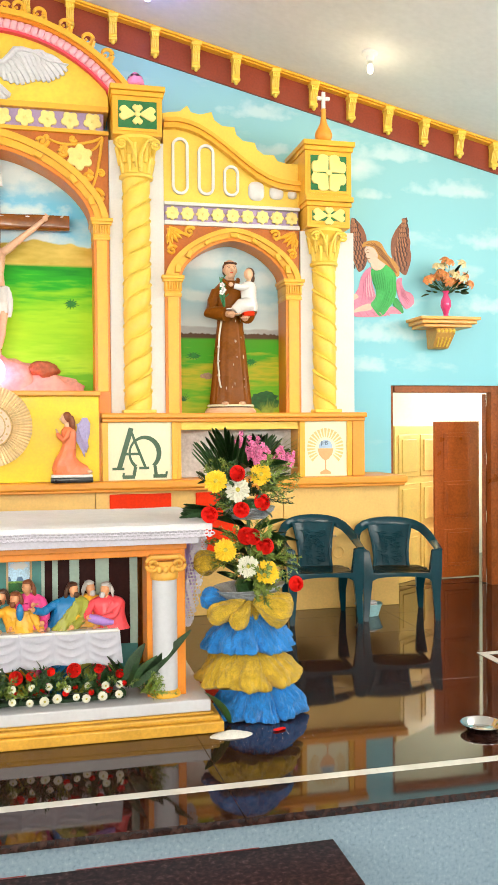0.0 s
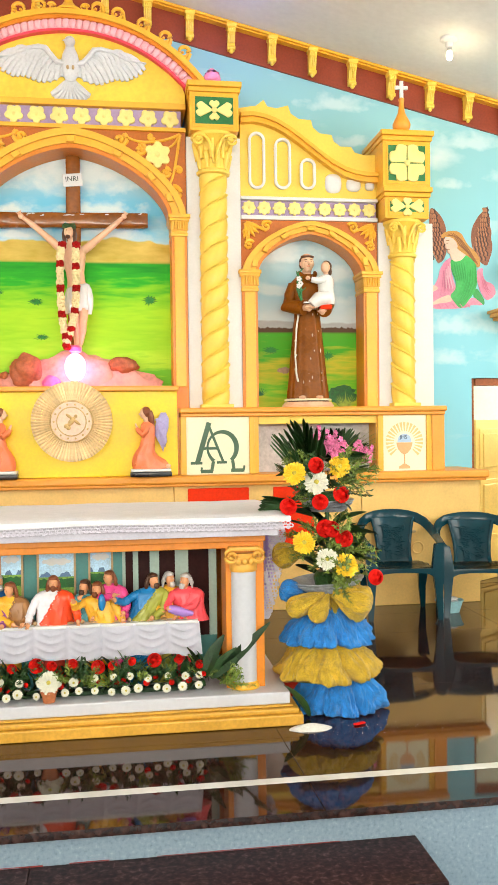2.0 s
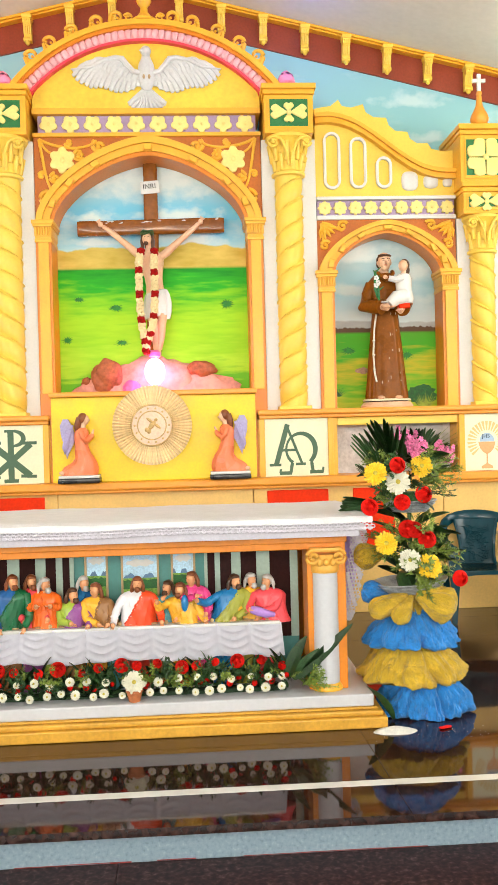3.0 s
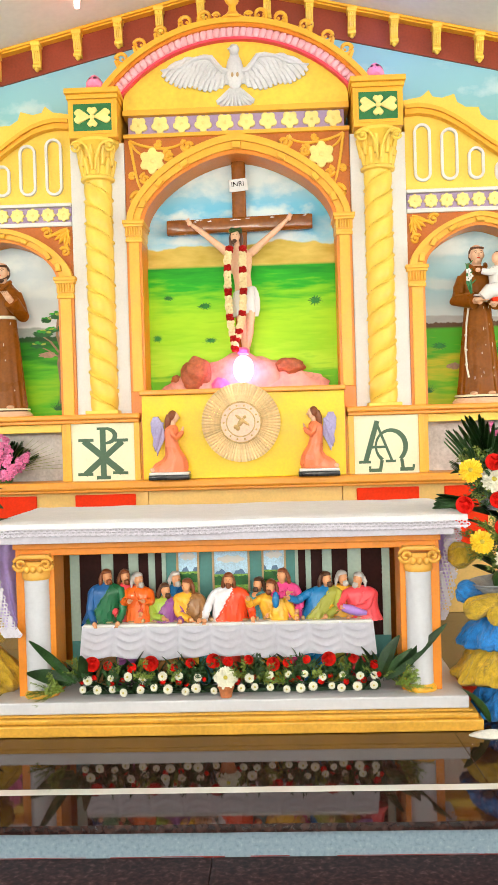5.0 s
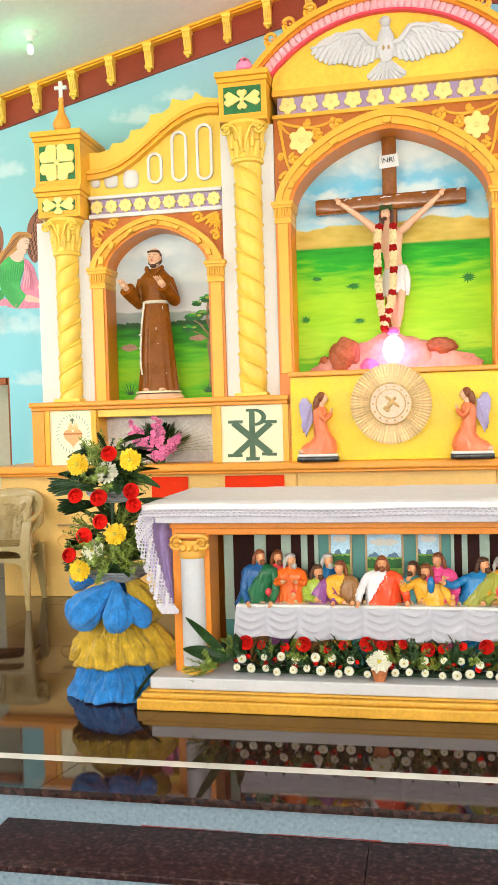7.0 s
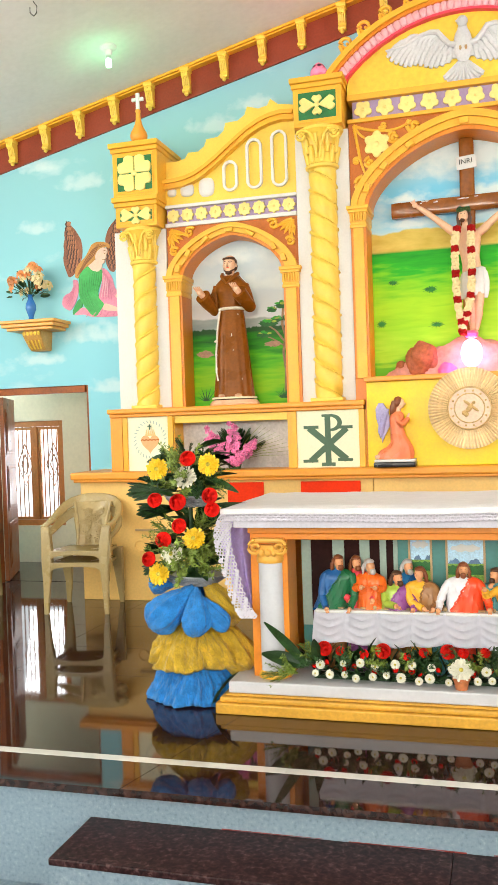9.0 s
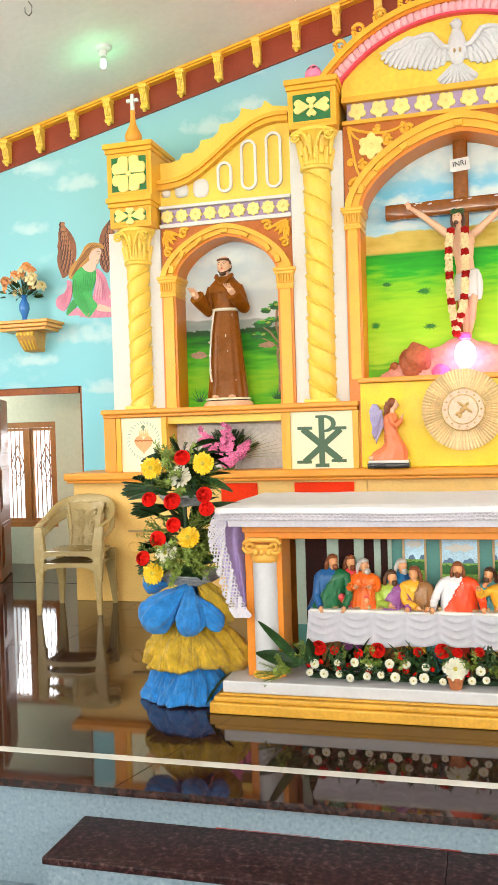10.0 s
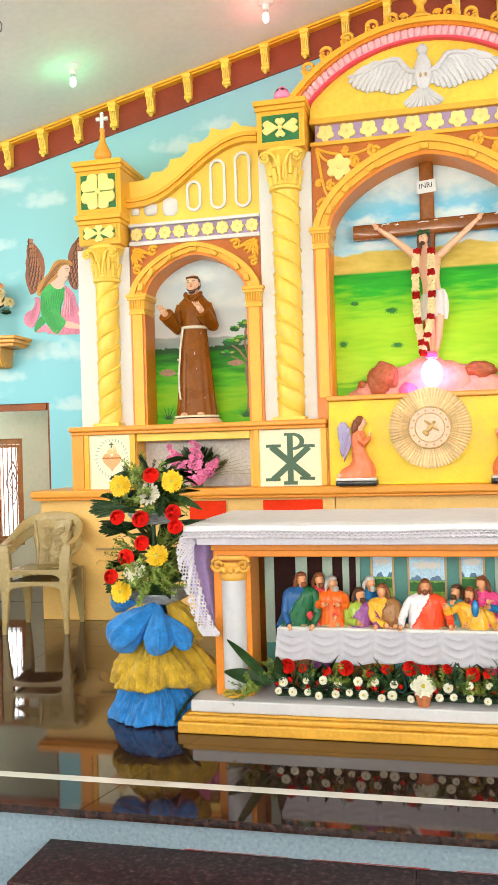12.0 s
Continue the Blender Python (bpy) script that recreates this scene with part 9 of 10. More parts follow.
# ---- painted angels on the wall, flat figures in the wall's plane ----
WINGP = mat("painted_brown_wing", (0.30, 0.10, 0.045), 0.5, vary=0.2, scale=8)
WINGD = mat("painted_dark_feather", (0.08, 0.03, 0.02), 0.5, vary=0.2, scale=22)
GREENP = mat("painted_green_robe", (0.05, 0.48, 0.10), 0.5, vary=0.12, scale=5)
PINKP = mat("painted_pink_mantle", (0.80, 0.27, 0.40), 0.5, vary=0.12, scale=5)
FACEP = mat("painted_face", (0.80, 0.55, 0.42), 0.5, vary=0.06)
HAIRP = mat("painted_blonde_hair", (0.58, 0.27, 0.05), 0.5, vary=0.12, scale=9)


def painted_angel(s):
    """A winged half figure leaning on a cloud; s=1 beside the right doorway, mirrored for the other."""
    p = thing("painted_angel", "flat wall painting of a winged figure in green and pink", "wall painting", group="painted angels")
    k = [0]

    def at(q):
        x, y = q[0] * 10, q[1] * 10
        return (s * (3.242 + 0.002007 * x), 3.728 + 0.000105 * x - y * (0.001817 + 1.07e-7 * x))

    def layer():
        k[0] += 1
        return WALL_Y - 0.002 - 0.0009 * k[0]

    def lay(outline, m, name):
        for _ in range(2):
            outline = [q for a, b in zip(outline, outline[1:] + outline[:1]) for q in ((a[0] * 0.78 + b[0] * 0.22, a[1] * 0.78 + b[1] * 0.22), (a[0] * 0.22 + b[0] * 0.78, a[1] * 0.22 + b[1] * 0.78))]
        bm = bmesh.new()
        plate(bm, [at(q) for q in outline], layer(), WALL_Y - 0.0005)
        part(name, bm, m, p)

    def strokes(lines, w, m, name):
        bm = bmesh.new()
        y = layer()
        for i, line in enumerate(lines):
            n = len(line)
            stroke(bm, [at(q) for q in line], [w * (0.35 + 0.65 * math.sin(math.pi * (j + 0.5) / n)) for j in range(n)], y - 0.00004 * i, 0.0006)
        tagged(part(name, bm, m, p), kind="stuff")
    # wings with ranks of feathers
    right = [(24, 21.5), (24.5, 16), (27.5, 10.5), (31.2, 6.6), (32.4, 5.4), (32.5, 5.0), (32.6, 5.6), (32.8, 8.5), (33.8, 12), (33.5, 15), (34.5, 18.5), (34, 21.5), (34.8, 25), (34.5, 29), (33, 33.5), (32, 36.2), (29, 34.5), (26.2, 30), (24.5, 26)]
    left = [(3.4, 4.5), (7, 7), (10, 11), (11.8, 16.5), (11, 20), (11.5, 24), (11.8, 29), (10, 33), (7.5, 34.5), (6, 31), (4.5, 27), (3.8, 23), (3.4, 20)]
    for edge, root, tip in ((right, (28.5, 32), (31.5, 7)), (left, (9, 31), (5, 7))):
        lay(edge, WINGP, "wing")
        dark, light = [], []
        x0, x1 = min(q[0] for q in edge), max(q[0] for q in edge)
        for row in range(11):
            t = row / 10
            cx, cy = root[0] + (tip[0] - root[0]) * t, root[1] + (tip[1] - root[1]) * t
            half = 4.2 * (1 - 0.75 * t)
            for col in range(4):
                x = cx - half + half * 2 * (col + 0.5 * (row % 2)) / 4
                if x0 + 0.8 < x < x1 - 1.2:
                    dark.append([(x, cy - 1.2), (x + 0.7, cy), (x + 0.5, cy + 1.4)])
                    light.append([(x - 0.6, cy - 1.0), (x - 0.2, cy + 0.2), (x - 0.3, cy + 1.2)])
        strokes(dark, 0.013, WINGD, "feather_shading")
        strokes(light, 0.013, WINGL, "feather_highlight")
    lay([(14, 31), (11, 33), (8.5, 37), (7.5, 42), (6, 45), (3.5, 48), (3.4, 58), (14, 58), (21.5, 57.5), (24, 56), (30, 56.5), (29, 54), (25, 52), (20, 54), (15, 52), (16.5, 48), (15, 43), (13.8, 38)], PINKP, "mantle")
    lay([(27, 37.5), (30, 37), (29.5, 40), (31, 44), (34, 45), (35.8, 47), (36.2, 50.5), (34.5, 52.5), (32, 54), (30, 52), (28, 48), (26.8, 43)], PINKP, "mantle_end")
    lay([(26.2, 47), (28.5, 50), (30.5, 54), (30.3, 56.5), (28, 54.5), (24.5, 51.5)], GREEN2, "robe_back")
    lay([(13.8, 32), (16, 33.8), (19.5, 32.5), (21.5, 30), (24.5, 31), (26.5, 34.5), (26.5, 40), (26.8, 45), (25.8, 49), (23, 53), (20.5, 56.5), (18, 58), (15, 54), (13, 51), (16, 48), (16.5, 44), (14.5, 39), (13.5, 35)], GREENP, "robe")
    lay([(13.5, 28.5), (16.5, 26.5), (20, 29), (21.5, 30), (19, 33), (16, 33.5), (13.8, 32)], FACEP, "painted_neck")
    lay([(13, 50.5), (10, 51.5), (6.5, 53), (4, 55), (5, 55.8), (8, 55), (11, 54.8), (14.5, 54)], FACEP, "painted_arm")
    lay([(3.4, 46), (6, 45.5), (7.5, 47.5), (4, 49.5)], FACEP, "painted_hand")
    lay([(9, 20), (10, 18.5), (13, 17.6), (16.5, 17.6), (19, 19), (20.5, 22), (22.5, 25.5), (26, 28.5), (28, 32), (28.5, 36), (27, 37), (25, 33), (21, 30), (17.5, 27.5), (16, 24), (13.5, 21), (11, 20.5), (9.2, 21.5)], HAIRP, "painted_hair")
    lay([(10.5, 21.5), (12.5, 20.5), (15, 21.5), (16.8, 24), (17.2, 26.2), (16, 28.5), (13.5, 29.5), (12.2, 29), (12, 27), (10.8, 26.2), (11.3, 24.8), (10.3, 23.5)], FACEP, "painted_head")
    strokes([[(11 + 1.3 * q, 19.6 - 0.4 * min(q, 2)), (15.5 + 1.0 * q, 20.5 + 0.5 * q), (18 + 1.5 * q, 25 + 0.8 * q), (22 + 1.2 * q, 29 + 1.2 * q), (25 + 0.7 * q, 33.5 + 0.6 * q)] for q in range(4)], 0.010, HAIRD, "hair_strands")
    strokes([[(10.9, 22.9), (11.8, 22.5), (12.9, 22.7)], [(11.6, 27.2), (12.4, 27.1), (13.2, 27.3)], [(11.2, 23.8), (11.9, 24.0), (12.6, 23.8)]], 0.006, HAIRD, "face_lines")
    strokes([[(14.6 + 1.2 * q, 34.2 + 0.2 * (q % 2)), (15.2 + 1.2 * q, 38), (16.6 + 1.0 * q, 43)] for q in range(6)] + [[(25 - 1.2 * q, 36 + q), (25 - 1.4 * q, 44), (22.5 - 1.3 * q, 50), (18 - 0.8 * q, 54)] for q in range(4)], 0.010, GREEN3, "light_folds")
    strokes([[(15.2 + 1.2 * q, 34.6), (15.8 + 1.2 * q, 39), (17.0 + 1.0 * q, 44)] for q in range(5)] + [[(25.8 - 1.2 * q, 36 + q), (25.8 - 1.4 * q, 45), (23 - 1.2 * q, 51), (19.5 - 0.8 * q, 55.5)] for q in range(4)], 0.005, GREEN2, "dark_folds")
    strokes([[(12.6 - 0.9 * q, 33.5 + 1.5 * q), (12.2 - 0.9 * q, 41 + q), (13.6 - 1.6 * q, 49)] for q in range(4)] + [[(28.2 + 1.0 * q, 40 + 1.6 * q), (30 + 1.0 * q, 47 + 0.6 * q), (32.6 + 0.5 * q, 51.5 - q)] for q in range(3)] + [[(7 + 3.6 * q, 55.5), (8.5 + 3.6 * q, 57.5)] for q in range(5)], 0.009, PINKD, "mantle_folds")
    strokes([[(13.2 - 1.0 * q, 34.5 + 1.5 * q), (13.0 - 1.0 * q, 41 + q), (14.4 - 1.5 * q, 47.5)] for q in range(3)], 0.013, PINKL, "mantle_lights")


WINGL = mat("painted_light_feather", (0.50, 0.20, 0.09), 0.5, vary=0.2, scale=22)
GREEN2 = mat("painted_dark_green", (0.03, 0.34, 0.07), 0.5, vary=0.1)
GREEN3 = mat("painted_light_green", (0.06, 0.51, 0.12), 0.5, vary=0.1)
HAIRD = mat("painted_dark_hair", (0.28, 0.10, 0.02), 0.5, vary=0.1)
PINKD = mat("painted_dark_pink", (0.70, 0.20, 0.32), 0.5, vary=0.08)
PINKL = mat("painted_light_pink", (0.86, 0.46, 0.55), 0.5, vary=0.08)
for s in (-1, 1):
    painted_angel(s)


# ---- wall brackets with vases ----
BRACKET_D = mat("tan_corbel_paint", (0.66, 0.36, 0.09), 0.45, vary=0.1)
BRACKET = mat("orange_tan_paint", (0.86, 0.40, 0.075), 0.4, vary=0.06)


def wall_bracket(s):
    b = thing("wall_bracket", "ochre moulded wall bracket shelf", "wall bracket", (s * 4.19, WALL_Y, 2.66), "wall brackets")
    for i, (hx, d, z0, z1) in enumerate(((0.31, 0.36, -0.03, 0.0), (0.285, 0.33, -0.065, -0.031), (0.25, 0.29, -0.095, -0.066))):
        part("shelf_board", boxed(-hx, hx, -d, -0.001, z0, z1, 0.007), BRACKET, b)
    bm = bmesh.new()
    prof = [(-0.24, -0.0955), (-0.25, -0.14), (-0.20, -0.20), (-0.14, -0.27), (-0.12, -0.285), (-0.001, -0.285), (-0.001, -0.0955)]
    w = 0.10
    a = [bm.verts.new((-w * (1 if z > -0.2 else 0.85), y, z)) for y, z in prof]
    c = [bm.verts.new((w * (1 if z > -0.2 else 0.85), y, z)) for y, z in prof]
    bm.faces.new(a), bm.faces.new(c[::-1])
    for i in range(len(a)):
        bm.faces.new((a[i], c[i], c[(i + 1) % len(a)], a[(i + 1) % len(a)]))
    bmesh.ops.bevel(bm, geom=bm.edges[:], offset=0.006, segments=2, affect="EDGES")
    part("corbel", bm, BRACKET_D, b)
    bm = bmesh.new()
    for i in range(5):
        ball(bm, (-0.08 + 0.04 * i, -0.25, -0.125), 0.017, 0.014, 0.02, 8, 6)
    for i in range(4):
        tube(bm, [(-0.06 + 0.04 * i, -0.215, -0.19), (-0.05 + 0.033 * i, -0.15, -0.27)], 0.008, 6)
    part("carving", bm, CREAM, b, smooth=True)
    v = thing("flower_vase", "pink glass vase with orange and cream artificial flowers" if s > 0 else "blue glass vase with peach and cream artificial flowers", "vase", (s * 4.21, WALL_Y - 0.20, 2.661), "bracket vases")
    bm = bmesh.new()
    lathe(bm, [(0.035, 0), (0.042, 0.008), (0.022, 0.03), (0.03, 0.06), (0.052, 0.12), (0.048, 0.17), (0.026, 0.215), (0.022, 0.235), (0.036, 0.26)], (0, 0, 0), 22)
    part("vase_body", bm, VASE_P if s > 0 else VASE_B, v, smooth=True)
    r = random.Random(40 + s)
    kinds = []
    for nm, pm in (("orange_lily", PETAL_O), ("cream_lily", PETAL_C)):
        bm = bmesh.new()
        petal_ring(bm, 6, 0.004, 0.040, 0.026, 0.022, 0.0, 0, 0.010)
        petal_ring(bm, 5, 0.003, 0.026, 0.020, 0.024, 0.006)
        ball(bm, (0, 0, 0.012), 0.009, 0.009, 0.012, 8, 6, 1)
        kinds.append((nm, mesh_of(nm, bm, [pm, EYE_Y], True)))
    for i in range(34):
        a, e = r.uniform(0, 6.28), r.uniform(0.1, 1.5)
        d = Vector((math.cos(a) * math.sin(e) * 1.15, math.sin(a) * math.sin(e) * 0.5 - 0.15, math.cos(e) * 1.1))
        p = Vector((0, 0, 0.27)) + d * r.uniform(0.14, 0.22 if e > 0.7 else 0.26)
        bm = bmesh.new()
        tube(bm, [(0, 0, 0.22), tuple(Vector((0, 0, 0.24)) + d * 0.1 + Vector((0, 0, 0.02))), tuple(p)], 0.0025, 4)
        part("stem", bm, LEAF, v)
        nm, me = kinds[0 if i % (5 if s < 0 else 3) in (0, 1) else 1]
        put(nm, me, v, aim(p, d + Vector((0, -0.8, 0)), r.uniform(0, 6), r.uniform(1.0, 1.5)))
    for i in range(40):
        a, e = r.uniform(0, 6.28), r.uniform(0.3, 1.7)
        d = Vector((math.cos(a) * math.sin(e), math.sin(a) * math.sin(e) * 0.6 - 0.1, math.cos(e)))
        put("leaf", M_BLADE_S, v, aim(Vector((0, 0, 0.25)) + d * r.uniform(0.08, 0.22), d, r.uniform(0, 6), r.uniform(0.45, 0.8)))


for s in (-1, 1):
    wall_bracket(s)


# ---- ceiling bulbs ----
def ceiling_bulb(x, y, m, colour, label, watts):
    z = roof_z(x)
    b = thing("ceiling_bulb", label, "ceiling lamp", (x, y, z), "ceiling bulbs")
    bm = bmesh.new()
    lathe(bm, [(0.075, 0.01), (0.075, -0.012), (0.06, -0.022), (0.035, -0.03), (0.032, -0.07), (0.024, -0.075)], (0, 0, 0), 22)
    part("holder", bm, WHITE, b, smooth=True)
    bm = bmesh.new()
    lathe(bm, [(0.022, -0.075), (0.02, -0.10)], (0, 0, 0), 14)
    part("collar", bm, STEEL, b)
    bm = bmesh.new()
    lathe(bm, [(0.016, -0.10), (0.024, -0.112), (0.026, -0.15), (0.019, -0.172), (0.005, -0.178)], (0, 0, 0), 16)
    part("bulb", bm, m, b, "lit bulb", True)
    bulb_lamp("bulb_light", (x, y, z - 0.26), watts, 0.04, colour)


ceiling_bulb(3.17, 2.55, BULB_W, (1.0, 0.84, 0.5), "lit warm bulb in a white ceiling holder", 2.2)
ceiling_bulb(-2.96, 2.53, BULB_G, (0.12, 1.0, 0.42), "lit green bulb in a white ceiling holder", 2.0)
ceiling_bulb(-1.27, 2.70, BULB_R, (1.0, 0.2, 0.15), "lit red bulb in a white ceiling holder", 2)
ceiling_bulb(1.27, 2.62, BULB_B, (0.25, 0.25, 1.0), "lit blue bulb in a white ceiling holder", 4)
hook = thing("ceiling_hook", "small iron hook ring in the ceiling", "hook", (-3.115, 1.53, roof_z(3.115)))
bm = bmesh.new()
tube(bm, [(0.0, 0, 0.0), (0.03, 0, -0.04), (0.025, 0, -0.09), (0.0, 0, -0.11), (-0.03, 0, -0.08), (-0.03, 0, -0.04)], 0.004, 6)
part("ring", bm, BLACK, hook)


# ---- plastic armchairs ----
def armchair(m, label, group):
    """A moulded armchair facing -y with a carved back panel."""
    c = thing("plastic_armchair", label, "chair", group=group)
    bm = bmesh.new()
    n = 12
    top, low = [], []
    for j in range(n + 1):
        v = j / n
        y = -0.23 + 0.44 * v
        w = 0.235 - 0.03 * v
        top.append([bm.verts.new((-w + 2 * w * i / 10, y, 0.445 - 0.02 * math.sin(math.pi * i / 10) * math.sin(math.pi * min(1, v + 0.15)) - 0.012 * v - (0.02 if j == 0 else 0))) for i in range(11)])
    for a, b in zip(top, top[1:]):
        for i in range(10):
            bm.faces.new((a[i], a[i + 1], b[i + 1], b[i]))
    bmesh.ops.solidify(bm, geom=bm.faces[:], thickness=0.012)
    for s in (-1, 1):
        box(bm, *sorted((s * 0.205, s * 0.235)), -0.22, 0.2, 0.395, 0.43, 0.006)
    part("seat", bm, m, c, smooth=True)
    bm = bmesh.new()
    arch = [(0.225 * math.cos(math.pi * i / 20), 0.335 + 0.070 * math.sin(math.pi * i / 20) ** 0.45) for i in range(21)]
    plate(bm, [(0.25, 0.335), (0.25, 0.440), (-0.25, 0.440), (-0.25, 0.335)] + arch[::-1], -0.252, -0.228, bevel=0.004)
    part("apron", bm, m, c, smooth=True)
    bm = bmesh.new()
    for i in range(22):
        box(bm, -0.205 + 0.0195 * i, -0.193 + 0.0195 * i, -0.2555, -0.2515, 0.424, 0.440, 0.0)
    part("apron_ribs", bm, m, c)

    def back_pt(u, v, d=0.0):
        half = 0.118 + 0.055 * v ** 1.6 + 0.018 * (1 - v) ** 3
        x = half * u
        y = 0.20 + 0.11 * v - 0.05 * u * u * (0.4 + 0.6 * v) - d
        return (x, y, 0.43 + 0.385 * v)
    # broad hoop standing at the back and lying flat along the arms
    bm = bmesh.new()
    line = [(-0.282, -0.215, 0.640), (-0.290, -0.13, 0.655), (-0.293, -0.03, 0.672), (-0.292, 0.07, 0.700), (-0.278, 0.16, 0.742), (-0.248, 0.235, 0.785), (-0.195, 0.285, 0.818), (-0.13, 0.308, 0.836), (-0.065, 0.318, 0.845), (0, 0.32, 0.848)]
    line = line + [(-x, y, z) for x, y, z in line[::-1][1:]]
    rows = []
    for i, p in enumerate(line):
        k = min(1.0, max(0.0, 1.25 - abs(i - 9) / 6.5))
        k = k * k * (3 - 2 * k)
        p = Vector(p)
        d = (Vector(line[min(i + 1, len(line) - 1)]) - Vector(line[max(i - 1, 0)])).normalized()
        broad = Vector((math.copysign(1 - k, p.x), 0.22 * k, k + 0.12)).normalized()
        thin = d.cross(broad).normalized()
        broad = thin.cross(d).normalized()
        hb, ht = 0.030 + 0.014 * k, 0.013 - 0.002 * k
        rows.append([bm.verts.new(p + broad * hb * math.copysign(abs(math.cos(q)) ** 0.7, math.cos(q)) + thin * ht * math.copysign(abs(math.sin(q)) ** 0.7, math.sin(q))) for q in [2 * math.pi * w / 16 for w in range(16)]])
    for a, b in zip(rows, rows[1:]):
        for w in range(16):
            bm.faces.new((a[w], a[(w + 1) % 16], b[(w + 1) % 16], b[w]))
    bm.faces.new(rows[0]), bm.faces.new(rows[-1][::-1])
    part("arm_hoop", bm, m, c, smooth=True)
    bm = bmesh.new()
    loops = []
    for j in range(13):
        face = [bm.verts.new(back_pt(-1 + 2 * i / 12, j / 12)) for i in range(13)]
        rear = [bm.verts.new(back_pt(-1 + 2 * i / 12, j / 12, -0.012)) for i in range(13)]
        loops.append(face + rear[::-1])
    for a, b in zip(loops, loops[1:]):
        for i in range(26):
            bm.faces.new((a[i], a[(i + 1) % 26], b[(i + 1) % 26], b[i]))
    bm.faces.new(loops[0][::-1]), bm.faces.new(loops[-1])
    part("back_panel", bm, m, c, smooth=True)
    for u in (-1, 1):
        bm = bmesh.new()
        tube(bm, [back_pt(u * 0.97, v / 10, 0.004) for v in range(11)], 0.014, 9)
        part("back_stile", bm, m, c, smooth=True)
    bm = bmesh.new()
    r = random.Random(9)
    for k in range(14):
        u, v = (-0.36 if k % 2 else 0.36) + r.uniform(-0.16, 0.16), 0.12 + 0.115 * (k // 2) + r.uniform(-0.03, 0.03)
        size = r.uniform(0.026, 0.040)
        path = []
        for q in range(15):
            a, rr = q * 0.62 + k * 1.9, size * (1 - q * 0.055)
            path.append(back_pt(u + rr / 0.14 * math.cos(a), min(0.97, v + rr / 0.385 * math.sin(a)), 0.011))
        tube(bm, path, 0.0045, 6)
        for q in range(3):
            a = k * 1.3 + q * 2.1
            tube(bm, [back_pt(u, v, 0.010), back_pt(u + 0.20 * math.cos(a), min(0.96, v + 0.05 * math.sin(a)), 0.013), back_pt(u + 0.40 * math.cos(a + 0.3), min(0.97, max(0.03, v + 0.10 * math.sin(a + 0.3))), 0.010)], [0.003, 0.007, 0.002], 6)
    part("back_carving", bm, m, c, "raised floral pattern", True)
    for s in (-1, 1):
        for y0, y1, x1, arm in ((-0.215, -0.25, 0.268, True), (0.20, 0.27, 0.25, False)):
            bm = bmesh.new()
            pts = [(s * x1, y1, 0.0), (s * (x1 - 0.012), y1 + (0.01 if arm else -0.02), 0.2), (s * 0.238, y0, 0.41)]
            if arm:
                pts = [(s * x1, y1, 0.0), (s * 0.258, y1 + 0.01, 0.25), (s * 0.255, y0 - 0.005, 0.44), (s * 0.272, -0.20, 0.64)]
            rows = []
            for i, p in enumerate(pts):
                w = (0.019, 0.028, 0.044, 0.036)[i]
                rows.append([bm.verts.new((p[0] + w * a, p[1] + w * 0.8 * b, p[2])) for a, b in ((-1, -1), (1, -1), (1, 1), (-1, 1))])
            for a, b in zip(rows, rows[1:]):
                for k in range(4):
                    bm.faces.new((a[k], a[(k + 1) % 4], b[(k + 1) % 4], b[k]))
            bm.faces.new(rows[0][::-1]), bm.faces.new(rows[-1])
            bmesh.ops.bevel(bm, geom=bm.edges[:], offset=0.005, segments=2, affect="EDGES")
            part("leg", bm, m, c, smooth=True)
    return c


ch = armchair(CHAIR_G, "dark teal moulded plastic armchair with a floral back", "green armchairs")
ch.matrix_basis = pose(2.66, 2.47, 0, 0, 0, -6) @ Matrix.Diagonal((1.06, 1.0, 0.955, 1.0))
copy_thing(ch, pose(3.33, 2.43, 0, 0, 0, -11) @ Matrix.Diagonal((1.06, 1.0, 0.955, 1.0)))
ch = armchair(CHAIR_B, "beige moulded plastic armchair in a stack of two", "beige armchairs")
ch.matrix_basis = pose(-3.325, 2.46, 0, 0, 0, 8)
copy_thing(ch, pose(-3.325, 2.465, 0.10, 0, 0, 7))
ch2 = copy_thing(ch, pose(-4.68, 2.62, 0, 0, 0, 6))
ch2["label"] = "beige moulded plastic armchair beside the doorway"

# ---- small things on the floor ----
bowl = thing("steel_bowl", "shallow stainless steel bowl on the granite floor", "bowl", (2.64, -0.36, 0.0))
bm = bmesh.new()
lathe(bm, [(0.055, 0.0), (0.075, 0.004), (0.105, 0.035), (0.112, 0.037), (0.112, 0.040), (0.10, 0.036), (0.07, 0.008), (0.03, 0.006)], (0, 0, 0), 36)
part("bowl_body", bm, STEEL, bowl, smooth=True)
bm = bmesh.new()
n = 44
ctr = bm.verts.new((0, 0, 0.028))
rings = []
for k in range(1, 6):
    t = k / 5
    rings.append([bm.verts.new(((0.115 * t + 0.012 * noise.noise((math.cos(a), math.sin(a), 1.0))) * math.cos(a), 0.062 * t * math.sin(a) * (1 + 0.2 * noise.noise((math.cos(a) * 2, math.sin(a) * 2, 4))), 0.028 * (1 - t) ** 0.8 + 0.003 * noise.noise((t * 9, a * 3, 2)) * (1 - t) + 0.0006)) for a in [2 * math.pi * i / n for i in range(n)]])
for i in range(n):
    bm.faces.new((ctr, rings[0][i], rings[0][(i + 1) % n]))
for p, q in zip(rings, rings[1:]):
    for i in range(n):
        bm.faces.new((p[i], q[i], q[(i + 1) % n], p[(i + 1) % n]))
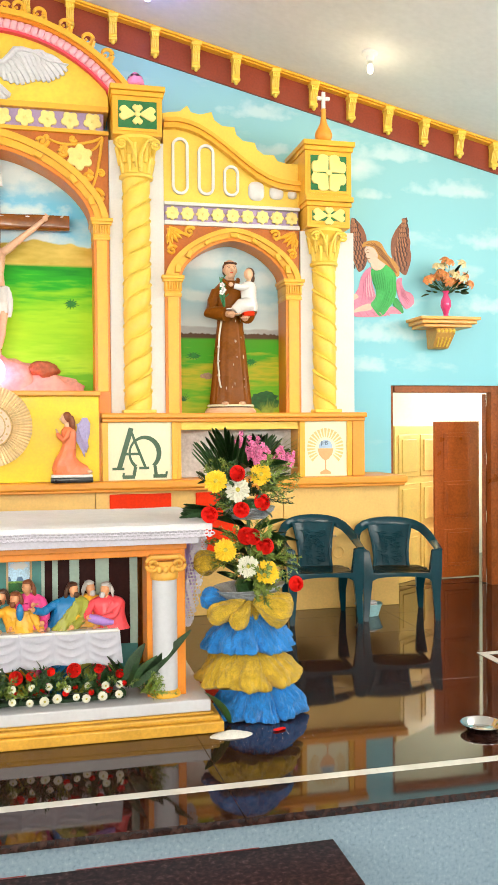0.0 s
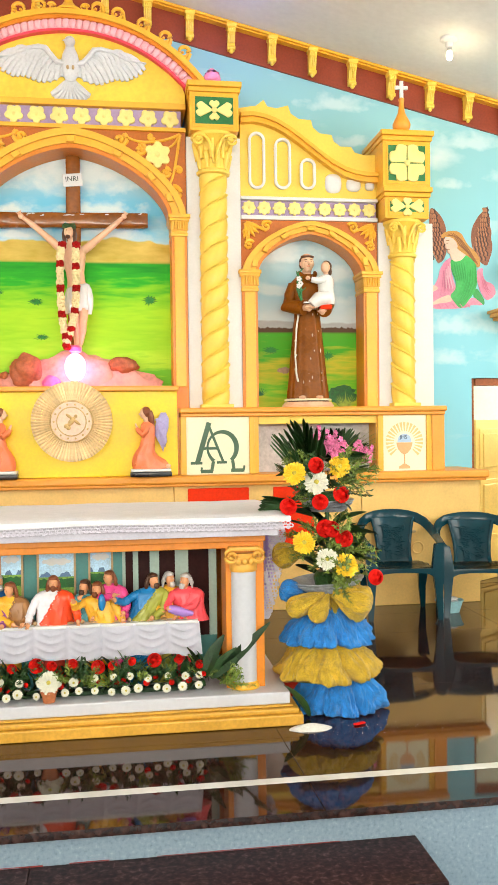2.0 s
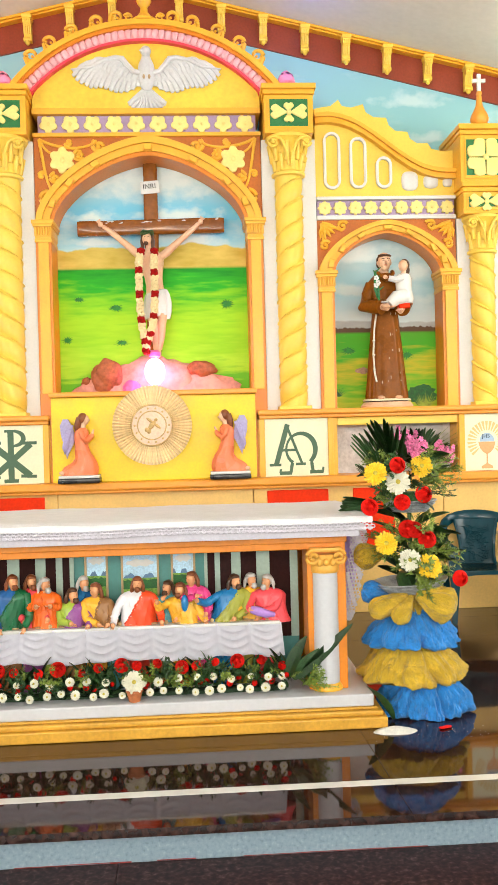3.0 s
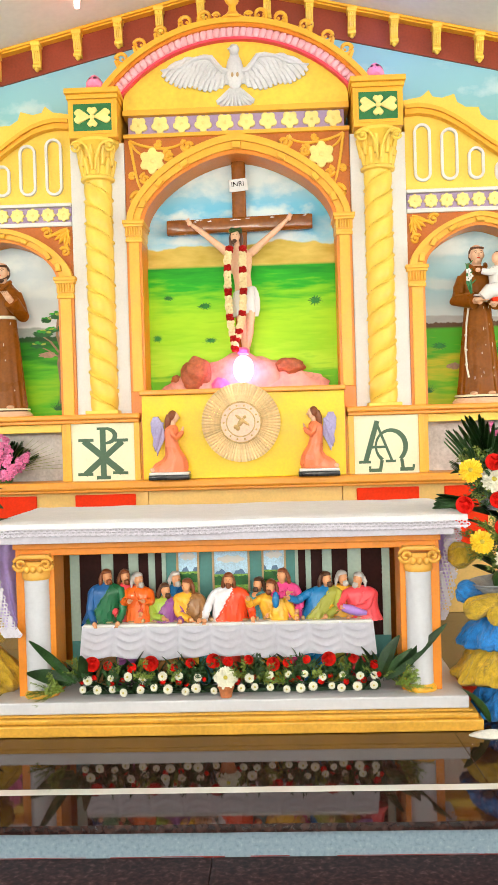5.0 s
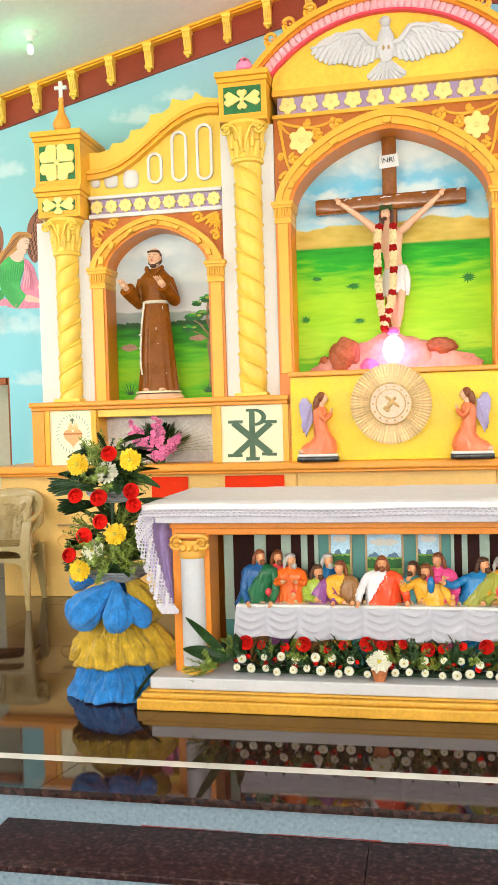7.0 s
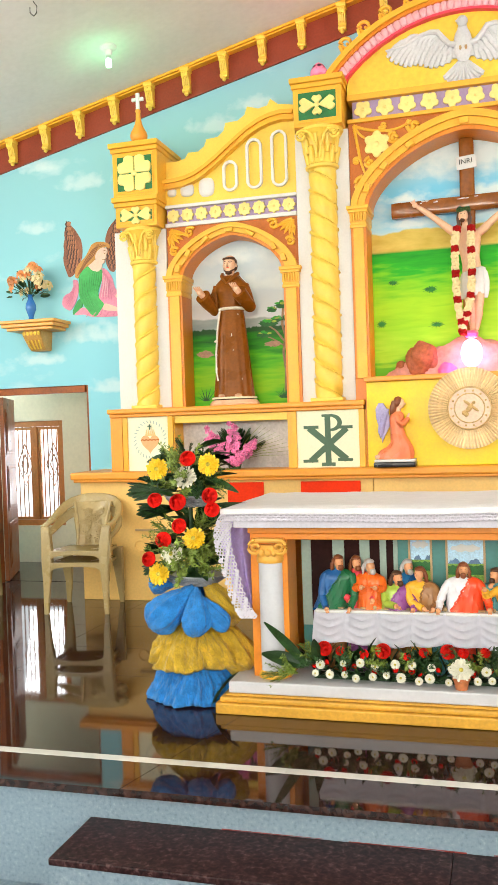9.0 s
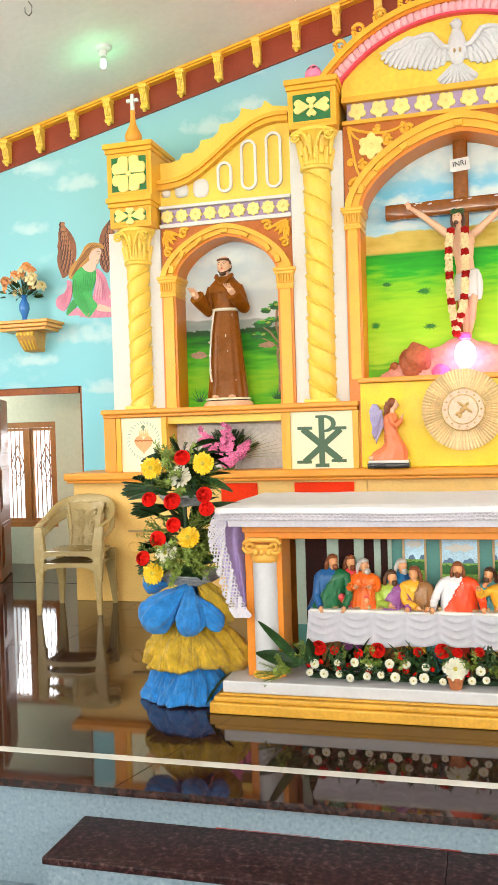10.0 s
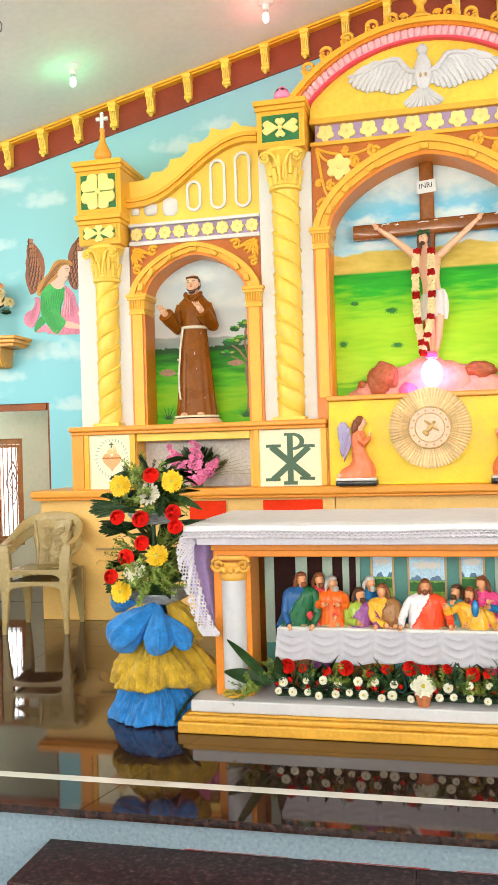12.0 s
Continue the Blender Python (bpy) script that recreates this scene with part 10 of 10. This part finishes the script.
o = tagged(part("salt_heap", bm, SALT, None, "", True), "small heap of white salt spilt on the floor", "salt")
o.location = (1.335, -0.10, 0)
bm = bmesh.new()
_r = random.Random(3)
for i in range(90):
    x, y = _r.gauss(1.62, 0.22), _r.gauss(-0.16, 0.07)
    if i > 70:
        x, y = _r.gauss(2.66, 0.16), _r.gauss(-0.52, 0.05)
    k = _r.uniform(0.0006, 0.0014)
    box(bm, x - k, x + k, y - k, y + k, 0.0004, 0.0004 + k)
tagged(part("salt_grains", bm, SALT), "scattered white grains on the floor", "salt", kind="stuff")
pt = thing("rose_petal", "fallen red rose petals on the floor", "petals", (1.60, -0.10, 0.001))
for k in range(3):
    bm = bmesh.new()
    ball(bm, (0.018 * (k - 1), 0.008 * k, 0.006), 0.02, 0.014, 0.006, 10, 6)
    part("petal", bm, PETAL_R, pt, smooth=True)
tub = thing("plastic_tub", "pale blue crumpled plastic tub under the chair", "tub", (3.10, 2.47, 0.0))
bm = bmesh.new()
lathe(bm, [(0.085, 0.001), (0.09, 0.01), (0.115, 0.095), (0.125, 0.10), (0.122, 0.105), (0.108, 0.095), (0.08, 0.014)], (0, 0, 0), 26, 0.8)
for v in bm.verts:
    v.co.x += 0.012 * noise.noise(v.co * 14)
    v.co.z += 0.008 * noise.noise(v.co * 17) if v.co.z > 0.05 else 0
part("tub_body", bm, TUB, tub, smooth=True)
bm = bmesh.new()
for k in range(5):
    ball(bm, (0.03 * math.cos(k * 1.3), 0.03 * math.sin(k * 1.3), 0.085 + 0.008 * k), 0.05, 0.04, 0.02, 10, 7)
part("rag", bm, GLOSS_WHITE, tub, "white rag", True)

# long leaf resting beside the altar end, ring pull and bar on the counter
for s in (-1, 1):
    lf = tagged(put("fallen_leaf", M_BLADE, None, aim((s * 1.36, 0.06, 0.01), (-s * 0.45, -0.12, 1), 0.3, 0.85)), "long dark leaf leaning against the altar plinth", "leaf", "fallen leaves")
for s, nm in ((-1, "cabinet_pull"), (1, "cabinet_pull")):
    cp = thing(nm, "ochre ring pull and short wooden bar on the counter front", "handle", (s * 2.95, 2.83, 0.5), "counter pulls")
    bm = bmesh.new()
    tube(bm, [(0.05 * math.cos(2 * math.pi * i / 24), -0.008, 0.05 * math.sin(2 * math.pi * i / 24)) for i in range(25)], 0.008, 7)
    part("ring", bm, PALE, cp, smooth=True)
    bm = bmesh.new()
    box(bm, -0.04 if s < 0 else -0.32, 0.24 if s < 0 else -0.02, -0.02, -0.001, 0.135, 0.155, 0.004)
    part("bar", bm, TAN, cp)
